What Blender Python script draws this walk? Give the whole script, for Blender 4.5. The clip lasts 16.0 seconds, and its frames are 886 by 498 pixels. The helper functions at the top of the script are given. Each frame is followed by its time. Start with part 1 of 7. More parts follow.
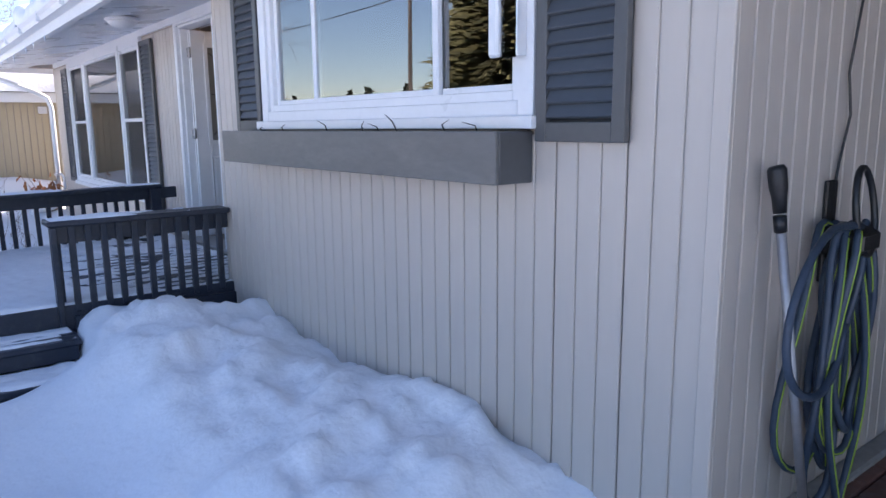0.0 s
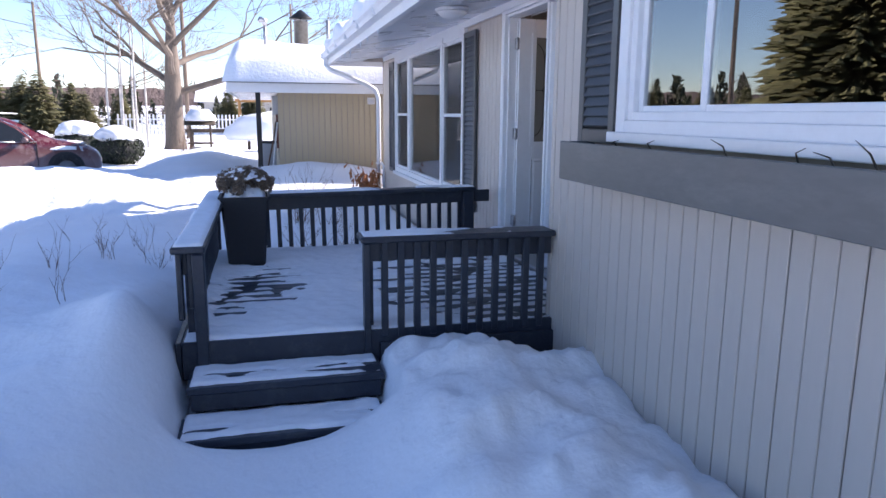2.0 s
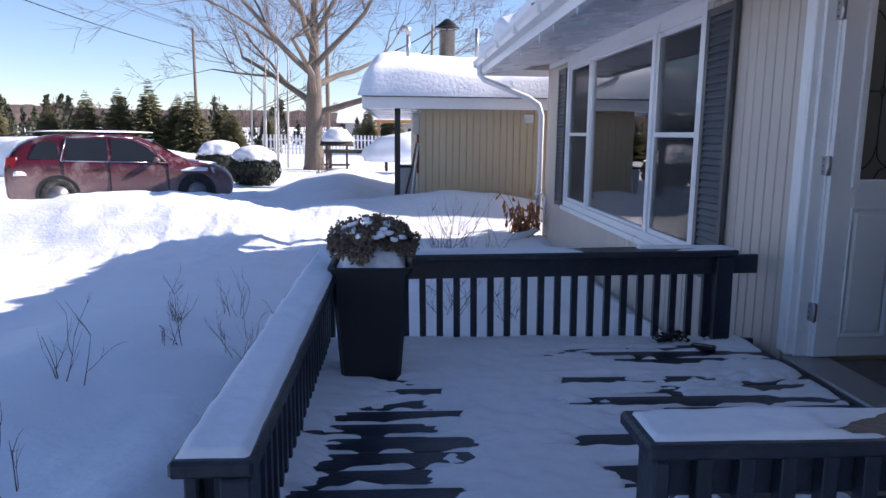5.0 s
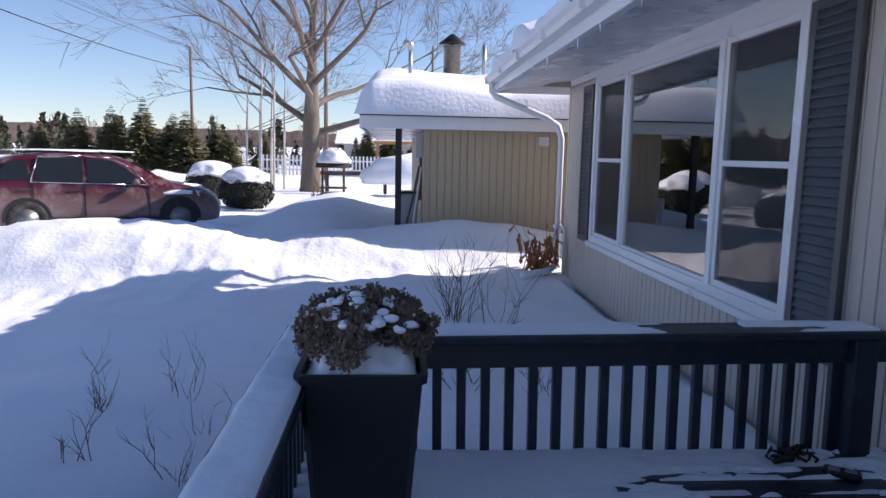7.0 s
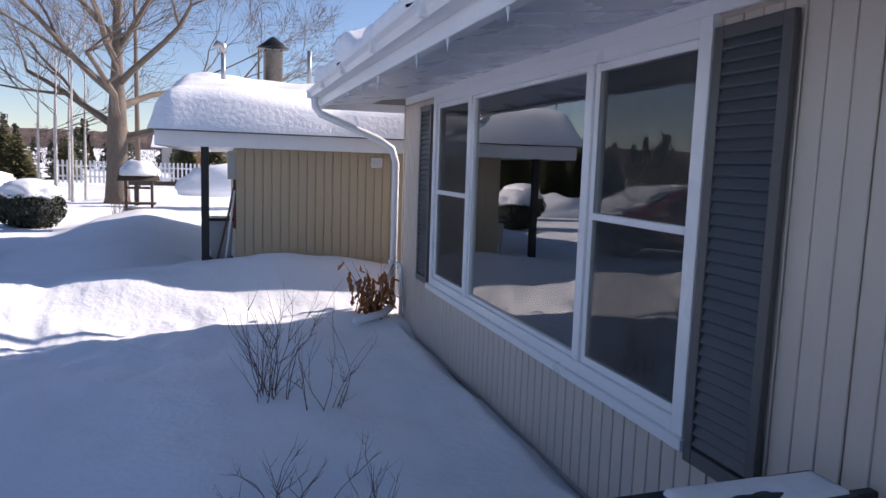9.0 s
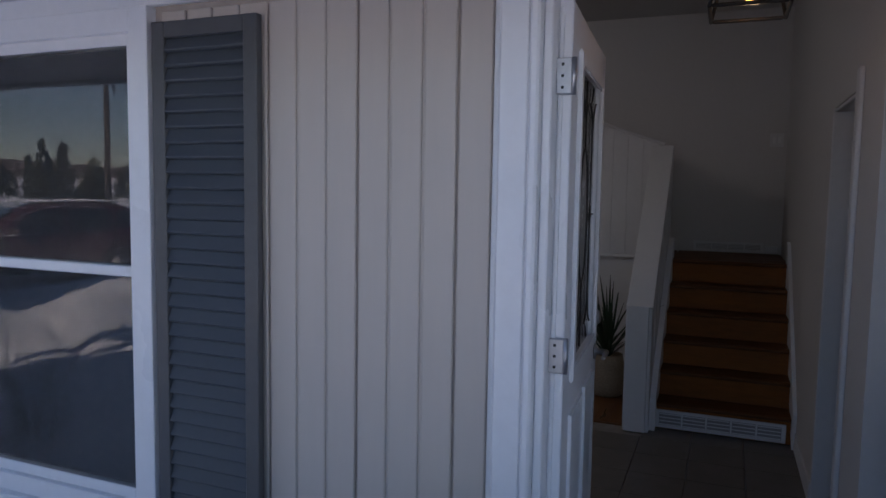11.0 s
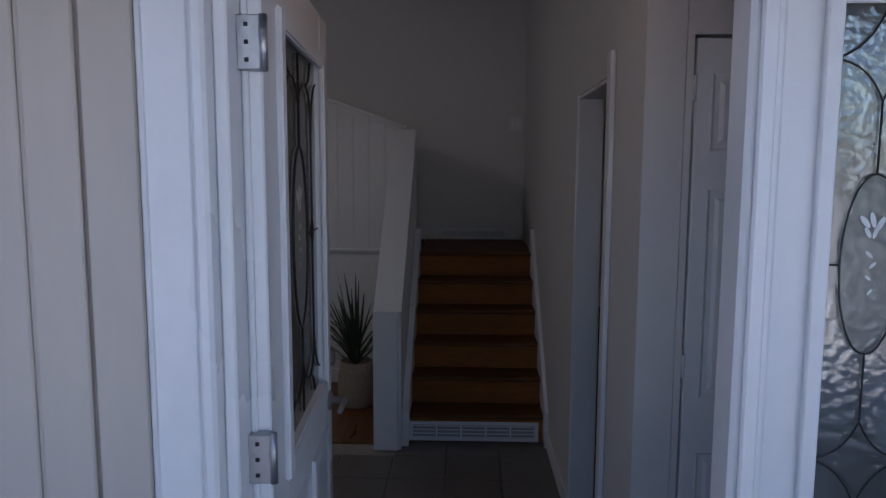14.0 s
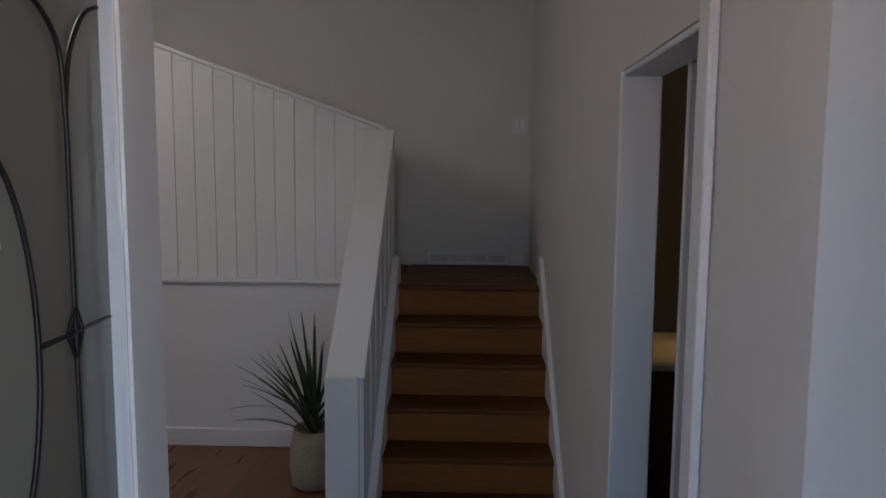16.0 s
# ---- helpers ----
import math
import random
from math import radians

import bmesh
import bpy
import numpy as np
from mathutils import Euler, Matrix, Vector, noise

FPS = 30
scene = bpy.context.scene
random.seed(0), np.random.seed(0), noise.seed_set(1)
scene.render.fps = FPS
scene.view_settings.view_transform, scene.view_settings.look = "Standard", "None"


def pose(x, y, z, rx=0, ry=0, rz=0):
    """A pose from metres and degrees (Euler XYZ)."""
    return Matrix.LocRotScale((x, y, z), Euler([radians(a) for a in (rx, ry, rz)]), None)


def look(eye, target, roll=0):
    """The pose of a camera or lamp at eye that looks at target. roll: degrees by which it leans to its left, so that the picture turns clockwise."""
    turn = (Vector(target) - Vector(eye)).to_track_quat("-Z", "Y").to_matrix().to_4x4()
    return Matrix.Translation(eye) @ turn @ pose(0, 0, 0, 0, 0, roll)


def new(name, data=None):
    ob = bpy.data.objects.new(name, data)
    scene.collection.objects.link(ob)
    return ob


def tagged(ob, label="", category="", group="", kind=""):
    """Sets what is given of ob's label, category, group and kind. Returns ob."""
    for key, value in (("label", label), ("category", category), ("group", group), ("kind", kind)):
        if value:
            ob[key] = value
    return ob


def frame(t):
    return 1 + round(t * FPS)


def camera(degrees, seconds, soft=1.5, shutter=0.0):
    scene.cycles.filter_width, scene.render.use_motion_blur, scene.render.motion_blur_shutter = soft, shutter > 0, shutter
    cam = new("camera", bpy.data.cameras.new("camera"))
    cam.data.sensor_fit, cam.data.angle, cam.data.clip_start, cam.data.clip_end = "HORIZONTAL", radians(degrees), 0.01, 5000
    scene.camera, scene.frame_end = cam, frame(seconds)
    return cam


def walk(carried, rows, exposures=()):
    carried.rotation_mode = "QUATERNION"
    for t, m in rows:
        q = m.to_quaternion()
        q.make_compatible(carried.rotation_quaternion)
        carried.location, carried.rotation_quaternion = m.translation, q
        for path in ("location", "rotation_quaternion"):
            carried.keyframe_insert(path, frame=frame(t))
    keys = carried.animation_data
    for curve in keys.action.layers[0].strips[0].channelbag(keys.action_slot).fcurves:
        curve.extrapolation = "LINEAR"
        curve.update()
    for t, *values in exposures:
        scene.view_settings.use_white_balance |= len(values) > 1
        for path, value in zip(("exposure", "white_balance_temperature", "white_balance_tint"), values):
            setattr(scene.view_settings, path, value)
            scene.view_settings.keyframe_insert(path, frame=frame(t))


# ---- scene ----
cam = camera(64.8, 16.0)
PATH = [
    (0, (0.083, -0.188, 1.831), (1.295, 1.363, 1.48), -0.6),
    (0.5, (0.149, 0.057, 1.843), (1.147, 1.75, 1.475), 0.2),
    (1, (0.245, 0.341, 1.883), (1.053, 2.128, 1.492), -0.0),
    (1.5, (0.277, 0.603, 1.905), (0.922, 2.455, 1.513), 0.3),
    (2, (0.281, 0.915, 1.945), (0.772, 2.816, 1.564), 0.4),
    (2.5, (0.286, 1.283, 1.918), (0.661, 3.213, 1.555), 0.8),
    (3, (0.326, 1.724, 1.918), (0.604, 3.675, 1.574), 0.7),
    (3.5, (0.298, 2.135, 1.901), (0.517, 4.096, 1.571), 0.9),
    (4, (0.315, 2.548, 1.909), (0.478, 4.515, 1.587), 0.6),
    (4.5, (0.314, 2.996, 1.883), (0.442, 4.968, 1.571), 0.8),
    (4.7, (0.268, 3.191, 1.911), (0.397, 5.16, 1.584), 0.6),
    (6.8, (0.250, 4.590, 1.910), (0.362, 6.568, 1.640), 1.3),
    (7, (0.229, 4.722, 1.938), (0.363, 6.700, 1.673), 1.2),
    (7.5, (0.244, 4.998, 2.057), (0.418, 6.974, 1.801), 1.1),
    (8, (0.310, 5.282, 2.129), (0.582, 7.248, 1.885), 1.3),
    (8.5, (0.397, 5.606, 2.192), (0.782, 7.555, 1.959), 1.4),
    (9, (0.48, 5.939, 2.188), (1.077, 7.833, 1.95), 1.9),
    (9.5, (0.575, 6.19, 2.19), (1.519, 7.938, 1.957), 2.1),
    (10, (0.629, 6.37, 2.184), (1.922, 7.882, 1.98), 1.9),
    (10.2, (0.619, 6.442, 2.188), (2.053, 7.823, 1.995), 1.7),
    (12.3, (0.509, 6.719, 2.335), (2.503, 6.787, 2.189), 0.4),
    (12.5, (0.554, 6.711, 2.339), (2.547, 6.776, 2.195), 0.4),
    (13, (0.745, 6.68, 2.351), (2.739, 6.741, 2.198), 0.4),
    (13.5, (0.967, 6.667, 2.341), (2.958, 6.727, 2.168), 0.3),
    (14, (1.229, 6.674, 2.337), (3.215, 6.738, 2.109), 0.2),
    (14.5, (1.535, 6.648, 2.345), (3.519, 6.715, 2.102), 0.3),
    (15, (1.811, 6.615, 2.347), (3.797, 6.681, 2.119), 0.6),
    (15.5, (2.103, 6.62, 2.347), (4.091, 6.679, 2.138), 0.1),
    (16, (2.348, 6.621, 2.358), (4.336, 6.686, 2.15), 0.4),
]
EXPOSURE = [(0.0, 1.72, 7000, 23), (1.0, 1.6, 6800, 23), (2.5, 1.3, 6400, 23), (4.5, 0.9, 6400, 23), (7.0, 0.55, 6450, 23), (8.5, 0.48, 6600, 23), (10.2, 0.62, 6950, 23), (12.3, 1.0, 6650, 22), (13.5, 1.1, 6650, 22), (14.5, 1.0, 6650, 22), (15.0, 1.5, 6900, 21), (16.0, 2.1, 7150, 19)]
walk(cam, [(t, look(eye, aim, lean)) for t, eye, aim, lean in PATH], EXPOSURE)
# ---------------------------------------------------------------- light
world = bpy.data.worlds.new("winter_sky")
scene.world = world
world.use_nodes = True
wn = world.node_tree
for n in list(wn.nodes):
    wn.nodes.remove(n)
sky = wn.nodes.new("ShaderNodeTexSky")
sky.sky_type = "NISHITA"
sky.sun_disc = False
SUN_WAY = Vector((1.7, 0.3, 1.0)).normalized()
sky.sun_elevation = math.asin(SUN_WAY.z)
sky.sun_rotation = math.atan2(SUN_WAY.x, SUN_WAY.y)
sky.altitude, sky.air_density, sky.dust_density, sky.ozone_density = 900, 1.0, 0.0, 3.5
back = wn.nodes.new("ShaderNodeBackground")
back.inputs["Strength"].default_value = 0.10
wout = wn.nodes.new("ShaderNodeOutputWorld")
wn.links.new(sky.outputs[0], back.inputs[0])
wn.links.new(back.outputs[0], wout.inputs[0])
sun_data = bpy.data.lights.new("sun", "SUN")
sun_data.energy, sun_data.angle, sun_data.color = 5.0, radians(0.5), (1.0, 0.95, 0.87)
sun = new("sun", sun_data)
sun.matrix_world = look(SUN_WAY * 60, (0, 0, 0))

# ---------------------------------------------------------------- materials


def material(name, colour, rough=0.6, metal=0.0, vary=0.1, grain=40.0, patch=2.5, bump=0.15, bump_scale=None,
             stretch=(1, 1, 1), spec=0.5, dirt=None, dirt_amount=0.3, per_piece=0.0, coat=0.0):
    """A painted or natural surface: colour broken up at two scales, with fine relief."""
    m = bpy.data.materials.new(name)
    m.use_nodes = True
    t = m.node_tree
    b = t.nodes["Principled BSDF"]
    co = t.nodes.new("ShaderNodeTexCoord")
    mp = t.nodes.new("ShaderNodeMapping")
    mp.inputs["Scale"].default_value = stretch
    geo = t.nodes.new("ShaderNodeNewGeometry")
    t.links.new(geo.outputs["Position"], mp.inputs["Vector"])
    fine = t.nodes.new("ShaderNodeTexNoise")
    fine.inputs["Scale"].default_value, fine.inputs["Detail"].default_value = grain, 6
    broad = t.nodes.new("ShaderNodeTexNoise")
    broad.inputs["Scale"].default_value, broad.inputs["Detail"].default_value = patch, 5
    t.links.new(mp.outputs[0], fine.inputs["Vector"])
    t.links.new(mp.outputs[0], broad.inputs["Vector"])
    add = t.nodes.new("ShaderNodeMath")
    add.operation = "ADD"
    t.links.new(fine.outputs[0], add.inputs[0])
    t.links.new(broad.outputs[0], add.inputs[1])
    value = add.outputs[0]
    if per_piece:
        info = t.nodes.new("ShaderNodeObjectInfo")
        k = t.nodes.new("ShaderNodeMath")
        k.operation = "MULTIPLY_ADD"
        k.inputs[1].default_value = per_piece
        t.links.new(info.outputs["Random"], k.inputs[0])
        t.links.new(value, k.inputs[2])
        value = k.outputs[0]
    ramp = t.nodes.new("ShaderNodeMapRange")
    ramp.inputs["From Min"].default_value, ramp.inputs["From Max"].default_value = 0.6, 1.4 + per_piece
    ramp.inputs["To Min"].default_value, ramp.inputs["To Max"].default_value = 1 - vary, 1 + vary
    t.links.new(value, ramp.inputs["Value"])
    mul = t.nodes.new("ShaderNodeVectorMath")
    mul.operation = "SCALE"
    mul.inputs[0].default_value = colour
    t.links.new(ramp.outputs[0], mul.inputs["Scale"])
    tint = mul.outputs[0]
    if dirt:
        stain = t.nodes.new("ShaderNodeTexNoise")
        stain.inputs["Scale"].default_value, stain.inputs["Detail"].default_value = patch * 2.3, 9
        stain.inputs["Roughness"].default_value = 0.7
        t.links.new(mp.outputs[0], stain.inputs["Vector"])
        sr = t.nodes.new("ShaderNodeMapRange")
        sr.inputs["From Min"].default_value, sr.inputs["From Max"].default_value = 0.52, 0.72
        sr.inputs["To Max"].default_value = dirt_amount
        t.links.new(stain.outputs[0], sr.inputs["Value"])
        mix = t.nodes.new("ShaderNodeMix")
        mix.data_type = "RGBA"
        t.links.new(sr.outputs[0], mix.inputs["Factor"])
        t.links.new(tint, mix.inputs["A"])
        mix.inputs["B"].default_value = (*dirt, 1)
        tint = mix.outputs["Result"]
    t.links.new(tint, b.inputs["Base Color"])
    rr = t.nodes.new("ShaderNodeMapRange")
    rr.inputs["From Min"].default_value, rr.inputs["From Max"].default_value = 0.3, 0.7
    rr.inputs["To Min"].default_value, rr.inputs["To Max"].default_value = max(0.02, rough - 0.1), min(1, rough + 0.1)
    t.links.new(broad.outputs[0], rr.inputs["Value"])
    t.links.new(rr.outputs[0], b.inputs["Roughness"])
    b.inputs["Metallic"].default_value = metal
    b.inputs["Specular IOR Level"].default_value = spec
    b.inputs["Coat Weight"].default_value = coat
    if bump:
        bn = t.nodes.new("ShaderNodeTexNoise")
        bn.inputs["Scale"].default_value, bn.inputs["Detail"].default_value = bump_scale or grain * 2, 6
        t.links.new(mp.outputs[0], bn.inputs["Vector"])
        bp = t.nodes.new("ShaderNodeBump")
        bp.inputs["Strength"].default_value, bp.inputs["Distance"].default_value = bump, 0.01
        t.links.new(bn.outputs[0], bp.inputs["Height"])
        t.links.new(bp.outputs[0], b.inputs["Normal"])
    return m


def glass(name, colour=(1, 1, 1), ior=1.75, rough=0.0, wave=0.0, density=1.0, frost=0.0):
    """A thin pane: clear, with the gloss that rises at a glancing angle."""
    m = bpy.data.materials.new(name)
    m.use_nodes = True
    t = m.node_tree
    for n in list(t.nodes):
        t.nodes.remove(n)
    out = t.nodes.new("ShaderNodeOutputMaterial")
    clear = t.nodes.new("ShaderNodeBsdfTransparent")
    clear.inputs[0].default_value = (*[c * density for c in colour], 1)
    shine = t.nodes.new("ShaderNodeBsdfGlossy")
    shine.inputs["Roughness"].default_value = rough
    fr = t.nodes.new("ShaderNodeFresnel")
    fr.inputs["IOR"].default_value = ior
    mix = t.nodes.new("ShaderNodeMixShader")
    t.links.new(fr.outputs[0], mix.inputs[0])
    body = clear.outputs[0]
    if frost:
        milky = t.nodes.new("ShaderNodeBsdfTranslucent")
        milky.inputs[0].default_value = (0.8, 0.84, 0.83, 1)
        mm = t.nodes.new("ShaderNodeMixShader")
        mm.inputs[0].default_value = frost
        t.links.new(clear.outputs[0], mm.inputs[1])
        t.links.new(milky.outputs[0], mm.inputs[2])
        body = mm.outputs[0]
    t.links.new(body, mix.inputs[1])
    t.links.new(shine.outputs[0], mix.inputs[2])
    t.links.new(mix.outputs[0], out.inputs[0])
    if wave:
        geo = t.nodes.new("ShaderNodeNewGeometry")
        n = t.nodes.new("ShaderNodeTexNoise")
        n.inputs["Scale"].default_value = wave
        n.inputs["Detail"].default_value = 1
        t.links.new(geo.outputs["Position"], n.inputs["Vector"])
        bp = t.nodes.new("ShaderNodeBump")
        bp.inputs["Strength"].default_value, bp.inputs["Distance"].default_value = 0.06 if wave < 20 else 0.13, 0.01
        t.links.new(n.outputs[0], bp.inputs["Height"])
        t.links.new(bp.outputs[0], shine.inputs["Normal"])
    return m


def glow(name, colour, strength):
    m = bpy.data.materials.new(name)
    m.use_nodes = True
    b = m.node_tree.nodes["Principled BSDF"]
    b.inputs["Base Color"].default_value = (*colour, 1)
    b.inputs["Emission Color"].default_value = (*colour, 1)
    b.inputs["Emission Strength"].default_value = strength
    return m


SNOW = material("snow", (0.86, 0.88, 0.91), 0.75, vary=0.04, grain=60, patch=1.2, bump=0.95, bump_scale=17, spec=0.25)
SNOW_LOOSE = material("loose_snow", (0.86, 0.88, 0.91), 0.8, vary=0.04, grain=30, patch=5, bump=0.7, bump_scale=14, spec=0.2)
SIDING = material("beige_siding", (0.53, 0.473, 0.415), 0.42, vary=0.04, grain=30, patch=0.8, bump=0.05, stretch=(1, 1, 0.15),
                  per_piece=0.25, dirt=(0.33, 0.28, 0.23), dirt_amount=0.12)
SIDING_BACK = material("siding_groove", (0.40, 0.34, 0.29), 0.7, vary=0.15, grain=20)
SIDING_TAN = material("tan_siding", (0.46, 0.39, 0.27), 0.5, vary=0.05, grain=30, patch=1, bump=0.05, per_piece=0.3, stretch=(1, 1, 0.2))
WHITE = material("white_paint", (0.78, 0.79, 0.80), 0.35, vary=0.03, grain=25, patch=1.5, bump=0.05,
                 dirt=(0.5, 0.48, 0.45), dirt_amount=0.12)
SOFFIT = material("soffit_white", (0.66, 0.68, 0.72), 0.3, vary=0.03, grain=20, bump=0.03)
GREY_TRIM = material("grey_stain", (0.15, 0.145, 0.135), 0.45, vary=0.14, grain=35, patch=3, bump=0.12, stretch=(1, 0.3, 1),
                     dirt=(0.24, 0.23, 0.21), dirt_amount=0.45)
SHUTTER = material("shutter_grey", (0.085, 0.087, 0.088), 0.4, vary=0.1, grain=30, bump=0.06)
SLAT = material("shutter_slate", (0.058, 0.068, 0.079), 0.45, vary=0.08, grain=30, bump=0.06, per_piece=0.2)
DECK = material("navy_deck_paint", (0.016, 0.022, 0.036), 0.4, vary=0.3, grain=22, patch=4, bump=0.25, bump_scale=60, stretch=(1, 1, 1),
                per_piece=0.4, dirt=(0.07, 0.075, 0.08), dirt_amount=0.5)
# near-black fill; behind the shutter slats it stands for shade
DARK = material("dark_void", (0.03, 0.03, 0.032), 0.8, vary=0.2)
GLASS = glass("window_glass", (0.92, 0.95, 0.96), 3.8, 0.0, wave=1.6, density=0.92)
GLASS_TEX = glass("textured_glass", (0.82, 0.86, 0.85), 2.1, 0.10, wave=60, density=0.85, frost=0.35)


def screening(name, cover):
    """Fine woven mesh, seen as an even veil."""
    m = bpy.data.materials.new(name)
    m.use_nodes = True
    t = m.node_tree
    b = t.nodes["Principled BSDF"]
    b.inputs["Base Color"].default_value = (0.045, 0.047, 0.05, 1)
    b.inputs["Roughness"].default_value = 0.7
    clear = t.nodes.new("ShaderNodeBsdfTransparent")
    mix = t.nodes.new("ShaderNodeMixShader")
    mix.inputs[0].default_value = cover
    t.links.new(clear.outputs[0], mix.inputs[1])
    t.links.new(b.outputs[0], mix.inputs[2])
    t.links.new(mix.outputs[0], t.nodes["Material Output"].inputs[0])
    return m


SCREENING = screening("insect_screen", 0.27)
METAL = material("brushed_steel", (0.47, 0.47, 0.48), 0.42, metal=1.0, vary=0.08, grain=60)
IRON = material("dark_iron", (0.03, 0.03, 0.03), 0.45, metal=0.6, vary=0.2)
ROOM = material("wall_paint", (0.62, 0.61, 0.60), 0.65, vary=0.03, grain=40, patch=1.2, bump=0.05)
PANEL = material("panel_paint", (0.70, 0.71, 0.72), 0.5, vary=0.03, grain=30, bump=0.04)
TILE = material("floor_tile", (0.12, 0.11, 0.10), 0.45, vary=0.25, grain=14, patch=3, bump=0.1, per_piece=0.3)
OAK = material("oak", (0.25, 0.086, 0.018), 0.6, spec=0.25, vary=0.35, grain=9, patch=2, bump=0.08, stretch=(6, 1, 6), per_piece=0.35)
CONCRETE = material("concrete", (0.3, 0.29, 0.27), 0.85, vary=0.2, grain=20)
ROOFING = material("shingle", (0.08, 0.075, 0.07), 0.85, vary=0.3, grain=30)

# ---------------------------------------------------------------- building helpers
ORIGIN = {}
CACHE = {}


def thing(name, at, label, category="", group="", kind=""):
    ob = new(name)
    ob.empty_display_size = 0.1
    ob.location = at
    ORIGIN[ob.name] = Vector(at)
    return tagged(ob, label, category, group, kind)


def hang(ob, parent, at, label=""):
    """Puts ob under parent, at a place given in the world."""
    if parent is not None:
        ob.parent = parent
        ob.location = Vector(at) - ORIGIN[parent.name]
    else:
        ob.location = at
    ORIGIN[ob.name] = Vector(at)
    return tagged(ob, label)


def box_data(sx, sy, sz, c):
    h = (sx / 2, sy / 2, sz / 2)
    c = min(c, 0.3 * min(sx, sy, sz))
    verts, index = [], {}
    for i in (-1, 1):
        for j in (-1, 1):
            for k in (-1, 1):
                s = (i, j, k)
                for a in range(3):
                    index[s, a] = len(verts)
                    verts.append(tuple(s[b] * (h[b] - (0 if b == a else c)) for b in range(3)))
    faces = []
    for a in range(3):
        b, d = (a + 1) % 3, (a + 2) % 3
        for s in (-1, 1):
            ring = []
            for p, q in ((-1, -1), (1, -1), (1, 1), (-1, 1)):
                key = [0, 0, 0]
                key[a], key[b], key[d] = s, p, q
                ring.append(index[tuple(key), a])
            faces.append(ring if s > 0 else ring[::-1])
    for a in range(3):
        b, d = (a + 1) % 3, (a + 2) % 3
        for p in (-1, 1):
            for q in (-1, 1):
                lo, hi = [0, 0, 0], [0, 0, 0]
                lo[a], lo[b], lo[d] = -1, p, q
                hi[a], hi[b], hi[d] = 1, p, q
                lo, hi = tuple(lo), tuple(hi)
                ring = [index[lo, b], index[hi, b], index[hi, d], index[lo, d]]
                faces.append(ring if p * q < 0 else ring[::-1])
    for i in (-1, 1):
        for j in (-1, 1):
            for k in (-1, 1):
                ring = [index[(i, j, k), a] for a in range(3)]
                faces.append(ring if i * j * k > 0 else ring[::-1])
    return verts, faces


def box_mesh(size, mat, c=0.004):
    key = ("box", tuple(round(v, 4) for v in size), mat.name, c)
    if key not in CACHE:
        me = bpy.data.meshes.new("piece")
        v, f = box_data(*size, c)
        me.from_pydata(v, [], f)
        me.materials.append(mat)
        CACHE[key] = me
    return CACHE[key]


def slab(name, lo, hi, mat, parent=None, label="", c=0.004, turn=None):
    """A bevelled board between two opposite corners in the world."""
    lo, hi = Vector(lo), Vector(hi)
    ob = new(name, box_mesh(hi - lo, mat, c))
    if turn:
        ob.rotation_euler = [radians(a) for a in turn]
    return hang(ob, parent, (lo + hi) / 2, label)


def from_bm(name, bm, mat, at=(0, 0, 0), parent=None, label="", smooth=False):
    """Links a bmesh, built about its own origin, as one object at a place in the world."""
    me = bpy.data.meshes.new(name)
    bmesh.ops.recalc_face_normals(bm, faces=bm.faces)
    bm.to_mesh(me)
    bm.free()
    for m in (mat if isinstance(mat, (list, tuple)) else [mat]):
        me.materials.append(m)
    if smooth:
        me.shade_smooth()
    return hang(new(name, me), parent, at, label)


def from_data(name, verts, faces, mat, at=(0, 0, 0), parent=None, label="", smooth=False):
    me = bpy.data.meshes.new(name)
    me.from_pydata([tuple(v) for v in verts], [], [tuple(f) for f in faces])
    for m in (mat if isinstance(mat, (list, tuple)) else [mat]):
        me.materials.append(m)
    if smooth:
        me.shade_smooth()
    return hang(new(name, me), parent, at, label)


def add_box(bm, lo, hi, m=None):
    r = bmesh.ops.create_cube(bm, size=1)["verts"]
    lo, hi = Vector(lo), Vector(hi)
    for v in r:
        v.co = Vector(((lo + hi) / 2)[i] + v.co[i] * (hi - lo)[i] for i in range(3))
        if m is not None:
            v.co = m @ v.co
    return r


def sweep(points, radii, sides=8, closed=False):
    """Verts and faces of a tube along points."""
    pts = [Vector(p) for p in points]
    n = len(pts)
    radii = radii if isinstance(radii, (list, tuple)) else [radii] * n
    verts, faces = [], []
    side = None
    for i, p in enumerate(pts):
        a = pts[(i - 1) % n] if closed or i else p
        b = pts[(i + 1) % n] if closed or i < n - 1 else p
        d = (b - a).normalized()
        if side is None:
            side = d.orthogonal().normalized()
        side = (side - d * side.dot(d)).normalized()
        up = d.cross(side)
        for k in range(sides):
            w = 2 * math.pi * k / sides
            verts.append(p + (side * math.cos(w) + up * math.sin(w)) * radii[i])
    for i in range(n if closed else n - 1):
        for k in range(sides):
            j, l = (i + 1) % n, (k + 1) % sides
            faces.append((i * sides + k, i * sides + l, j * sides + l, j * sides + k))
    if not closed:
        faces.append(tuple(range(sides))[::-1])
        faces.append(tuple(range((n - 1) * sides, n * sides)))
    return verts, faces


def tube(name, points, radii, mat, parent=None, label="", sides=8, closed=False):
    at = Vector(points[0])
    v, f = sweep([Vector(p) - at for p in points], radii, sides, closed)
    return from_data(name, v, f, mat, at, parent, label, smooth=True)


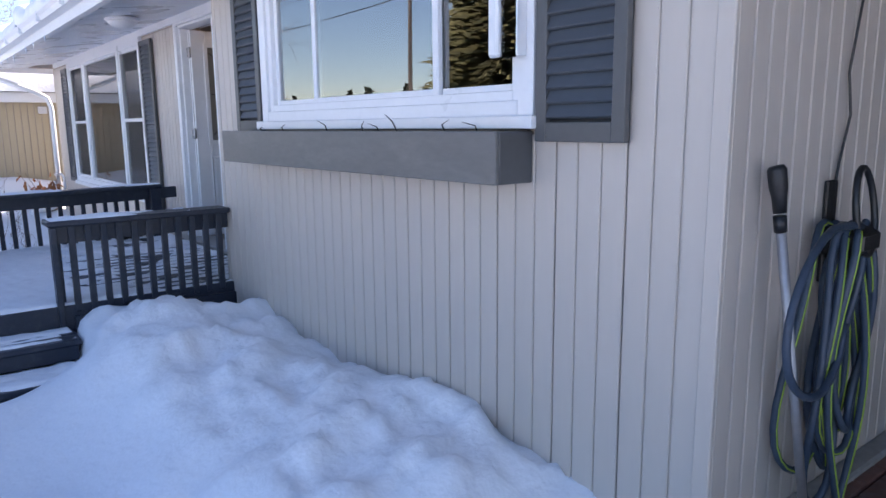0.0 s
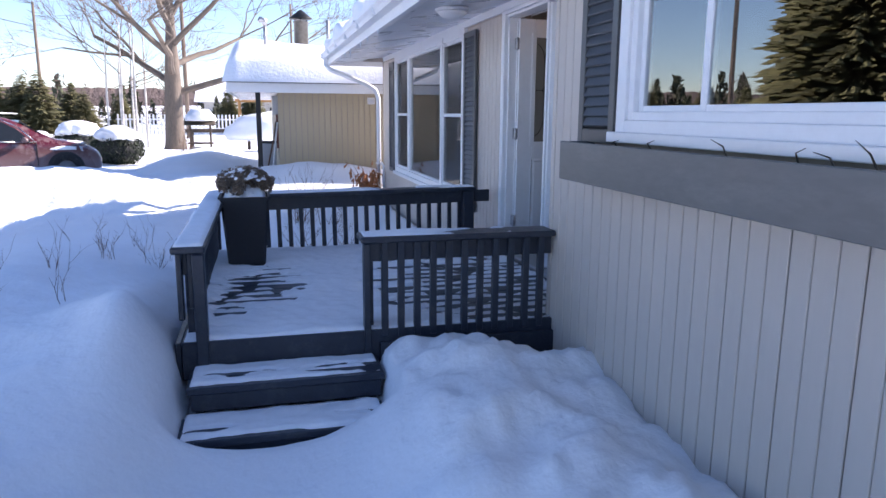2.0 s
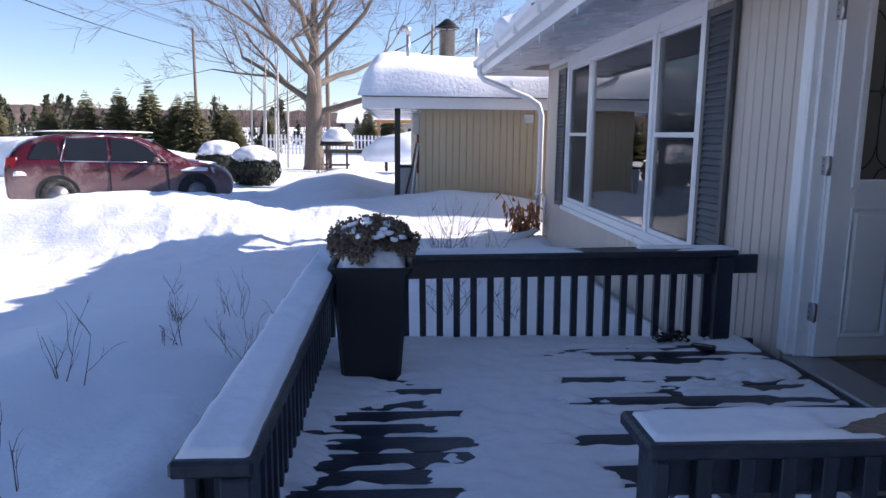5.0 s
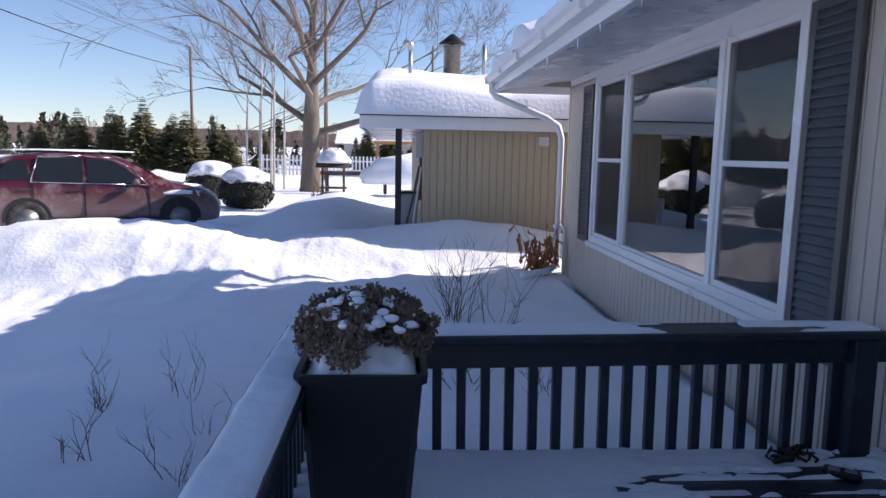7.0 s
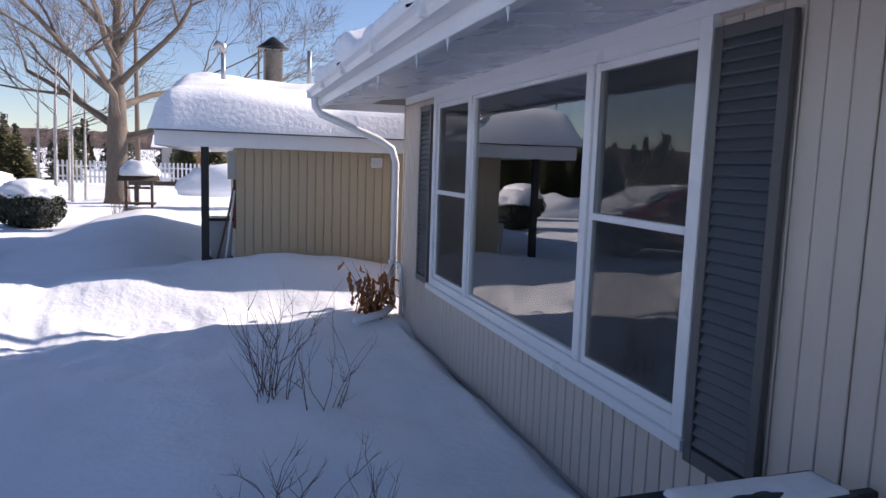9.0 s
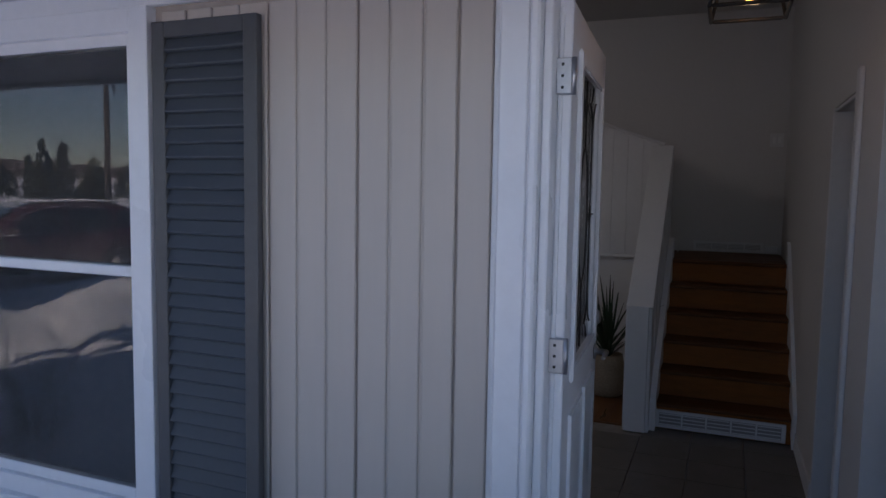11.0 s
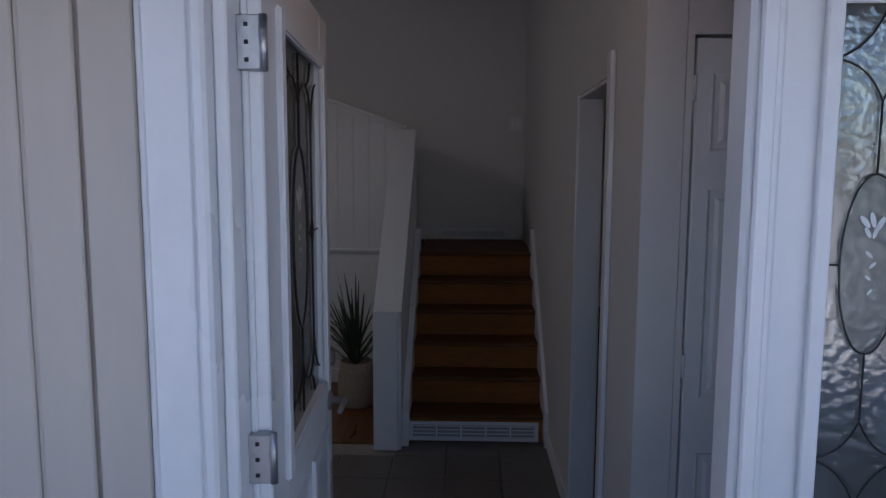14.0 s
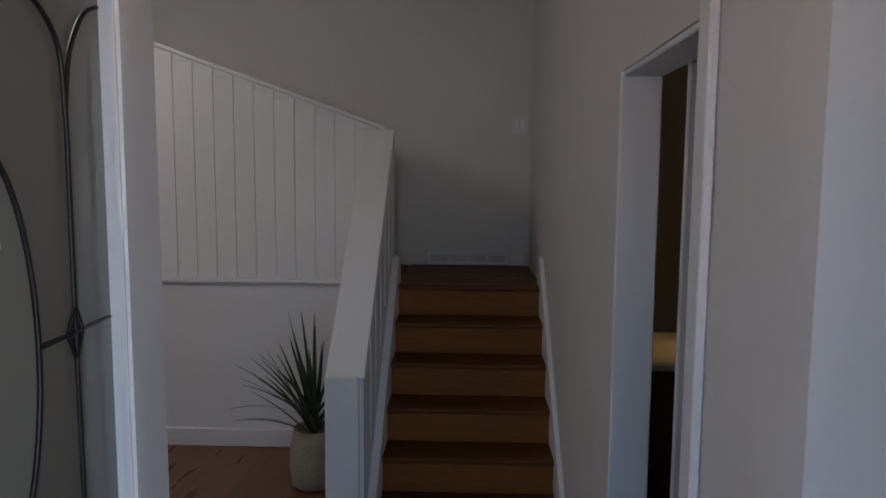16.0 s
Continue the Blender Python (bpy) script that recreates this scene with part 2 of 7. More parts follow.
def lathe(name, profile, mat, at, parent=None, label="", sides=24, smooth=True):
    """A turned shape from (radius, height) rows."""
    verts, faces = [], []
    for r, z in profile:
        for k in range(sides):
            w = 2 * math.pi * k / sides
            verts.append((r * math.cos(w), r * math.sin(w), z))
    for i in range(len(profile) - 1):
        for k in range(sides):
            l = (k + 1) % sides
            faces.append((i * sides + k, i * sides + l, (i + 1) * sides + l, (i + 1) * sides + k))
    faces.append(tuple(range(sides))[::-1])
    faces.append(tuple(range((len(profile) - 1) * sides, len(profile) * sides)))
    return from_data(name, verts, faces, mat, at, parent, label, smooth)


def wall_mesh(name, axis, face, thick, u0, u1, z0, z1, holes, mat, label="", category="wall"):
    """A wall with thickness, its outer face at axis = face, and openings (u0, u1, z0, z1) cut right through it."""
    us = sorted({u0, u1, *[min(max(h[i], u0), u1) for h in holes for i in (0, 1)]})
    zs = sorted({z0, z1, *[min(max(h[i], z0), z1) for h in holes for i in (2, 3)]})
    solid = {}
    for i in range(len(us) - 1):
        for j in range(len(zs) - 1):
            cu, cz = (us[i] + us[i + 1]) / 2, (zs[j] + zs[j + 1]) / 2
            solid[i, j] = not any(h[0] < cu < h[1] and h[2] < cz < h[3] for h in holes)
    verts, faces, index = [], [], {}

    def vert(i, j, s):
        if (i, j, s) not in index:
            index[i, j, s] = len(verts)
            w = face + s * thick
            verts.append((w, us[i], zs[j]) if axis == "x" else (us[i], w, zs[j]))
        return index[i, j, s]

    for (i, j), full in solid.items():
        if not full:
            continue
        faces.append((vert(i, j, 0), vert(i, j + 1, 0), vert(i + 1, j + 1, 0), vert(i + 1, j, 0)))
        faces.append((vert(i, j, 1), vert(i + 1, j, 1), vert(i + 1, j + 1, 1), vert(i, j + 1, 1)))
        for di, dj, a, b in ((-1, 0, (i, j), (i, j + 1)), (1, 0, (i + 1, j + 1), (i + 1, j)), (0, -1, (i + 1, j), (i, j)), (0, 1, (i, j + 1), (i + 1, j + 1))):
            if not solid.get((i + di, j + dj), False):
                faces.append((vert(*a, 0), vert(*a, 1), vert(*b, 1), vert(*b, 0)))
    bm = bmesh.new()
    vs = [bm.verts.new(v) for v in verts]
    for f in faces:
        bm.faces.new([vs[k] for k in f])
    ob = from_bm(name, bm, mat)
    return tagged(ob, label, category, kind="structure")


def boards(parent, axis, face, out, u0, u1, z0, z1, holes, mat, pitch=0.0975, gap=0.008, thick=0.012, start=None, valleys=True):
    """Vertical siding boards, proud of a wall, stopped at its openings."""
    u, count = u0 if start is None else start, 0
    while u < u1 - 0.02:
        a, b = max(u, u0), min(u + pitch - gap, u1)
        if b - a > 0.015:
            spans = [(z0, z1)]
            for h in holes:
                if h[0] < (a + b) / 2 < h[1]:
                    cut = []
                    for s in spans:
                        if h[2] > s[0]:
                            cut.append((s[0], min(s[1], h[2])))
                        if h[3] < s[1]:
                            cut.append((max(s[0], h[3]), s[1]))
                    spans = [s for s in cut if s[1] - s[0] > 0.03]
            for s in spans:
                w = sorted((face, face + out * thick))
                if axis == "x":
                    slab("board", (w[0], a, s[0]), (w[1], b, s[1]), mat, parent, c=0.005)
                else:
                    slab("board", (a, w[0], s[0]), (b, w[1], s[1]), mat, parent, c=0.005)
            if valleys and (count % 3) and b < u1 - pitch * 0.5:
                for s in spans:
                    w = sorted((face + out * 0.001, face + out * thick * 0.42))
                    p, q = b + 0.0006, u + pitch - 0.0006
                    if axis == "x":
                        slab("board_valley", (w[0], p, s[0]), (w[1], q, s[1]), mat, parent, c=0.001)
                    else:
                        slab("board_valley", (p, w[0], s[0]), (q, w[1], s[1]), mat, parent, c=0.001)
        count += 1
        u += pitch


# ---------------------------------------------------------------- ground


def bell(x, y, cx, cy, sx, sy, h, turn=0.0):
    dx, dy = x - cx, y - cy
    c, s = math.cos(turn), math.sin(turn)
    u, v = (dx * c + dy * s) / sx, (-dx * s + dy * c) / sy
    return h * math.exp(-0.5 * (u * u + v * v))


def step(a, b, x):
    t = min(1, max(0, (x - a) / (b - a)))
    return t * t * (3 - 2 * t)


def ground_height(x, y):
    z = 0.36
    r = math.hypot(x, y - 8)
    z = z * (1 - step(14, 26, r)) + 0.05 * step(14, 26, r)
    far = step(30, 70, r)
    z += 0.35 * far + 16 * step(300, 900, r) * (0.6 + 0.5 * noise.noise((x * 0.0016, y * 0.0016, 3)))
    # cleared path and the pile against the wing
    side = step(2.4, 4.1, y)
    path = step(-1.0 + 0.62 * side, -0.35 + 0.22 * side, x) * (1 - step(0.55, 1.2, x)) * (1 - step(4.3, 4.75, y))
    z = z * (1 - path) + (0.17 + 0.13 * step(3.2, 4.2, y)) * path
    if y < 5.2:
        z += bell(x, y, 1.8, 2.35, 0.55, 0.8, 0.22) + bell(x, y, 1.28, 4.3, 0.42, 0.5, 0.24) + bell(x, y, 1.75, 3.6, 0.5, 0.5, 0.12)
        z += bell(x, y, 0.95, 3.6, 0.3, 0.5, 0.10) + bell(x, y, 1.1, 4.72, 0.25, 0.2, 0.12) + 0.05 * abs(noise.noise((x * 4.3, y * 4.3, 31))) * step(0.4, 1.0, x)
        z -= bell(x, y, 2.0, 4.95, 0.35, 0.25, 0.12) + bell(x, y, 2.0, 1.1, 0.6, 0.5, 0.05)
    # bank beside the path and the deck
    z += bell(x, y, -1.7, 4.6, 0.75, 3.2, 0.42) + bell(x, y, -1.2, 6.9, 0.6, 1.5, 0.12) + bell(x, y, -0.62, 4.7, 0.3, 0.8, 0.26)
    z -= (0.22 * step(-1.5, -5.0, x) + 0.10 * step(1.0, -1.0, x)) * step(8.5, 10.0, y) * (1 - step(13.2, 14.2, y))
    z -= 0.11 * step(2.36, 2.46, x) * step(7.9, 8.3, y) * (1 - step(13.3, 13.6, y))
    z += bell(x, y, -0.55, 5.6, 0.25, 1.0, 0.10)
    z -= bell(x, y, -0.2, 11.0, 1.6, 2.2, 0.03)
    z += bell(x, y, 2.0, 4.42, 0.35, 0.26, 0.13) - bell(x, y, 2.0, 3.12, 0.35, 0.28, 0.10) + bell(x, y, 1.5, 15.55, 2.4, 0.6, 0.34)
    z += bell(x, y, -0.42, 4.72, 0.13, 0.35, 0.24)
    # ploughed bank beside the drive
    z += bell(x, y, -3.7, 14.6, 1.6, 0.65, 0.50, 0.04) + bell(x, y, -2.4, 14.5, 0.8, 0.5, 0.10) + bell(x, y, -7.5, 14.6, 2.4, 0.75, 0.28)
    # drifts before the garage
    z += bell(x, y, 1.2, 14.95, 1.5, 0.5, 0.34) + bell(x, y, -0.9, 17.5, 0.8, 1.0, 0.32) + bell(x, y, -0.55, 14.55, 0.42, 0.22, 0.18)
    z += bell(x, y, -1.5, 22.5, 0.9, 3.0, 0.40) + bell(x, y, -1.3, 26.7, 1.2, 1.2, 0.35)
    # drive
    drive = step(-13, -11, x) * (1 - step(-3.9, -2.6, x)) * step(16.4, 17.6, y) * (1 - step(31, 34, y))
    z = z * (1 - drive) + 0.16 * drive
    lumps = noise.noise((x * 1.3, y * 1.3, 0)) * 0.05 + noise.noise((x * 4.1, y * 4.1, 5)) * 0.014
    rough = step(0.5, 1.1, x) * (1 - step(4.9, 5.2, y)) + bell(x, y, -4, 13.6, 3.0, 1.0, 0.8) + bell(x, y, -0.9, 4.0, 0.5, 2.5, 0.5)
    lumps += rough * (noise.noise((x * 3.2, y * 3.2, 7)) * 0.05 + abs(noise.noise((x * 6, y * 6, 9))) * 0.06 + noise.noise((x * 14, y * 14, 2)) * 0.016
                      + (0.42 - abs(noise.noise((x * 2.1, y * 2.1, 14)))) * 0.11 - 0.03 + max(0.0, noise.noise((x * 8.5, y * 8.5, 19)) - 0.15) * 0.06)
    z += lumps * (1 - 0.6 * path) + path * noise.noise((x * 9, y * 9, 4)) * 0.008
    # under the deck and the steps, and inside the house
    under = step(-0.30, -0.12, x) * step(4.93, 5.06, y) * (1 - step(7.72, 7.9, y))
    z = z * (1 - under) + 0.30 * under
    stair = step(-0.27, -0.15, x) * (1 - step(0.86, 0.93, x)) * step(4.16, 4.30, y) * (1 - step(4.97, 5.1, y))
    z = z * (1 - stair) + (0.285 + 0.05 * noise.noise((x * 3, 1, 1))) * stair
    paving = step(2.02, 2.14, x) * (1 - step(0.90, 0.96, y)) * step(-6, -5, y)
    z = z * (1 - paving) + 0.36 * paving
    inside = step(2.06, 2.16, x) * step(0.93, 0.99, y) * (1 - step(4.9, 4.97, y)) + step(2.54, 2.62, x) * step(4.9, 4.97, y) * (1 - step(13.9, 14.0, y))
    inside += step(0.72, 0.85, x) * step(15.76, 15.86, y) * (1 - step(24, 24.2, y))
    return z * (1 - min(1, inside)) + 0.1 * min(1, inside)


def spaced(lo, hi, fine, reach, growth=1.22):
    a = list(np.arange(lo, hi + fine / 2, fine))
    s, v, w = fine, lo, hi
    left, right = [], []
    while v > -reach:
        s *= growth
        v -= s
        w += s
        left.append(v)
        right.append(w)
    return left[::-1] + a + right


gx, gy = spaced(-2.6, 2.6, 0.042, 1800, 1.06), spaced(0.2, 15.4, 0.055, 1800, 1.07)
gv = [(x, y, ground_height(x, y)) for y in gy for x in gx]
gf = [(j * len(gx) + i, j * len(gx) + i + 1, (j + 1) * len(gx) + i + 1, (j + 1) * len(gx) + i)
      for j in range(len(gy) - 1) for i in range(len(gx) - 1)]
ground = from_data("ground", gv, gf, SNOW, smooth=True)
tagged(ground, "deep white snow covering the garden and drive", "snow ground", kind="structure")

# ---------------------------------------------------------------- house shell
WING_X, MAIN_X = 2.042, 2.512
DOOR_HOLE = (5.80, 7.12, 0.66, 2.825)
WIN_MAIN = (8.60, 12.56, 1.04, 2.84)
WIN_WING = (1.78, 4.05, 1.86, 2.79)
wall_front_wing = wall_mesh("wall_front_wing", "x", WING_X, 0.2, 0.95, 4.97, 0.0, 2.885, [WIN_WING], SIDING_BACK, "beige vertical metal siding on the projecting wing")
wall_front_main = wall_mesh("wall_front_main", "x", MAIN_X, 0.18, 4.97, 13.97, 0.25, 2.975, [DOOR_HOLE, WIN_MAIN], SIDING_BACK, "beige vertical siding around the entrance and picture window")
wall_wing_return = wall_mesh("wall_wing_return", "y", 4.97, -0.2, WING_X, 2.72, 0.0, 2.95, [], SIDING_BACK, "short siding return beside the entrance")
wall_side = wall_mesh("wall_side", "y", 0.95, 0.2, WING_X + 0.2, 11.0, 0.0, 2.9, [], SIDING_BACK, "beige siding on the side wall with a garden hose")
wall_back = wall_mesh("wall_back", "x", 11.0, 0.2, 0.95, 13.97, 0.0, 2.9, [], SIDING_BACK, "plain back wall")
wall_end = wall_mesh("wall_end", "y", 13.97, -0.2, MAIN_X + 0.18, 11.0, 0.0, 2.95, [], SIDING_BACK, "beige siding end wall beside the garage")
boards(wall_front_wing, "x", WING_X, -1, 0.97, 4.955, 0.1, 2.86, [(1.28, 4.53, 1.79, 2.9)], SIDING, start=0.866, pitch=0.1075)
boards(wall_front_main, "x", MAIN_X, -1, 4.985, 13.95, 0.3, 2.845, [(5.66, 7.27, 0, 3), (8.50, 12.72, 0.93, 3)], SIDING, start=7.275 - 21 * 0.1113, pitch=0.1113, gap=0.010)
# two unseen walls, added to block sky and darken the side wall
wall_breezeway = wall_mesh("wall_breezeway", "y", -2.4, -0.15, 2.6, 9.0, 0.0, 2.9, [], SIDING_BACK, "unseen plain wall added to keep skylight off the side wall")
wall_passage_end = wall_mesh("wall_passage_end", "x", 9.0, 0.15, -2.55, 0.95, 0.0, 2.9, [], SIDING_BACK, "unseen plain end wall added to keep skylight off the side wall")
boards(wall_side, "y", 0.95, -1, WING_X + 0.02, 4.6, 0.2, 2.86, [], SIDING)
# ---------------------------------------------------------------- roof and eaves
EAVE_X, EAVE_Z, RIDGE_X, RIDGE_Z = 1.52, 2.93, 6.6, 4.75
Y0, Y1 = -3.6, 14.35


def prism(name, section, y0, y1, mat, label="", category="", kind=""):
    """A long solid along y from a closed (x, z) section."""
    n = len(section)
    verts = [(x, y0, z) for x, z in section] + [(x, y1, z) for x, z in section]
    faces = [tuple(range(n)), tuple(range(n, 2 * n))[::-1]] + [(i, i + n, (i + 1) % n + n, (i + 1) % n) for i in range(n)]
    bm = bmesh.new()
    vs = [bm.verts.new(v) for v in verts]
    for f in faces:
        bm.faces.new([vs[k] for k in f])
    return tagged(from_bm(name, bm, mat), label, category, kind=kind)


roof = prism("roof", [(EAVE_X, EAVE_Z), (RIDGE_X, RIDGE_Z), (11.6, EAVE_Z), (11.6, EAVE_Z + 0.12), (RIDGE_X, RIDGE_Z + 0.14), (EAVE_X, EAVE_Z + 0.12)],
             Y0, Y1, ROOFING, "low gabled house roof under snow", "roof", "structure")
for y, name in ((-3.5, "gable_near"), (13.94, "gable_far")):
    prism(name, [(2.1, 2.86), (11.1, 2.86), (RIDGE_X, RIDGE_Z - 0.05)], y - 0.02 if y > 5 else y, y + 0.02 if y > 5 else y + 0.1, SIDING_BACK,
          "siding in the gable under the roof", "wall", "structure")
soffit = thing("soffit", (EAVE_X, Y0, 2.845), "white ribbed aluminium soffit under the eaves", "soffit", kind="structure")
ys = np.arange(Y0, Y1, 0.31)
for y in ys:
    slab("soffit_panel", (EAVE_X + 0.02, y + 0.002, 2.885), (MAIN_X + 0.03, min(y + 0.308, Y1), 2.897), SOFFIT, soffit, c=0.003, turn=(0, -6.6, 0))
fascia = thing("fascia", (EAVE_X, Y0, 2.8), "white aluminium fascia board along the eaves", "fascia", kind="structure")
slab("fascia_board", (EAVE_X, Y0, 2.815), (EAVE_X + 0.028, Y1, 3.0), WHITE, fascia)
slab("fascia_lip", (EAVE_X - 0.012, Y0, 2.80), (EAVE_X + 0.05, Y1, 2.822), WHITE, fascia)
slab("fascia_end", (EAVE_X, Y1 + 0.002, 2.80), (MAIN_X + 1.2, Y1 + 0.03, 3.0), WHITE, fascia)
gutter = thing("gutter", (EAVE_X - 0.06, Y0, 2.93), "white aluminium rain gutter at the roof edge", "gutter")
sec = [(-0.005, -0.085), (-0.085, -0.075), (-0.10, -0.03), (-0.125, 0.0), (-0.125, 0.012), (-0.112, 0.012), (-0.09, -0.024), (-0.075, -0.063), (-0.005, -0.07)]
bm = bmesh.new()
ring0 = [bm.verts.new((x, Y0, z)) for x, z in sec]
ring1 = [bm.verts.new((x, Y1, z)) for x, z in sec]
for i in range(len(sec)):
    j = (i + 1) % len(sec)
    bm.faces.new((ring0[i], ring0[j], ring1[j], ring1[i]))
bm.faces.new(ring0)
bm.faces.new(ring1[::-1])
from_bm("trough", bm, WHITE, (EAVE_X, 0, 2.985), gutter)
for y in np.arange(0.8, Y1, 1.22):
    slab("gutter_bracket", (EAVE_X - 0.13, y, 2.905), (EAVE_X - 0.002, y + 0.03, 3.004), WHITE, gutter, c=0.006)
# eave trim where the wall meets the soffit
frieze = thing("frieze", (MAIN_X, 5.0, 2.8), "white trim board under the soffit", "trim", kind="structure")
slab("frieze_board", (MAIN_X - 0.028, 4.99, 2.866), (MAIN_X + 0.001, 13.96, 2.942), WHITE, frieze)
slab("frieze_board", (WING_X - 0.03, 0.96, 2.83), (WING_X + 0.001, 4.965, 2.884), WHITE, frieze)


def lumpy_ridge(name, y0, y1, n, size, label):
    """Clods of snow along the edge of the roof: one uneven sheet."""
    verts, faces, m = [], [], 26
    rows = int((y1 - y0) / 0.06)
    for i in range(rows + 1):
        y = y0 + (y1 - y0) * i / rows
        k = 0.75 + 0.5 * noise.noise((0, y * 1.7, 3)) + 0.35 * noise.noise((2, y * 4.6, 1))
        k *= step(0, 0.25, y - y0) * step(0, 0.3, y1 - y)
        thick = size * max(0.25, k)
        for j in range(m + 1):
            s = j / m
            if s < 0.5:
                w = math.pi * (0.5 + (0.5 - s) * 1.2)
                x = EAVE_X - 0.02 + thick * 0.55 * math.cos(w) + 0.05
                z = EAVE_Z + 0.11 + thick * 0.5 + thick * 0.55 * math.sin(w) - 0.02
                if s < 0.02:
                    z = EAVE_Z + 0.1
            else:
                x = EAVE_X + 0.03 + (s - 0.5) * 2 * (RIDGE_X - EAVE_X)
                z = EAVE_Z + 0.09 + (s - 0.5) * 2 * (RIDGE_Z - EAVE_Z) + thick * 1.05 * (1 - 0.3 * (s - 0.5))
            x += 0.05 * noise.noise((x * 5, y * 5, 7))
            z += 0.04 * noise.noise((x * 4, y * 5, 17)) * min(1, s * 10)
            verts.append((x, y, z))
    for i in range(rows):
        for j in range(m):
            a = i * (m + 1) + j
            faces.append((a, a + m + 1, a + m + 2, a + 1))
    return tagged(from_data(name, verts, faces, SNOW_LOOSE, smooth=True), label, "snow")


lumpy_ridge("roof_snow", Y0, Y1, 0, 0.22, "lumpy snow lying along the house roof edge")
ICE = material("ice", (0.72, 0.78, 0.84), 0.12, vary=0.05, bump=0)
rng = random.Random(4)
for i in range(6):
    y = 8.6 + i * 0.7 + rng.uniform(-0.2, 0.2)
    ln = rng.uniform(0.05, 0.14)
    ice = tube("icicle", [(EAVE_X - 0.005, y, 2.80), (EAVE_X - 0.004, y, 2.80 - ln * 0.5), (EAVE_X - 0.005, y, 2.80 - ln)], [0.010, 0.006, 0.001], ICE, sides=6)
    tagged(ice, "small clear icicle hanging from the eaves", "icicle", "icicles on the eaves")

# downspout at the far corner
spout = thing("downspout", (2.38, 13.72, 0.45), "white aluminium downspout with an elbow at the house corner", "downspout")
pts = [(1.46, 14.1, 2.92), (1.47, 14.1, 2.80), (1.53, 14.06, 2.72), (2.20, 14.02, 2.46), (2.36, 14.02, 2.36), (2.41, 14.02, 2.2), (2.41, 14.02, 0.55)]
tube("pipe", pts, 0.042, WHITE, spout, sides=10)
tube("kick_out", [(2.41, 14.02, 0.58), (2.38, 13.96, 0.48), (2.2, 13.72, 0.45), (1.86, 13.5, 0.43)], 0.045, WHITE, spout, sides=10)
slab("strap", (2.355, 13.965, 1.0), (2.465, 14.075, 1.04), WHITE, spout)
tube("meter_pipe", [(2.47, 13.86, 0.4), (2.47, 13.86, 0.98), (2.43, 13.90, 1.04)], 0.022, WHITE, spout)

# ---------------------------------------------------------------- windows


def frame_ring(name, x0, x1, y0, y1, z0, z1, w, mat, parent, label="", bottom=None):
    """Four mitred-looking rails round an opening, one mesh."""
    bm = bmesh.new()
    b = bottom or w
    c = Vector(((x0 + x1) / 2, (y0 + y1) / 2, (z0 + z1) / 2))
    for lo, hi in (((x0, y0, z0), (x1, y0 + w, z1)), ((x0, y1 - w, z0), (x1, y1, z1)),
                   ((x0 + 0.0015, y0 + w, z1 - w), (x1 - 0.0015, y1 - w, z1)), ((x0 + 0.0015, y0 + w, z0), (x1 - 0.0015, y1 - w, z0 + b))):
        add_box(bm, Vector(lo) - c, Vector(hi) - c)
    bmesh.ops.bevel(bm, geom=bm.edges[:], offset=0.003, segments=1, affect="EDGES", clamp_overlap=True)
    return from_bm(name, bm, mat, c, parent, label)


def pane(x, y0, y1, z0, z1, parent, mat=None, name="pane"):
    ob = slab(name, (x - 0.003, y0, z0), (x + 0.003, y1, z1), mat or GLASS, parent, c=0.001)
    ob.visible_shadow = False
    return ob


# picture window of the main wall: fixed middle light between two hung sashes
window_1 = thing("window_1", (MAIN_X, 10.6, 0.95), "white framed picture window with double-hung side sashes", "window", kind="structure")
frame_ring("casing", MAIN_X - 0.045, MAIN_X + 0.02, 8.53, 12.70, 0.95, 2.865, 0.085, WHITE, window_1, bottom=0.11)
slab("sill", (MAIN_X - 0.075, 8.50, 0.935), (MAIN_X - 0.04, 12.73, 0.99), WHITE, window_1)
slab("window_post", (MAIN_X - 0.035, 9.55, 1.055), (MAIN_X + 0.06, 9.63, 2.782), WHITE, window_1)
slab("window_post", (MAIN_X - 0.035, 11.60, 1.055), (MAIN_X + 0.06, 11.68, 2.782), WHITE, window_1)
for y0, y1, name in ((8.606, 9.545, "sash"), (9.628, 11.602, "fixed_light"), (11.690, 12.617, "sash")):
    hung = name == "sash"
    w = 0.045
    s = frame_ring(name, MAIN_X - 0.02, MAIN_X + 0.035, y0, y1, 1.058, 2.784, 0.03 if not hung else w, WHITE, window_1)
    if hung:
        slab("meeting_rail", (MAIN_X - 0.022, y0 + 0.04, 1.905), (MAIN_X + 0.036, y1 - 0.04, 1.945), WHITE, window_1)
        pane(MAIN_X + 0.012, y0 + w - 0.004, y1 - w + 0.004, 1.94, 2.784 - w + 0.004, window_1)
        slab("insect_screen", (MAIN_X - 0.016, y0 + w - 0.003, 1.058 + w - 0.003), (MAIN_X - 0.0145, y1 - w + 0.003, 2.784 - w + 0.003), SCREENING, window_1, c=0.0003).visible_shadow = False
        pane(MAIN_X + 0.000, y0 + w - 0.004, y1 - w + 0.004, 1.058 + w - 0.004, 1.91, window_1)
    else:
        pane(MAIN_X + 0.008, y0 + w - 0.02, y1 - w + 0.02, 1.085, 2.76, window_1)

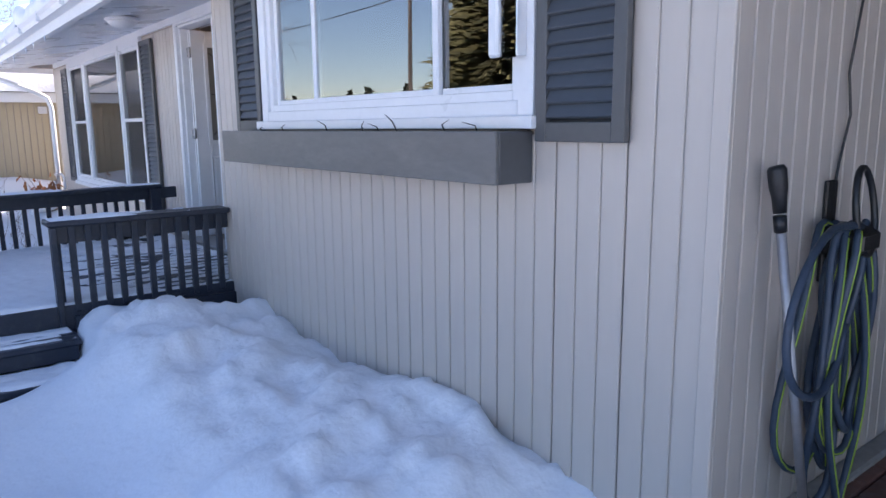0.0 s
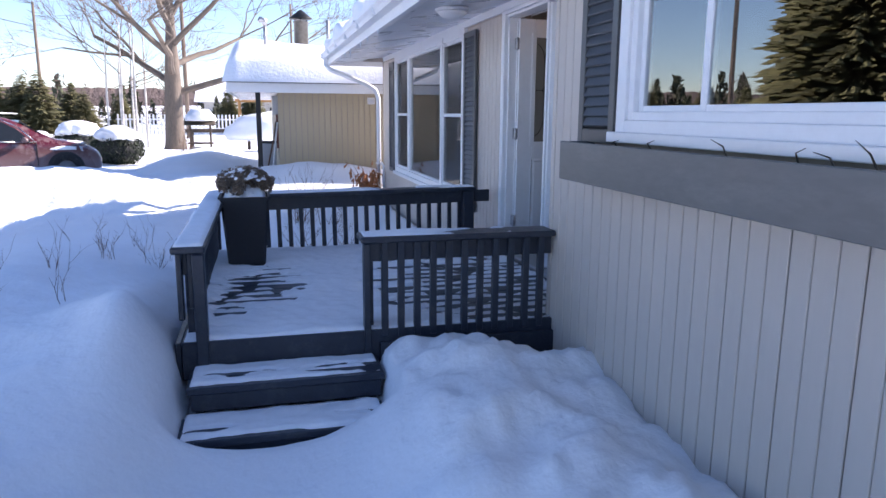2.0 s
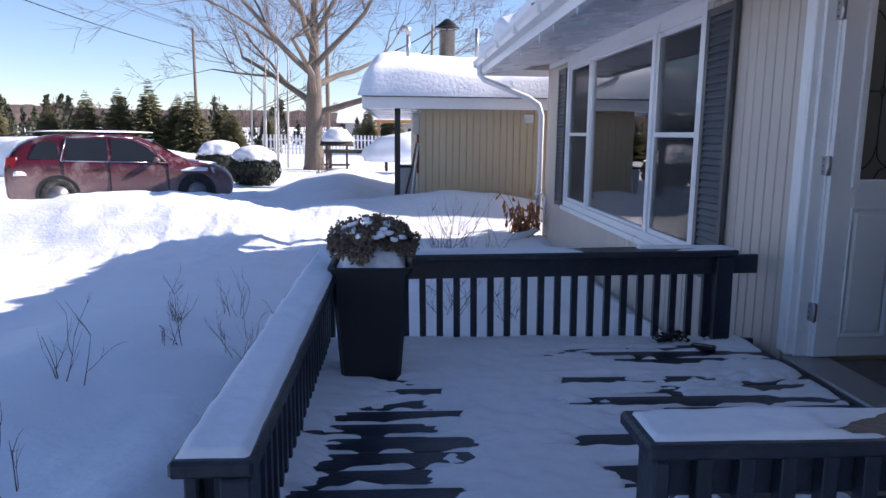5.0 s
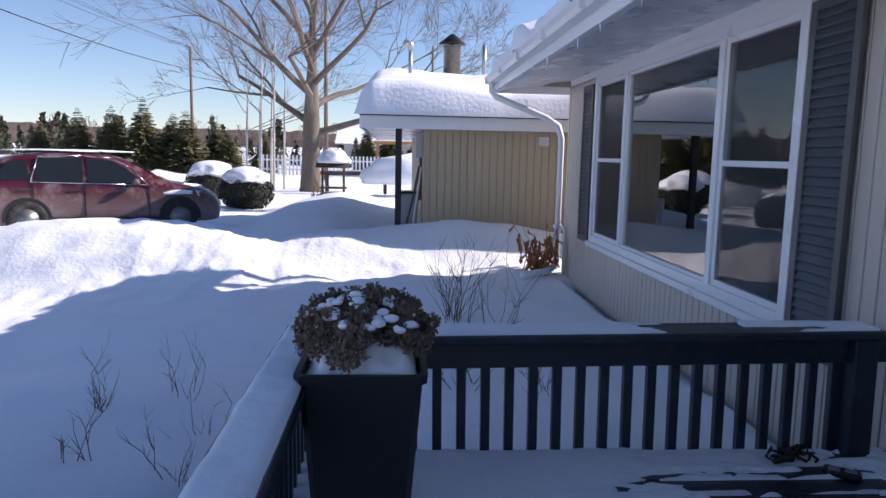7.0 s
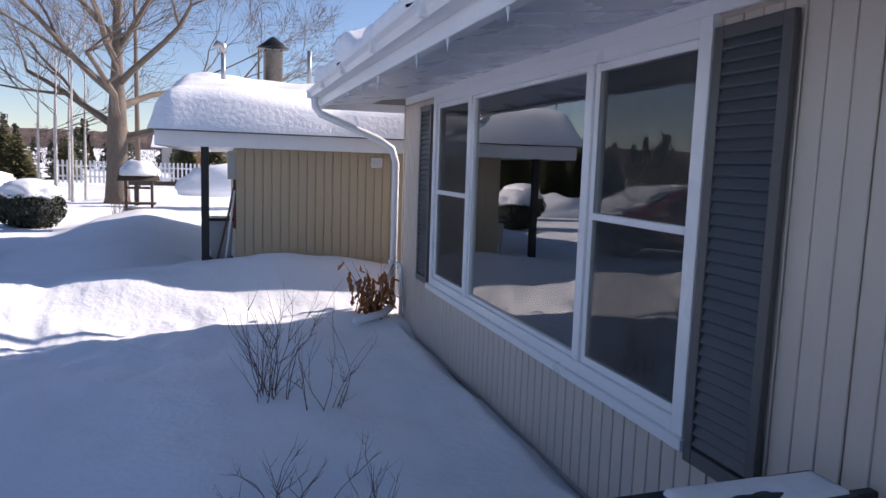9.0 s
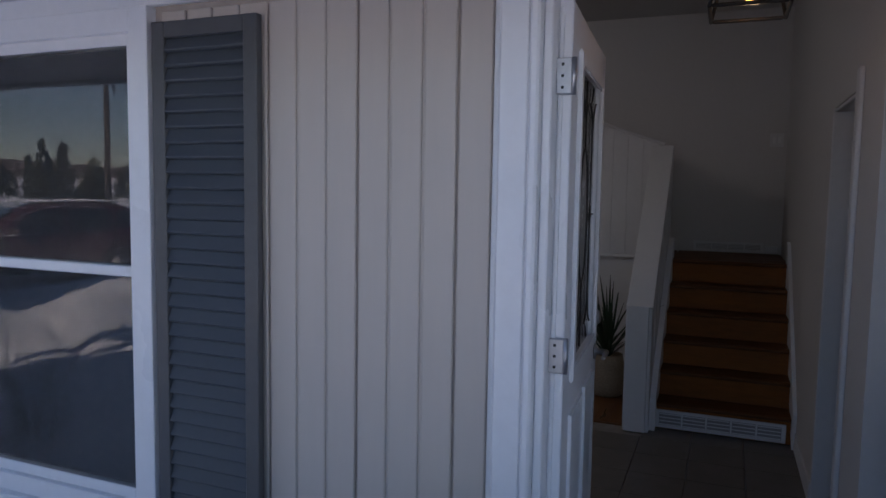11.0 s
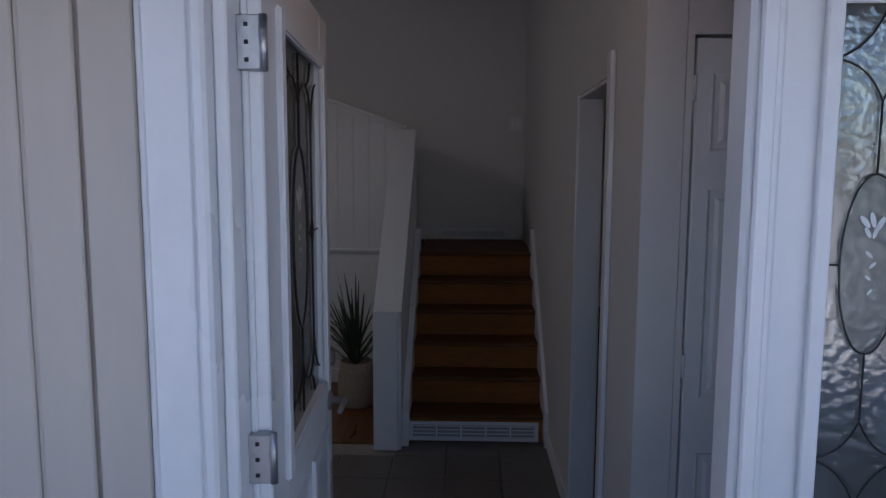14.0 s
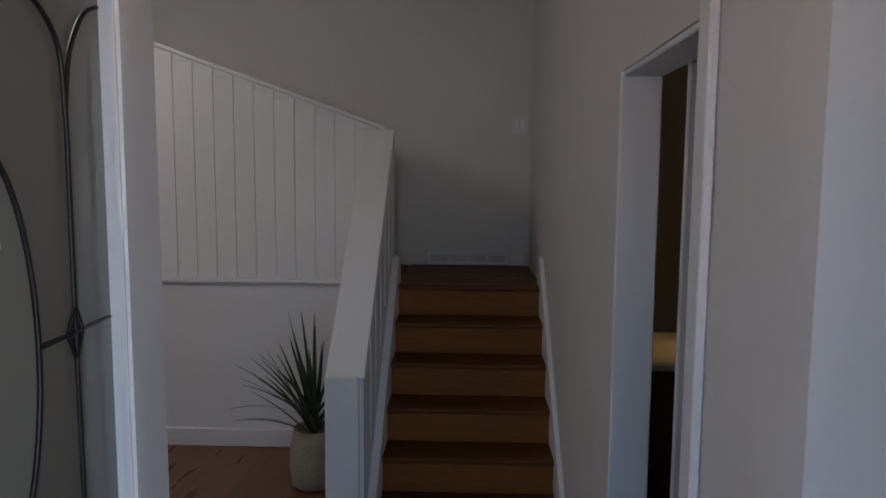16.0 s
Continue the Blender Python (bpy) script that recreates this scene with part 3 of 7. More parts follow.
# slider of the wing
window_2 = thing("window_2", (WING_X, 2.9, 1.83), "white sliding window of three lights above a flower box", "window", kind="structure")
frame_ring("casing", WING_X - 0.05, WING_X + 0.02, 1.70, 4.125, 1.835, 2.80, 0.085, WHITE, window_2)
slab("sill", (WING_X - 0.085, 1.675, 1.812), (WING_X - 0.045, 4.15, 1.862), WHITE, window_2)
frame_ring("window_frame", WING_X - 0.03, WING_X + 0.06, 1.78, 4.045, 1.91, 2.72, 0.05, WHITE, window_2)
for y0, y1, dx in ((1.825, 2.365, 0.012), (2.31, 3.47, -0.012), (3.40, 4.0, 0.012)):
    frame_ring("sash", WING_X + dx - 0.012, WING_X + dx + 0.016, y0, y1, 1.945, 2.68, 0.042, WHITE, window_2)
    pane(WING_X + dx, y0 + 0.036, y1 - 0.036, 1.981, 2.644, window_2)
gauge = thing("window_thermometer", (WING_X - 0.09, 1.75, 2.06), "white thermometer on a clear bracket beside the window", "thermometer")
slab("tube_case", (WING_X - 0.115, 1.83, 2.08), (WING_X - 0.085, 1.885, 2.33), WHITE, gauge, c=0.012)
slab("clear_bracket", (WING_X - 0.098, 1.745, 2.075), (WING_X - 0.094, 1.828, 2.335), GLASS, gauge, c=0.001)
slab("bracket_foot", (WING_X - 0.10, 1.735, 2.08), (WING_X - 0.05, 1.744, 2.33), WHITE, gauge)
slab("wall_clip", (WING_X - 0.093, 1.80, 2.34), (WING_X - 0.05, 1.86, 2.352), METAL, gauge)

# shutters


def shutter(y0, y1, z0, z1, x, turn_label):
    s = thing("shutter", (x, (y0 + y1) / 2, z0), turn_label, "shutter", "louvred shutters")
    frame_ring("shutter_frame", x - 0.045, x - 0.014, y0, y1, z0, z1, 0.055, SHUTTER, s, bottom=0.07)
    # dark sheet put in as the shade behind the slats
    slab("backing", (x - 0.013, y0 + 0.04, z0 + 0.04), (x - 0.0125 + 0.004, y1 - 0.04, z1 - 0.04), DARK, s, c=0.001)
    z = z0 + 0.085
    while z < z1 - 0.07:
        slab("slat", (x - 0.034, y0 + 0.05, z - 0.004), (x - 0.012, y1 - 0.05, z + 0.050), SLAT, s, turn=(0, 23, 0), c=0.004)
        z += 0.052
    return s


shutter(8.06, 8.50, 0.90, 2.80, MAIN_X - 0.012, "dark grey louvred shutter beside the picture window")
shutter(12.75, 13.17, 0.96, 2.79, MAIN_X - 0.012, "dark grey louvred shutter near the house corner")
shutter(4.14, 4.54, 1.80, 2.79, WING_X - 0.012, "dark grey louvred shutter beside the wing window")
shutter(1.275, 1.685, 1.765, 2.79, WING_X - 0.012, "dark grey louvred shutter next to the wing corner")

# flower box
fbox = thing("flower_box", (1.93, 3.08, 1.605), "grey stained wooden flower box under the wing window", "flower box")
slab("front_board", (1.832, 1.732, 1.605), (1.852, 4.425, 1.806), GREY_TRIM, fbox)
slab("end_board", (1.854, 1.733, 1.606), (2.028, 1.753, 1.804), SHUTTER, fbox)
slab("end_board", (1.854, 4.404, 1.606), (2.028, 4.424, 1.804), SHUTTER, fbox)
slab("bottom_board", (1.854, 1.755, 1.607), (2.028, 4.402, 1.627), GREY_TRIM, fbox)
SOIL = material("soil", (0.05, 0.04, 0.03), 0.95, vary=0.4, grain=30, bump=0.8)
slab("soil", (1.854, 1.755, 1.63), (2.026, 4.402, 1.785), SOIL, fbox, c=0.01)

for i, (ty, tl) in enumerate(((3.6, 0.05), (3.1, 0.07), (2.75, 0.06), (2.45, 0.09), (2.1, 0.06), (1.9, 0.05), (3.9, 0.04), (2.6, 0.05))):
    tagged(tube("dry_stalk", [(1.90, ty, 1.78), (1.885 + 0.01 * (i % 3), ty + 0.03, 1.80 + tl * 0.5), (1.87, ty + (0.07 if i % 2 else -0.05), 1.79 + tl)], [0.004, 0.003, 0.001], SOIL, sides=5),
           "withered brown stalk standing in the flower box", "dead plant", "withered stalks in the flower box")

# corner trims
trim = thing("corner_trim", (WING_X, 0.95, 0), "beige metal corner trim of the wing", "trim", kind="structure")
slab("corner_strip", (WING_X - 0.022, 0.925, 0.1), (WING_X + 0.0, 0.985, 2.84), SIDING, trim)
slab("corner_strip", (WING_X + 0.001, 0.926, 0.1), (WING_X + 0.045, 0.938, 2.84), SIDING, trim)
slab("corner_strip", (WING_X - 0.02, 4.94, 0.1), (WING_X + 0.0, 4.985, 2.84), SIDING, trim)
slab("corner_strip", (MAIN_X - 0.02, 13.952, 0.3), (MAIN_X + 0.0, 13.995, 2.86), SIDING, trim)
boards(wall_wing_return, "y", 4.97, 1, WING_X + 0.05, 2.50, 0.3, 2.8, [], SIDING)

# ---------------------------------------------------------------- entrance
FLOOR = 0.68
entry = thing("door_1", (MAIN_X, 6.5, 0.66), "white entrance surround with a sidelight of leaded glass", "door frame", kind="structure")
x = MAIN_X
for lo, hi in (((x - 0.055, 7.155, 0.70), (x + 0.001, 7.245, 2.862)), ((x - 0.07, 7.125, 0.70), (x + 0.001, 7.153, 2.825)),
               ((x - 0.055, 5.685, 0.70), (x + 0.001, 5.775, 2.862)), ((x - 0.07, 5.777, 0.70), (x + 0.001, 5.80, 2.825)),
               ((x - 0.056, 5.776, 2.827), (x + 0.001, 7.154, 2.862)), ((x - 0.045, 5.801, 2.796), (x + 0.1, 7.124, 2.8245))):
    slab("casing", lo, hi, WHITE, entry, c=0.007)
slab("flat_trim", (x - 0.022, 7.247, 0.70), (x + 0.001, 7.268, 2.84), WHITE, entry)
slab("flat_trim", (x - 0.02, 5.625, 0.70), (x + 0.001, 5.684, 2.825), WHITE, entry)
slab("jamb", (x - 0.03, 7.098, 0.70), (x + 0.14, 7.124, 2.795), WHITE, entry)
slab("jamb", (x - 0.03, 5.801, 0.70), (x + 0.14, 5.815, 2.795), WHITE, entry)
slab("mullion", (x - 0.04, 6.125, 0.70), (x + 0.055, 6.188, 2.795), WHITE, entry, c=0.008)
slab("mullion_bead", (x - 0.055, 6.145, 0.70), (x - 0.041, 6.175, 2.795), WHITE, entry, c=0.006)
slab("door_stop", (x + 0.04, 7.084, 0.70), (x + 0.055, 7.097, 2.765), WHITE, entry)
slab("threshold", (x - 0.09, 5.80, 0.655), (x + 0.16, 7.12, 0.70), METAL, entry, c=0.01)


FROST = glass("frosted_glass", (0.9, 0.93, 0.93), 1.15, 0.6, density=0.92, frost=0.3)
ETCH = material("etched_white", (0.7, 0.73, 0.73), 0.6, vary=0.1, grain=90)


def rounded(knots, n, closed=True):
    """Points of a smooth curve through flat knots."""
    out, m = [], len(knots)
    for i in range(m if closed else m - 1):
        p = [knots[(i + k) % m] if closed else knots[min(max(i + k, 0), m - 1)] for k in (-1, 0, 1, 2)]
        for j in range(n):
            t = j / n
            out.append(tuple(0.5 * (2 * p[1][c] + (p[2][c] - p[0][c]) * t + (2 * p[0][c] - 5 * p[1][c] + 4 * p[2][c] - p[3][c]) * t * t
                                    + (3 * p[1][c] - p[0][c] - 3 * p[2][c] + p[3][c]) * t ** 3) for c in (0, 1)))
    return out if closed else out + [knots[-1]]


def etched(parent, place):
    """Frosted oval with an etched flower: petals, stem and leaves."""
    rim = [place(math.cos(a), math.sin(a)) for a in np.linspace(0, 2 * math.pi, 36, endpoint=False)]
    ob = from_data("frosted_oval", rim, [tuple(range(36))], FROST, (0, 0, 0), None)
    ob.parent = parent
    ob.location = -ORIGIN[parent.name]
    ob.visible_shadow = False
    petals = [(0, 0.50, 1.3, 0.2), (-0.25, 0.46, 2.1, 0.2), (0.25, 0.48, 0.8, 0.2), (-0.1, 0.36, 1.9, 0.16), (0.14, 0.36, 1.0, 0.16),
              (0.06, 0.12, 0.7, 0.13), (-0.08, 0.0, 2.4, 0.12), (0.05, -0.14, 0.6, 0.1), (-0.04, -0.3, 2.3, 0.1)]
    for u, v, w, size in petals:
        pts = []
        for a in np.linspace(0, 2 * math.pi, 10, endpoint=False):
            p, q = size * math.cos(a), size * 0.38 * math.sin(a)
            pts.append(Vector(place(u + (p * math.cos(w) - q * math.sin(w)) * 1.2, v + (p * math.sin(w) + q * math.cos(w)) * 0.45)))
        ob = from_data("etched_petal", [p + (Vector((-0.0015, 0, 0)) if abs(rim[0][0] - rim[9][0]) < 1e-6 else Vector((0, -0.0015, 0))) for p in pts], [tuple(range(10))], ETCH, (0, 0, 0), None)
        ob.parent = parent
        ob.location = -ORIGIN[parent.name]


def leaded(y0, y1, z0, z1, x, parent, lead, scale=1.0):
    """Lead lines of the glass: a long oval between two pointed stars, with a thin border."""
    cy, cz = (y0 + y1) / 2, (z0 + z1) / 2
    hy, hz = (y1 - y0) / 2, (z1 - z0) / 2
    etched(parent, lambda u, v: (x + 0.003, cy + u * 0.62 * hy, cz + v * 0.36 * hz))
    oval = [(x, cy + 0.62 * hy * math.cos(a), cz + 0.36 * hz * math.sin(a)) for a in np.linspace(0, 2 * math.pi, 40, endpoint=False)]
    tube("lead_oval", oval, lead, IRON, parent, sides=5, closed=True)
    for s in (1, -1):
        tube("lead_line", [(x, cy, cz + s * 0.36 * hz), (x, cy, cz + s * 0.64 * hz)], lead, IRON, parent, sides=5)
        tube("lead_line", [(x, cy + s * 0.62 * hy, cz), (x, cy + s * hy, cz)], lead, IRON, parent, sides=5)
        for q in (1, -1):
            a = (cy, cz + s * 0.64 * hz)
            b = (cy + q * hy, cz + s * 0.80 * hz)
            c = (cy, cz + s * hz)
            for p in (a, c):
                mid = ((p[0] + b[0]) / 2 - q * 0.10 * hy, (p[1] + b[1]) / 2 + (0.035 * hz * s if p is a else -0.035 * hz * s))
                curve = []
                for t in np.linspace(0, 1, 9):
                    curve.append((x, (1 - t) ** 2 * p[0] + 2 * t * (1 - t) * (mid[0] * 2 - (p[0] + b[0]) / 2) + t * t * b[0],
                                  (1 - t) ** 2 * p[1] + 2 * t * (1 - t) * (mid[1] * 2 - (p[1] + b[1]) / 2) + t * t * b[1]))
                tube("lead_curve", curve, lead, IRON, parent, sides=5)


side = slab("sidelight_panel_top", (x + 0.005, 5.816, 2.655), (x + 0.05, 6.124, 2.795), WHITE, entry)
slab("sidelight_panel_base", (x + 0.005, 5.816, 0.70), (x + 0.05, 6.124, 1.68), WHITE, entry)
slab("sidelight_stile", (x + 0.005, 5.816, 1.68), (x + 0.05, 5.838, 2.655), WHITE, entry)
slab("sidelight_stile", (x + 0.005, 6.02, 1.68), (x + 0.05, 6.124, 2.655), WHITE, entry)
frame_ring("glass_bead", x - 0.012, x + 0.004, 5.817, 6.046, 1.67, 2.657, 0.03, WHITE, entry)
g = pane(x + 0.02, 5.836, 6.024, 1.695, 2.632, entry, GLASS_TEX)
leaded(5.839, 6.021, 1.70, 2.627, x + 0.012, entry, 0.0021)
chime = thing("doorbell", (x - 0.03, 5.66, 1.85), "small white doorbell with a brass button", "doorbell")
slab("plate", (x - 0.032, 5.637, 1.835), (x - 0.021, 5.672, 1.925), WHITE, chime, c=0.005)
lathe("button", [(0.010, 0), (0.010, 0.006), (0.006, 0.009)], METAL, (x - 0.032, 5.655, 1.88), chime).rotation_euler = (0, -math.pi / 2, 0)

# the open leaf, hinged at the jamb and standing square into the hall
leaf = thing("entrance_door", (2.60, 7.10, 0.70), "white panelled entrance door standing open, with a leaded glass light", "door")
DX0, DX1, DY0, DY1 = 2.565, 3.455, 7.062, 7.106
slab("door_stile", (DX0, DY0, 0.705), (DX0 + 0.15, DY1, 2.786), WHITE, leaf)
slab("door_stile", (DX1 - 0.15, DY0, 0.705), (DX1, DY1, 2.786), WHITE, leaf)
slab("door_rail", (DX0 + 0.15, DY0 + 0.001, 2.64), (DX1 - 0.15, DY1 - 0.001, 2.786), WHITE, leaf)
slab("door_rail", (DX0 + 0.15, DY0 + 0.001, 0.705), (DX1 - 0.15, DY1 - 0.001, 1.68), WHITE, leaf)
bm = bmesh.new()
c = Vector(((DX0 + DX1) / 2, DY0 - 0.006, 2.13))
for lo, hi in (((DX0 + 0.12, DY0 - 0.014, 1.65), (DX0 + 0.165, DY0 + 0.001, 2.67)), ((DX1 - 0.165, DY0 - 0.014, 1.65), (DX1 - 0.12, DY0 + 0.001, 2.67)),
               ((DX0 + 0.165, DY0 - 0.013, 2.625), (DX1 - 0.165, DY0 + 0.001, 2.67)), ((DX0 + 0.165, DY0 - 0.013, 1.65), (DX1 - 0.165, DY0 + 0.001, 1.695))):
    add_box(bm, Vector(lo) - c, Vector(hi) - c)
bmesh.ops.bevel(bm, geom=bm.edges[:], offset=0.005, segments=2, affect="EDGES", clamp_overlap=True)
from_bm("glass_bead", bm, WHITE, c, leaf)
gl = slab("pane", (DX0 + 0.15, DY0 + 0.018, 1.68), (DX1 - 0.15, DY0 + 0.024, 2.64), GLASS_TEX, leaf, c=0.001)
gl.visible_shadow = False


def leaded_door(x0, x1, z0, z1, y, parent):
    cx, cz, hx, hz = (x0 + x1) / 2, (z0 + z1) / 2, (x1 - x0) / 2, (z1 - z0) / 2
    r = 0.0035
    etched(parent, lambda u, v: (cx + u * 0.36 * hx, y + 0.003, cz + v * 0.50 * hz))
    tube("lead_oval", [(cx + 0.36 * hx * math.cos(a), y, cz + 0.50 * hz * math.sin(a)) for a in np.linspace(0, 2 * math.pi, 40, endpoint=False)], r, IRON, parent, sides=5, closed=True)
    knots = [(0.66, 0.62), (0.60, 0.78), (0.36, 0.86), (0.12, 0.82), (0, 0.77), (-0.12, 0.82), (-0.36, 0.86), (-0.60, 0.78), (-0.66, 0.62), (-0.66, 0.2),
             (-0.66, -0.2), (-0.66, -0.62), (-0.60, -0.78), (-0.36, -0.86), (-0.12, -0.82), (0, -0.77), (0.12, -0.82), (0.36, -0.86), (0.60, -0.78), (0.66, -0.62), (0.66, -0.2), (0.66, 0.2)]
    ring = rounded(knots, 4)
    tube("lead_border", [(cx + a * hx, y, cz + b * hz) for a, b in ring], r, IRON, parent, sides=5, closed=True)
    for s in (1, -1):
        tube("lead_line", [(cx, y, cz + s * 0.5 * hz), (cx, y, cz + s * hz)], r, IRON, parent, sides=5)
        tube("lead_line", [(cx + s * 0.36 * hx, y, cz), (cx + s * hx, y, cz)], r, IRON, parent, sides=5)
        for q in (1, -1):
            arc = rounded([(0.66, 0.58), (0.72, 0.74), (0.86, 0.86), (1.0, 0.90)], 4, False)
            tube("lead_curve", [(cx + q * a * hx, y, cz + s * b * hz) for a, b in arc], r, IRON, parent, sides=5)
            arc = rounded([(0.40, 0.86), (0.56, 0.90), (0.66, 1.0)], 4, False)
            tube("lead_curve", [(cx + q * a * hx, y, cz + s * b * hz) for a, b in arc], r, IRON, parent, sides=5)
        for u, v in ((s * 0.66, 0), (0, s * 0.79)):
            d = 0.035
            tube("lead_diamond", [(cx + u * hx - d * 0.5, y, cz + v * hz), (cx + u * hx, y, cz + v * hz + d), (cx + u * hx + d * 0.5, y, cz + v * hz), (cx + u * hx, y, cz + v * hz - d)], r, IRON, parent, sides=5, closed=True)


leaded_door(DX0 + 0.166, DX1 - 0.166, 1.696, 2.624, DY0 + 0.013, leaf)
for x0, x1 in ((DX0 + 0.14, DX0 + 0.41), (DX1 - 0.41, DX1 - 0.14)):
    bm = bmesh.new()
    c = Vector(((x0 + x1) / 2, DY0, 1.18))
    add_box(bm, (-(x1 - x0) / 2, -0.010, -0.36), ((x1 - x0) / 2, 0.002, 0.36))
    top = [f for f in bm.faces if f.normal.y < -0.9]
    r = bmesh.ops.inset_region(bm, faces=top, thickness=0.03, depth=-0.008)
    r = bmesh.ops.inset_region(bm, faces=top, thickness=0.025, depth=0.006)
    from_bm("raised_panel", bm, WHITE, c, leaf)
for z in (2.568, 1.766, 0.96):
    h = slab("hinge", (DX0 - 0.030, DY0 - 0.003, z - 0.05), (DX0 - 0.002, DY0 + 0.04, z + 0.05), METAL, leaf, c=0.002)
    tube("hinge_barrel", [(DX0 - 0.022, DY0 - 0.008, z - 0.052), (DX0 - 0.022, DY0 - 0.008, z + 0.052)], 0.008, METAL, h, sides=8)
    for dz in (-0.032, 0, 0.032):
        slab("screw", (DX0 - 0.0325, DY0 + 0.018, z + dz - 0.004), (DX0 - 0.0295, DY0 + 0.026, z + dz + 0.004), IRON, h, c=0.001)
lathe("deadbolt", [(0.03, 0), (0.03, 0.008), (0.022, 0.02), (0.008, 0.022)], METAL, (DX1 - 0.07, DY0 - 0.001, 1.74), leaf).rotation_euler = (math.pi / 2, 0, 0)
k = lathe("knob_rose", [(0.032, 0), (0.032, 0.006), (0.012, 0.012), (0.012, 0.035)], METAL, (DX1 - 0.07, DY0 - 0.001, 1.60), leaf)
k.rotation_euler = (math.pi / 2, 0, 0)
tube("lever", [(DX1 - 0.07, DY0 - 0.036, 1.60), (DX1 - 0.075, DY0 - 0.05, 1.60), (DX1 - 0.12, DY0 - 0.052, 1.605), (DX1 - 0.18, DY0 - 0.048, 1.598)], [0.012, 0.012, 0.010, 0.008], METAL, leaf)

leaf.rotation_euler = (0, 0, radians(3.4))

# dome lamp in the porch soffit
dome = thing("porch_lamp", (2.0, 7.2, 2.872), "round white glass dome lamp on the porch soffit, switched off", "ceiling lamp")
lathe("rim", [(0.15, 0.0), (0.155, -0.02), (0.145, -0.03)], WHITE, (1.98, 7.22, 2.872), dome)
lathe("dome_glass", [(0.14, -0.03), (0.125, -0.055), (0.09, -0.08), (0.04, -0.092), (0.004, -0.094)], WHITE, (1.98, 7.22, 2.872), dome)
# ---------------------------------------------------------------- deck
DZ = 0.672
deck = thing("deck", (1.15, 6.3, 0.3), "dark navy painted wooden porch deck with patchy snow", "deck")
y = 4.93
while y < 7.43:
    slab("deck_board", (-0.20, y, DZ - 0.036), (2.42, y + 0.134, DZ), DECK, deck, c=0.005)
    y += 0.1395
slab("rim_board", (-0.20, 4.895, 0.45), (2.03, 4.928, DZ - 0.001), DECK, deck)
slab("rim_board", (-0.235, 4.895, 0.45), (-0.202, 7.74, DZ - 0.001), DECK, deck)
slab("deck_board", (-0.20, y, DZ - 0.036), (2.42, 7.535, DZ), DECK, deck, c=0.005)
slab("rim_board", (-0.20, 7.537, 0.45), (2.48, 7.57, DZ - 0.001), DECK, deck)
slab("skirt_board", (0.92, 4.86, 0.2), (2.03, 4.893, 0.60), DECK, deck)
for x0 in (0.2, 1.2, 2.2):
    slab("joist", (x0, 4.94, 0.48), (x0 + 0.04, 7.60, DZ - 0.04), DECK, deck)

steps = thing("porch_steps", (0.35, 4.5, 0.2), "two dark painted wooden steps crusted with snow", "steps")
for y0, z, xa, xb in ((4.56, 0.525, -0.155, 0.895), (4.245, 0.375, -0.18, 0.87)):
    for k in range(2):
        slab("tread_board", (xa, y0 + k * 0.155, z - 0.038), (xb, y0 + k * 0.155 + 0.148, z), DECK, steps, c=0.006)
    slab("riser", (xa + 0.02, y0 + 0.015, z - 0.135), (xb - 0.02, y0 + 0.04, z - 0.039), DECK, steps)
for xs in (-0.13, 0.83):
    slab("stringer", (xs, 4.27, 0.12), (xs + 0.04, 4.88, 0.33), DECK, steps)


def railing(name, label, posts, cap, apron, balusters, ends):
    r = thing(name, (posts[0][0][0], posts[0][0][1], DZ), label, "railing", "porch railings")
    for lo, hi in posts:
        slab("post", lo, hi, DECK, r, c=0.006)
    for lo, hi in cap:
        slab("cap_rail", lo, hi, DECK, r, c=0.008)
    for lo, hi in apron:
        slab("apron", lo, hi, DECK, r, c=0.005)
    for bx, by, z0, z1 in balusters:
        bm = bmesh.new()
        vs = add_box(bm, (-0.0195, -0.0195, 0), (0.0195, 0.0195, z1 - z0))
        for v in vs:
            if v.co.z < 0.01 and v.co.y * ends[1] + v.co.x * ends[0] < 0:
                v.co.z += 0.03
        bmesh.ops.bevel(bm, geom=bm.edges[:], offset=0.003, segments=1, affect="EDGES")
        key = ("bal", name, round(z1 - z0, 3))
        if key in CACHE:
            bm.free()
            hang(new("baluster", CACHE[key]), r, (bx, by, z0))
        else:
            ob = from_bm("baluster", bm, DECK, (bx, by, z0), r)
            CACHE[key] = ob.data
    return r


CAP = 1.24
railing("porch_railing", "dark navy railing between the steps and the wing wall",
        [((0.855, 4.955, 0.46), (0.895, 5.045, 1.20)), ((0.83, 4.868, 0.50), (0.868, 4.954, 1.20))],
        [((0.812, 4.86, 1.202), (2.022, 5.07, CAP))],
        [((0.87, 4.925, 1.085), (2.022, 4.962, 1.201))],
        [(0.955 + 0.0985 * i, 4.904, 0.60, 1.201) for i in range(11)], (0, 1))
railing("porch_railing", "dark navy railing along the garden side of the porch",
        [((-0.118, 4.862, 0.50), (-0.052, 4.955, 1.18)), ((-0.205, 4.90, 0.80), (-0.172, 4.945, 1.18)), ((-0.150, 4.92, 0.86), (-0.120, 4.955, 1.18)), ((-0.215, 7.56, 0.45), (-0.12, 7.66, 1.18))],
        [((-0.225, 4.86, 1.182), (-0.045, 7.64, 1.222))],
        [((-0.135, 4.958, 1.05), (-0.10, 7.55, 1.18)), ((-0.205, 4.946, 1.05), (-0.137, 4.97, 1.18))],
        [(-0.156, 5.06 + 0.1 * i, 0.55, 1.18) for i in range(25)], (1, 0))
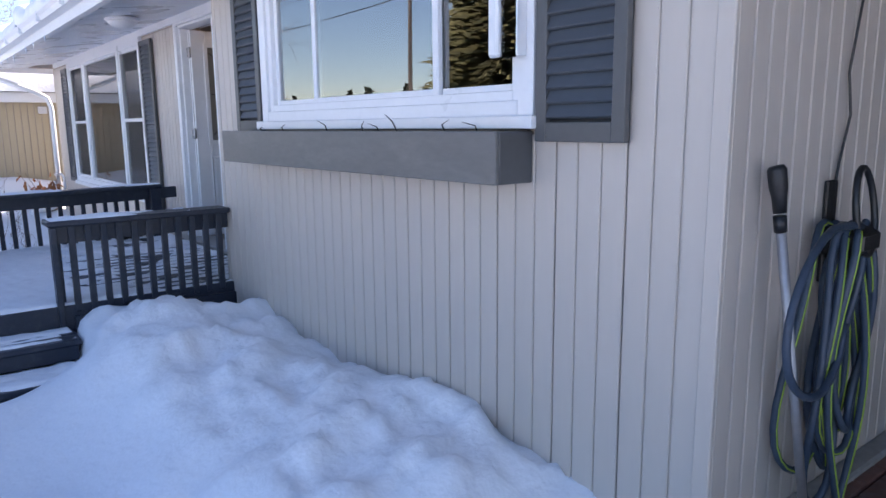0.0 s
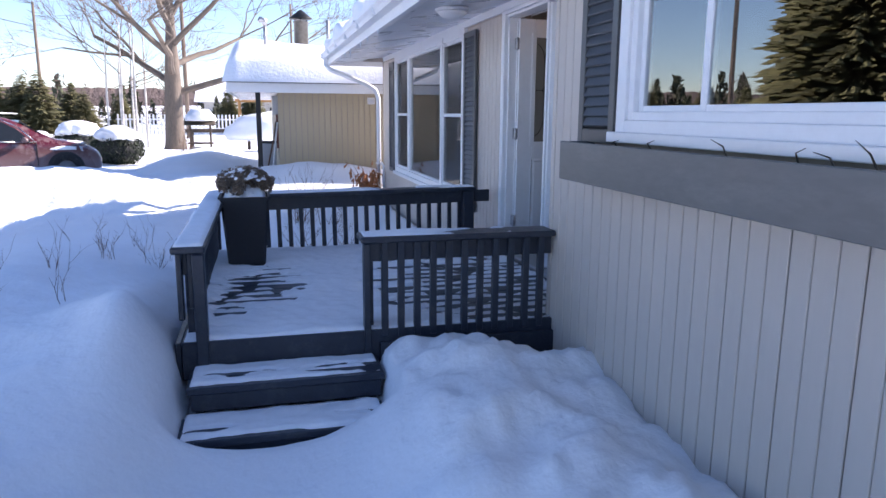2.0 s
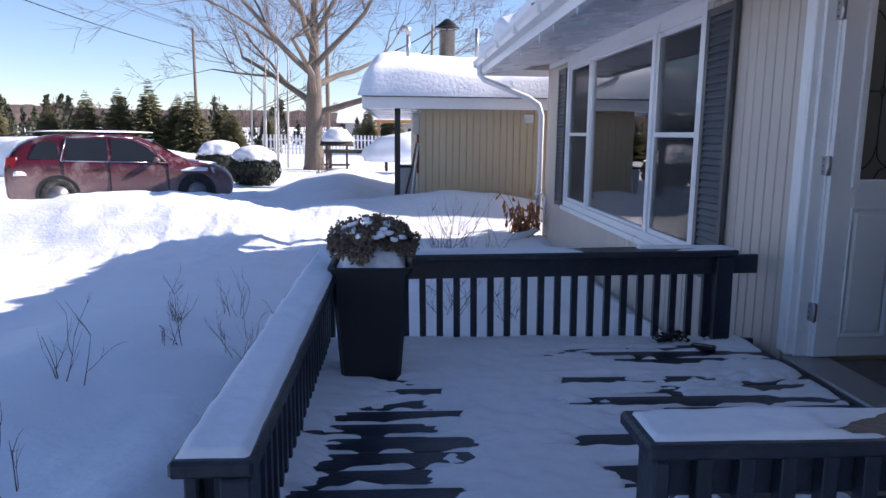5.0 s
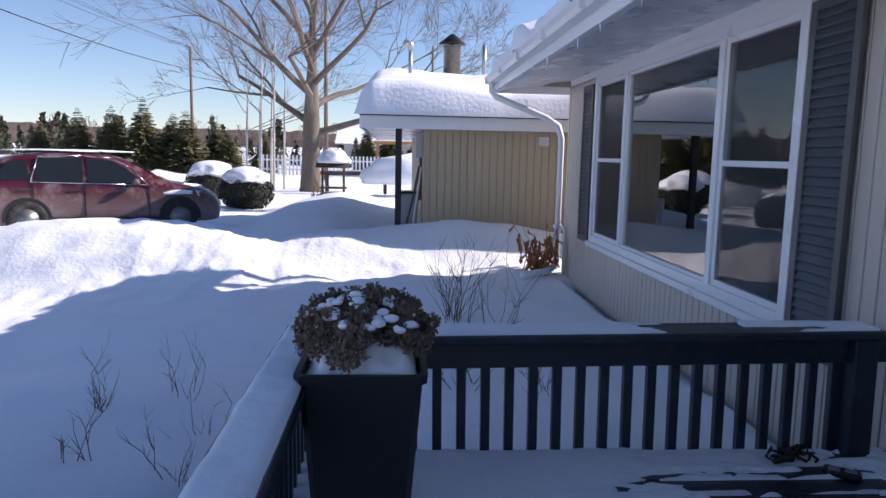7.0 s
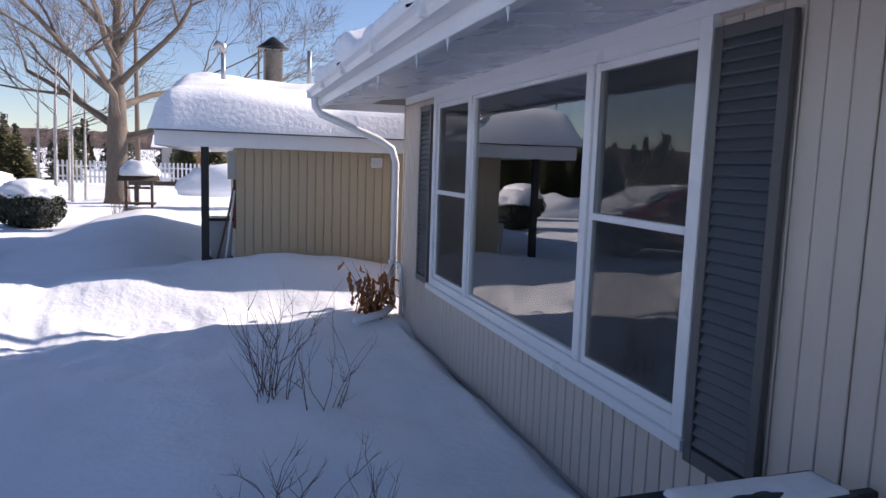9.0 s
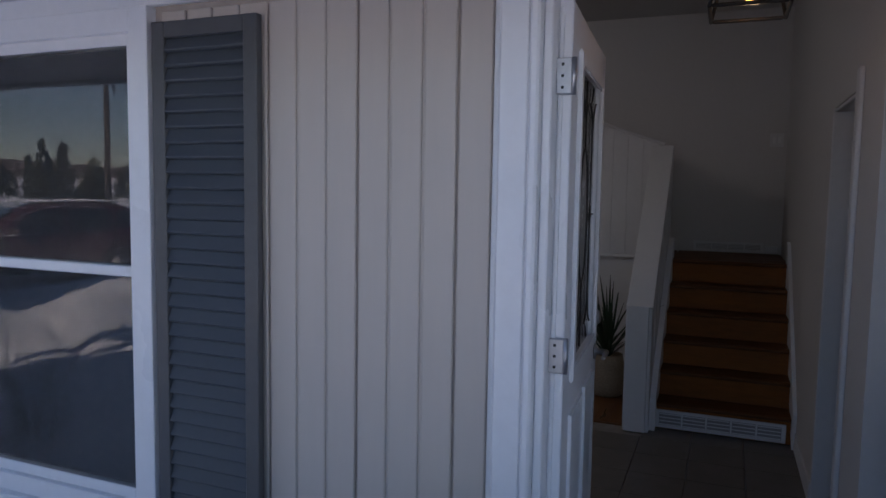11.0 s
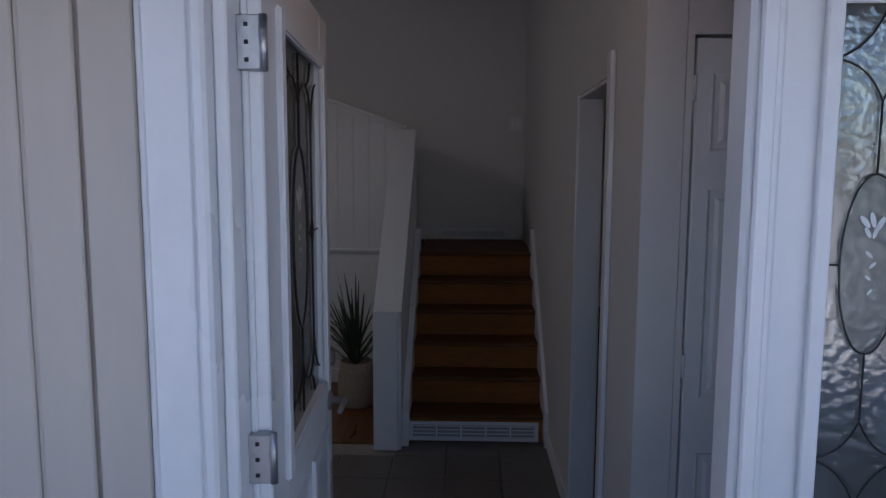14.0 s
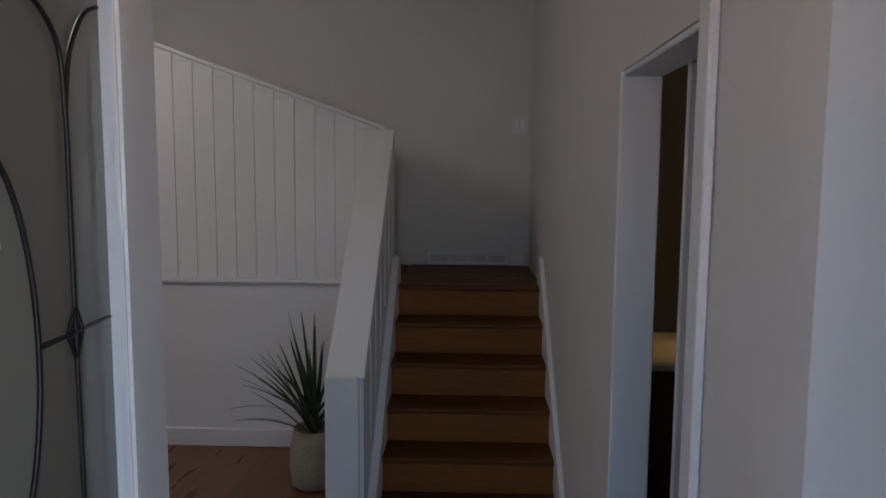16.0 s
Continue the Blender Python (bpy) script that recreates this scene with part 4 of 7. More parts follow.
far_rail = railing("porch_railing", "dark navy railing across the far end of the porch",
        [((2.19, 7.48, 0.60), (2.295, 7.58, 1.20))],
        [((-0.04, 7.46, 1.202), (2.315, 7.66, CAP))],
        [((-0.09, 7.53, 1.085), (2.19, 7.57, 1.201)), ((2.297, 7.53, 1.085), (2.47, 7.57, 1.201))],
        [(0.0 + 0.1035 * i, 7.592, 0.52, 1.201) for i in range(22)], (0, -1))
far_rail.rotation_euler = (0, radians(-0.9), 0)


# snow lying on the deck, the steps and the rails
def snow_patch(name, x0, x1, y0, y1, base, depth, bare, label, res=0.02, edge=0.03, board=0.0, first=0.0, along="x"):
    """A thin uneven sheet of snow that dips under the boards where they are swept bare, keeping to the run of the boards."""
    fine = 0.0085 if board else res
    nx, ny = max(4, int((x1 - x0) / res)), max(4, int((y1 - y0) / fine))
    verts, faces = [], []
    for j in range(ny + 1):
        for i in range(nx + 1):
            x, y = x0 + (x1 - x0) * i / nx, y0 + (y1 - y0) * j / ny
            e = min(x - x0, x1 - x, y - y0, y1 - y)
            h = depth * (0.75 + 0.5 * noise.noise((x * 3, y * 3, 11)) + 0.35 * noise.noise((x * 11, y * 11, 12)))
            s = 0.5 * noise.noise((x * 4, y * 9, 21)) + 0.35 * noise.noise((x * 14, y * 34, 22))
            keep = 0.0
            if board:
                k = (y - first) / board
                b = math.floor(k)
                s += 0.75 * noise.noise((b * 7.31, x * 1.2, 33))
                gap = min(k - b, 1 - (k - b)) * board
                keep = (1 - step(0.006, 0.016, gap)) * step(-0.25, 0.15, noise.noise((x * 5, b * 3.3, 40)))
            cut = 0.0
            for cx, cy, rx, ry, w in bare:
                d = 1 - math.hypot((x - cx) / rx, (y - cy) / ry)
                if d > -0.9:
                    cut = max(cut, w * step(-0.15, 0.22, d + 0.9 * s))
            cut *= 1 - 0.9 * keep
            h = h * (1 - cut) - 0.02 * cut
            h = h * step(0, edge, e) - 0.02 * (1 - step(0, edge * 0.5, e))
            verts.append((x, y, base + h))
    for j in range(ny):
        for i in range(nx):
            a = j * (nx + 1) + i
            faces.append((a, a + 1, a + nx + 2, a + nx + 1))
    return tagged(from_data(name, verts, faces, SNOW_LOOSE, smooth=True), label, "snow")


snow_patch("deck_snow", -0.20, 2.40, 4.90, 7.57, DZ, 0.030,
           [(0.24, 6.18, 0.27, 0.55, 1.0), (0.03, 5.65, 0.12, 0.4, 0.75), (1.86, 5.8, 0.72, 1.1, 1.0), (1.85, 7.22, 0.62, 0.20, 1.0)],
           "trodden snow on the porch deck, swept to bare boards in patches", board=0.1395, first=4.93)
snow_patch("step_snow", -0.15, 0.89, 4.575, 4.90, 0.525, 0.022, [(0.72, 4.70, 0.26, 0.08, 1.0), (0.1, 4.72, 0.22, 0.05, 0.9), (0.4, 4.585, 0.6, 0.025, 0.9)],
           "thin snow crust on the upper step", board=0.155, first=4.56)
snow_patch("step_snow", -0.175, 0.865, 4.25, 4.57, 0.375, 0.026, [(0.2, 4.26, 0.4, 0.03, 0.9), (0.75, 4.40, 0.16, 0.04, 1.0), (-0.05, 4.36, 0.12, 0.04, 1.0)],
           "thin snow crust on the lower step", board=0.155, first=4.245)
snow_patch("rail_snow", -0.225, -0.047, 4.87, 7.62, 1.222, 0.026, [], "snow lying on the garden side rail", 0.018, 0.025)
snow_patch("rail_snow", 0.82, 1.75, 4.87, 5.06, CAP, 0.016, [(1.6, 4.95, 0.3, 0.08, 1.0)], "snow lying on the short rail", 0.018, 0.025)
settled = snow_patch("rail_snow", 0.0, 1.62, 7.47, 7.65, CAP - 0.034, 0.018, [(1.5, 7.56, 0.2, 0.09, 1.0)], "snow lying on the far rail", 0.018, 0.025)
settled.rotation_euler = (0, radians(-0.9), 0)
snow_patch("rail_snow", 1.72, 2.30, 7.47, 7.65, CAP, 0.014, [(1.85, 7.53, 0.2, 0.05, 1.0)], "snow lying at the wall end of the far rail", 0.018, 0.025)

# ---------------------------------------------------------------- planter with dead hydrangea
PLASTIC = material("black_planter", (0.014, 0.016, 0.022), 0.5, vary=0.2, grain=60, bump=0.1)
DRY = material("dry_flower", (0.18, 0.135, 0.1), 0.9, vary=0.5, grain=30, patch=12, bump=0.2)
TWIG = material("bare_twig", (0.16, 0.10, 0.075), 0.9, vary=0.4, grain=40, bump=0.3)
PX, PY, PZ0, PZ1 = 0.125, 7.01, 0.675, 1.262
planter = thing("planter", (PX, PY, PZ0), "tall tapered black planter filled with snow", "planter")
bm = bmesh.new()
rows = [(0.15, PZ0), (0.192, PZ1 - 0.03), (0.205, PZ1 - 0.03), (0.208, PZ1), (0.188, PZ1), (0.18, PZ1 - 0.08)]
rings = []
for h, z in rows:
    c = 0.02
    ring = []
    for sx, sy in ((1, 1), (-1, 1), (-1, -1), (1, -1)):
        a, b = (sx * h, sy * (h - c)), (sx * (h - c), sy * h)
        for q in ((a, b) if sx * sy > 0 else (b, a)):
            ring.append(bm.verts.new((q[0], q[1], z - PZ0)))
    rings.append(ring)
for a, b in zip(rings, rings[1:]):
    for i in range(8):
        bm.faces.new((a[i], a[(i + 1) % 8], b[(i + 1) % 8], b[i]))
bm.faces.new(rings[0][::-1])
bm.faces.new(rings[-1])
from_bm("pot", bm, PLASTIC, (PX, PY, PZ0), planter)
mound_v, mound_f = [], []
for i in range(25):
    for j in range(25):
        u, v = i / 12 - 1, j / 12 - 1
        d = max(abs(u), abs(v))
        z = PZ1 - 0.035 + 0.12 * (1 - d ** 3) + 0.05 * noise.noise((u * 3, v * 3, 8))
        mound_v.append((u * 0.176, v * 0.176, z - PZ1))
for i in range(24):
    for j in range(24):
        mound_f.append((i * 25 + j, (i + 1) * 25 + j, (i + 1) * 25 + j + 1, i * 25 + j + 1))
from_data("snow_fill", mound_v, mound_f, SNOW_LOOSE, (PX, PY, PZ1), planter, smooth=True)
hydr = thing("dead_hydrangea", (PX, PY, PZ1), "withered brown hydrangea heads dusted with snow", "plant")
rng = random.Random(11)


def clump_mesh(seed, n, r, size, mat):
    """A head of many small curled petals."""
    g = random.Random(seed)
    verts, faces = [], []
    for _ in range(n):
        d = Vector((g.gauss(0, 1), g.gauss(0, 1), g.gauss(0.2, 1))).normalized() * r * g.uniform(0.55, 1)
        m = Euler((g.uniform(0, 6), g.uniform(0, 6), g.uniform(0, 6))).to_matrix()
        s = size * g.uniform(0.6, 1.3)
        k = len(verts)
        for p in ((-1, -0.6, 0.25), (0, -0.2, -0.15), (1, -0.6, 0.25), (0.9, 0.7, 0.1), (0, 0.5, -0.2), (-0.9, 0.7, 0.1)):
            verts.append(d + m @ Vector(p) * s)
        faces += [(k, k + 1, k + 4, k + 5), (k + 1, k + 2, k + 3, k + 4)]
    me = bpy.data.meshes.new("head")
    me.from_pydata([tuple(v) for v in verts], [], faces)
    me.materials.append(mat)
    return me


heads = [clump_mesh(s, 90, 0.042, 0.009, DRY) for s in range(4)]
for i in range(84):
    a, rad = rng.uniform(0, 6.28), 0.215 * math.sqrt(rng.uniform(0, 1))
    px, py = PX + rad * math.cos(a), PY + rad * math.sin(a)
    pz = PZ1 + 0.19 - 0.12 * (rad / 0.25) ** 2 + rng.uniform(-0.06, 0.03)
    st = tube("stem", [(PX + (px - PX) * 0.5, PY + (py - PY) * 0.5, PZ1 - 0.02), ((px + PX) / 2 * 0.3 + px * 0.7, (py + PY) / 2 * 0.3 + py * 0.7, PZ1 + 0.06), (px, py, pz)], 0.002, TWIG, hydr, sides=4)
    ob = new("flower_head", heads[i % 4])
    ob.rotation_euler = (0, 0, rng.uniform(0, 6))
    hang(ob, hydr, (px, py, pz))
for i in range(60):
    a, rad = rng.uniform(0, 6.28), 0.2 * math.sqrt(rng.uniform(0, 1))
    r = rng.uniform(0.010, 0.025)
    verts, faces = [], []
    bm = bmesh.new()
    bmesh.ops.create_icosphere(bm, subdivisions=2, radius=r)
    for v in bm.verts:
        v.co.z *= 0.55
        v.co *= 1 + 0.6 * noise.noise(v.co * 32 + Vector((i, 0, 0)))
    from_bm("snow_cap", bm, SNOW_LOOSE, (PX + rad * math.cos(a), PY + rad * math.sin(a), PZ1 + 0.215 - 0.13 * (rad / 0.25) ** 2), hydr, smooth=True)

BLACK = material("black_plastic", (0.012, 0.012, 0.013), 0.35, vary=0.2)
mailbox = thing("mailbox", (2.45, 5.55, 1.865), "small black metal mailbox on the siding beside the sidelight", "mailbox")
slab("box_body", (2.405, 5.49, 1.865), (2.498, 5.61, 2.005), BLACK, mailbox, c=0.004)
slab("lid", (2.396, 5.482, 2.012), (2.498, 5.618, 2.022), BLACK, mailbox, c=0.003, turn=(0, -12, 0))
# handset and its lead on the deck
SCREEN = material("grey_screen", (0.3, 0.32, 0.34), 0.2, vary=0.1)
hs = thing("handset", (2.05, 7.30, DZ), "black handheld meter lying on the deck", "handset")
slab("handset_body", (1.98, 7.27, DZ + 0.006), (2.12, 7.335, DZ + 0.036), BLACK, hs, c=0.012, turn=(0, 0, -35))
slab("display", (2.0, 7.295, DZ + 0.034), (2.045, 7.335, DZ + 0.038), SCREEN, hs, c=0.002, turn=(0, 0, -35))
slab("keypad", (2.05, 7.265, DZ + 0.034), (2.095, 7.30, DZ + 0.0375), SCREEN, hs, c=0.002, turn=(0, 0, -35))
pts = []
for i in range(70):
    a = i * 0.55
    pts.append((1.86 + 0.075 * math.cos(a) + 0.02 * math.sin(i * 1.7) + i * 0.001, 7.42 + 0.05 * math.sin(a * 1.1), DZ + 0.03 + 0.05 * abs(math.sin(i * 0.23)) * abs(math.cos(i * 0.71))))
tagged(tube("coiled_lead", pts, 0.006, BLACK, sides=5), "tangled black cable heaped on the deck", "cable")

# ---------------------------------------------------------------- shrubs


def twigs(name, at, n, height, spread, seed, label, mat=TWIG, buds=None, r=0.005):
    """A leafless shrub: forked stems from one root, joined in one mesh."""
    g = random.Random(seed)
    verts, faces = [], []

    def limb(p, d, length, rad, depth):
        pts, dd = [Vector(p)], Vector(d)
        for k in range(4):
            dd = (dd + Vector((g.gauss(0, 0.13), g.gauss(0, 0.13), g.gauss(0.03, 0.08)))).normalized()
            pts.append(pts[-1] + dd * length / 4)
        v, f = sweep(pts, [rad * (1 - 0.18 * k) for k in range(5)], 4)
        k0 = len(verts)
        verts.extend(v)
        faces.extend(tuple(i + k0 for i in q) for q in f)
        if depth:
            for _ in range(g.choice((2, 2, 3))):
                k = g.randint(1, 4)
                e = (dd + Vector((g.gauss(0, 0.5), g.gauss(0, 0.5), g.uniform(0, 0.4)))).normalized()
                limb(pts[k], e, length * g.uniform(0.35, 0.65), rad * 0.6, depth - 1)

    for i in range(n):
        a = g.uniform(0, 6.28)
        d = Vector((math.cos(a) * spread * g.uniform(0.2, 1), math.sin(a) * spread * g.uniform(0.2, 1), 1)).normalized()
        limb((g.gauss(0, 0.06) * spread * 2, g.gauss(0, 0.06) * spread * 2, -0.12), d, height * g.uniform(0.6, 1), r, 2 if buds is None else 1)
    ob = from_data("branches", verts, faces, mat, at, None)
    ob.name = name
    return tagged(ob, label, "shrub", "leafless shrubs in the snow")


def on_ground(x, y):
    return (x, y, ground_height(x, y))


twigs("bare_shrub", on_ground(0.82, 11.4), 16, 0.75, 0.45, 1, "leafless twiggy shrub standing in the snow bed", r=0.006)
twigs("bare_shrub", on_ground(1.15, 10.9), 7, 0.6, 0.5, 2, "small leafless shrub standing in the snow bed", r=0.005)
twigs("bare_shrub", on_ground(0.75, 9.5), 8, 0.48, 0.7, 3, "low leafless shrub near the porch railing", r=0.005)
twigs("bare_shrub", on_ground(1.25, 9.3), 6, 0.42, 0.7, 4, "low leafless shrub near the porch railing", r=0.004)
for i, (sx, sy, k) in enumerate(((-1.5, 5.9, 5), (-1.25, 6.6, 3), (-1.1, 7.6, 5), (-0.75, 7.55, 4), (-1.35, 8.3, 5), (-1.0, 8.7, 4), (-0.95, 5.6, 2), (-0.75, 8.2, 3))):
    twigs("bare_shrub", on_ground(sx, sy), k, 0.36, 0.45, 20 + i, "thin leafless shrub tips poking out of the snow bank", r=0.0035)

# oak shrub with clinging brown leaves
OAKLEAF = material("brown_oak_leaf", (0.34, 0.13, 0.045), 0.75, vary=0.5, grain=20, patch=9)
ox, oy = 2.16, 13.95
oz = ground_height(ox, oy)
oakshrub = thing("oak_shrub", (ox, oy, oz), "small oak shrub with clinging rust-brown leaves", "shrub")
rng = random.Random(5)
leaf_mesh = bpy.data.meshes.new("oak_leaf")
leaf_mesh.from_pydata([(0, 0, 0), (0.03, 0.018, 0.006), (0.055, 0.012, 0.004), (0.085, 0.026, 0.012), (0.13, 0, 0.0), (0.085, -0.026, 0.012), (0.055, -0.012, 0.004), (0.03, -0.018, 0.006), (0.06, 0, -0.008)], [],
                      [(0, 8, 1), (1, 8, 2), (2, 8, 3), (3, 8, 4), (4, 8, 5), (5, 8, 6), (6, 8, 7), (7, 8, 0)])
leaf_mesh.materials.append(OAKLEAF)
for i in range(13):
    a = rng.uniform(0, 6.28)
    d = Vector((math.cos(a) * 0.5 - 0.1, math.sin(a) * 0.5 - 0.1, 1)).normalized()
    ln = rng.uniform(0.45, 0.95)
    p = [Vector((ox, oy, oz - 0.05)), Vector((ox, oy, oz)) + d * ln * 0.5 + Vector((rng.gauss(0, 0.04), rng.gauss(0, 0.04), 0)), Vector((ox, oy, oz)) + d * ln]
    tube("stem", p, [0.008, 0.005, 0.002], TWIG, oakshrub, sides=5)
    for _ in range(20 if ln < 0.7 else 7):
        t = rng.uniform(0.25, 1)
        q = p[0].lerp(p[2], t) + Vector((rng.gauss(0, 0.05), rng.gauss(0, 0.05), rng.gauss(-0.03, 0.04)))
        ob = new("leaf", leaf_mesh)
        ob.rotation_euler = (rng.uniform(-1, 1), rng.uniform(0.3, 1.7), rng.uniform(0, 6.28))
        s = rng.uniform(0.7, 1.25)
        ob.scale = (s, s, s)
        hang(ob, oakshrub, q)

# ---------------------------------------------------------------- side wall: hose, pole, cable, paving
HOSE = material("blue_grey_hose", (0.035, 0.055, 0.085), 0.45, vary=0.2, grain=40)
STRIPE = material("lime_stripe", (0.28, 0.42, 0.05), 0.5, vary=0.1)
hook = thing("hose_hanger", (2.77, 0.92, 1.45), "black hanger on the side wall holding a hose", "hose hanger")
tube("hoop", [(2.71 + 0.075 * math.cos(a), 0.80 + 0.02 * math.sin(a), 1.52 + 0.15 * math.sin(a)) for a in np.linspace(0, 6.28, 22, endpoint=False)], 0.012, BLACK, hook, closed=True)
slab("saddle", (2.62, 0.77, 1.36), (2.81, 0.935, 1.47), BLACK, hook, c=0.03)
slab("bracket", (2.69, 0.92, 1.25), (2.77, 0.936, 1.62), BLACK, hook)
hose = thing("garden_hose", (2.66, 0.85, 0.5), "blue-grey garden hose with lime stripe coiled on its hanger", "garden hose")
rng = random.Random(8)
for i in range(9):
    w, ln = rng.uniform(0.09, 0.22), rng.uniform(0.65, 1.06)
    cx, dy = 2.68 + rng.uniform(-0.06, 0.08), 0.82 + 0.012 * i - 0.03
    sk = rng.uniform(-0.06, 0.06)
    pts = []
    for a in np.linspace(0, 2 * math.pi, 30, endpoint=False):
        u, v = math.sin(a), math.cos(a)
        pts.append((cx + w * u * (0.75 + 0.35 * (1 - v) / 2) + sk * (1 - v), dy + 0.015 * math.sin(a * 3 + i), 1.46 - ln * (1 - v) / 2 + 0.02 * math.sin(2 * a + i)))
    c = tube("coil", pts, 0.0135, HOSE, hose, closed=True, sides=8)
    if i % 2 == 0:
        tube("stripe", [(p[0] - 0.003, p[1] - 0.0125, p[2]) for p in pts], 0.0036, STRIPE, hose, closed=True, sides=5)
pts = [(2.69, 0.80, 1.47), (2.46, 0.80, 1.50), (2.24, 0.78, 1.38), (2.13, 0.77, 1.20), (2.15, 0.76, 1.05), (2.27, 0.76, 0.96), (2.43, 0.77, 0.93), (2.59, 0.79, 1.02), (2.63, 0.8, 1.2)]
dense = []
for i in range(len(pts) - 1):
    for t in (0, 0.33, 0.66):
        dense.append(Vector(pts[i]).lerp(Vector(pts[i + 1]), t))
for _ in range(2):
    dense = [dense[0]] + [(dense[i - 1] + dense[i] * 2 + dense[i + 1]) / 4 for i in range(1, len(dense) - 1)] + [dense[-1]]
tube("loop", dense, 0.0135, HOSE, hose, sides=8)
ALU = material("grey_aluminium", (0.42, 0.42, 0.43), 0.4, metal=0.7, vary=0.12, grain=40)
pole = thing("extension_pole", (2.42, 0.75, 0.4), "grey aluminium extension pole leaning on the side wall", "pole")
tube("shaft", [(2.46, 0.80, 0.40), (2.235, 0.86, 1.52)], 0.016, ALU, pole, sides=12)
tube("collar", [(2.240, 0.859, 1.49), (2.232, 0.862, 1.54)], [0.020, 0.021], BLACK, pole, sides=12)
tube("grip", [(2.232, 0.862, 1.55), (2.228, 0.866, 1.60), (2.222, 0.868, 1.63), (2.214, 0.872, 1.685), (2.212, 0.874, 1.695)], [0.020, 0.023, 0.028, 0.029, 0.022], BLACK, pole, sides=14)
pts = [(2.73, 0.925, 1.50), (2.77, 0.925, 1.68), (2.83, 0.925, 1.85), (2.79, 0.925, 2.0), (2.85, 0.925, 2.25), (2.88, 0.925, 2.6), (2.87, 0.925, 3.2)]
tagged(tube("wall_cable", pts, 0.005, BLACK, sides=6), "thin black cable running down the side wall", "cable")
PAVER = material("red_paver", (0.16, 0.075, 0.055), 0.8, vary=0.3, grain=25, patch=6, bump=0.3, per_piece=0.8, dirt=(0.12, 0.12, 0.12), dirt_amount=0.5)
paving = thing("paving", (3.0, 0.5, 0.40), "weathered red and grey brick pavers beside the wall", "paving", kind="structure")
for i in range(16):
    for j in range(10):
        x0 = 2.16 + i * 0.205 + (0.1 if j % 2 else 0)
        slab("paver", (x0, 0.80 - j * 0.105, 0.35), (x0 + 0.196, 0.80 - j * 0.105 + 0.096, 0.405), PAVER, paving, c=0.006)
slab("edging", (2.14, 0.85, 0.2), (5.5, 0.94, 0.43), CONCRETE, paving, c=0.01)
# ---------------------------------------------------------------- hall inside
INX = MAIN_X + 0.18
hall_floor = thing("floor", (4, 6.5, 0.5), "grey stone tiles in the entrance hall", "floor", kind="structure")
slab("subfloor", (INX - 0.16, 5.0, 0.5), (10.9, 13.4, FLOOR - 0.012), CONCRETE, hall_floor)
x0 = INX - 0.015
while x0 < 5.3:
    y0 = 5.25
    while y0 < 7.9:
        if x0 + 0.3 < 5.36 or y0 < 7.0:
            slab("tile", (x0 + 0.002, y0 + 0.002, FLOOR - 0.011), (min(x0 + 0.303, 5.40), y0 + 0.303, FLOOR), TILE, hall_floor, c=0.003)
        y0 += 0.305
    x0 += 0.305
FLOOR_OAK = material("oak_floor", (0.15, 0.06, 0.02), 0.35, vary=0.3, grain=9, patch=2, bump=0.05, stretch=(1, 7, 7), per_piece=0.5)
wood_floor = thing("wood_floor", (6, 9, 0.66), "reddish oak strip floor beside the stairs", "floor", kind="structure")
y0 = 7.0
while y0 < 9.4:
    slab("floor_strip", (5.30, y0, FLOOR - 0.011), (6.5, y0 + 0.0846, FLOOR + 0.001), FLOOR_OAK, wood_floor, c=0.0008)
    y0 += 0.085
slab("floor_board", (INX + 0.02, 7.93, FLOOR - 0.011), (5.29, 13.4, FLOOR), FLOOR_OAK, wood_floor)
slab("floor_board", (5.30, 9.45, FLOOR - 0.011), (10.8, 13.4, FLOOR), FLOOR_OAK, wood_floor)

# partitions
wall_hall_right = wall_mesh("wall_hall_right", "y", 6.172, -0.112, 3.25, 7.4, FLOOR - 0.02, 3.9, [(3.70, 4.44, FLOOR - 0.1, 2.665)], ROOM, "pale grey wall beside the stairs with a doorway")
wall_closet = wall_mesh("wall_closet", "x", 3.25, 0.10, 5.15, 6.058, FLOOR - 0.02, 3.9, [(5.408, 6.038, FLOOR - 0.1, 2.712)], ROOM, "pale grey wall with a closet opening")
wall_entry_right = wall_mesh("wall_entry_right", "y", 5.15, -0.1, INX, 3.36, FLOOR - 0.02, 3.1, [], ROOM, "pale grey side wall of the entry")
wall_landing = wall_mesh("wall_landing", "x", 7.28, 0.12, 4.9, 10.5, FLOOR - 0.02, 3.9, [], ROOM, "grey wall behind the stair landing")
wall_bath = wall_mesh("wall_bath", "y", 4.55, -0.1, 3.58, 7.4, FLOOR - 0.02, 3.9, [], ROOM, "plain wall of the side room")
wall_living = wall_mesh("wall_living", "x", 6.52, 0.1, 9.0, 13.45, FLOOR - 0.02, 3.9, [], ROOM, "plain wall of the living room")
wall_inner_front = wall_mesh("wall_inner_front", "x", INX, 0.012, 5.05, 13.45, FLOOR - 0.02, 3.05, [(5.79, 7.13, 0.5, 2.815), WIN_MAIN], ROOM, "painted inner face of the front wall")
wall_wing_inner = wall_mesh("wall_wing_inner", "y", 4.77, 0.05, 2.25, 11.0, 0.5, 3.4, [], ROOM, "plain wall between wing and hall")
ceiling = prism("ceiling", [(2.55, 3.05), (4.7, 3.84), (11.0, 3.84), (11.0, 3.9), (4.7, 3.9), (2.55, 3.11)], 1.1, 13.5, ROOM, "white painted ceiling", "ceiling", "structure")
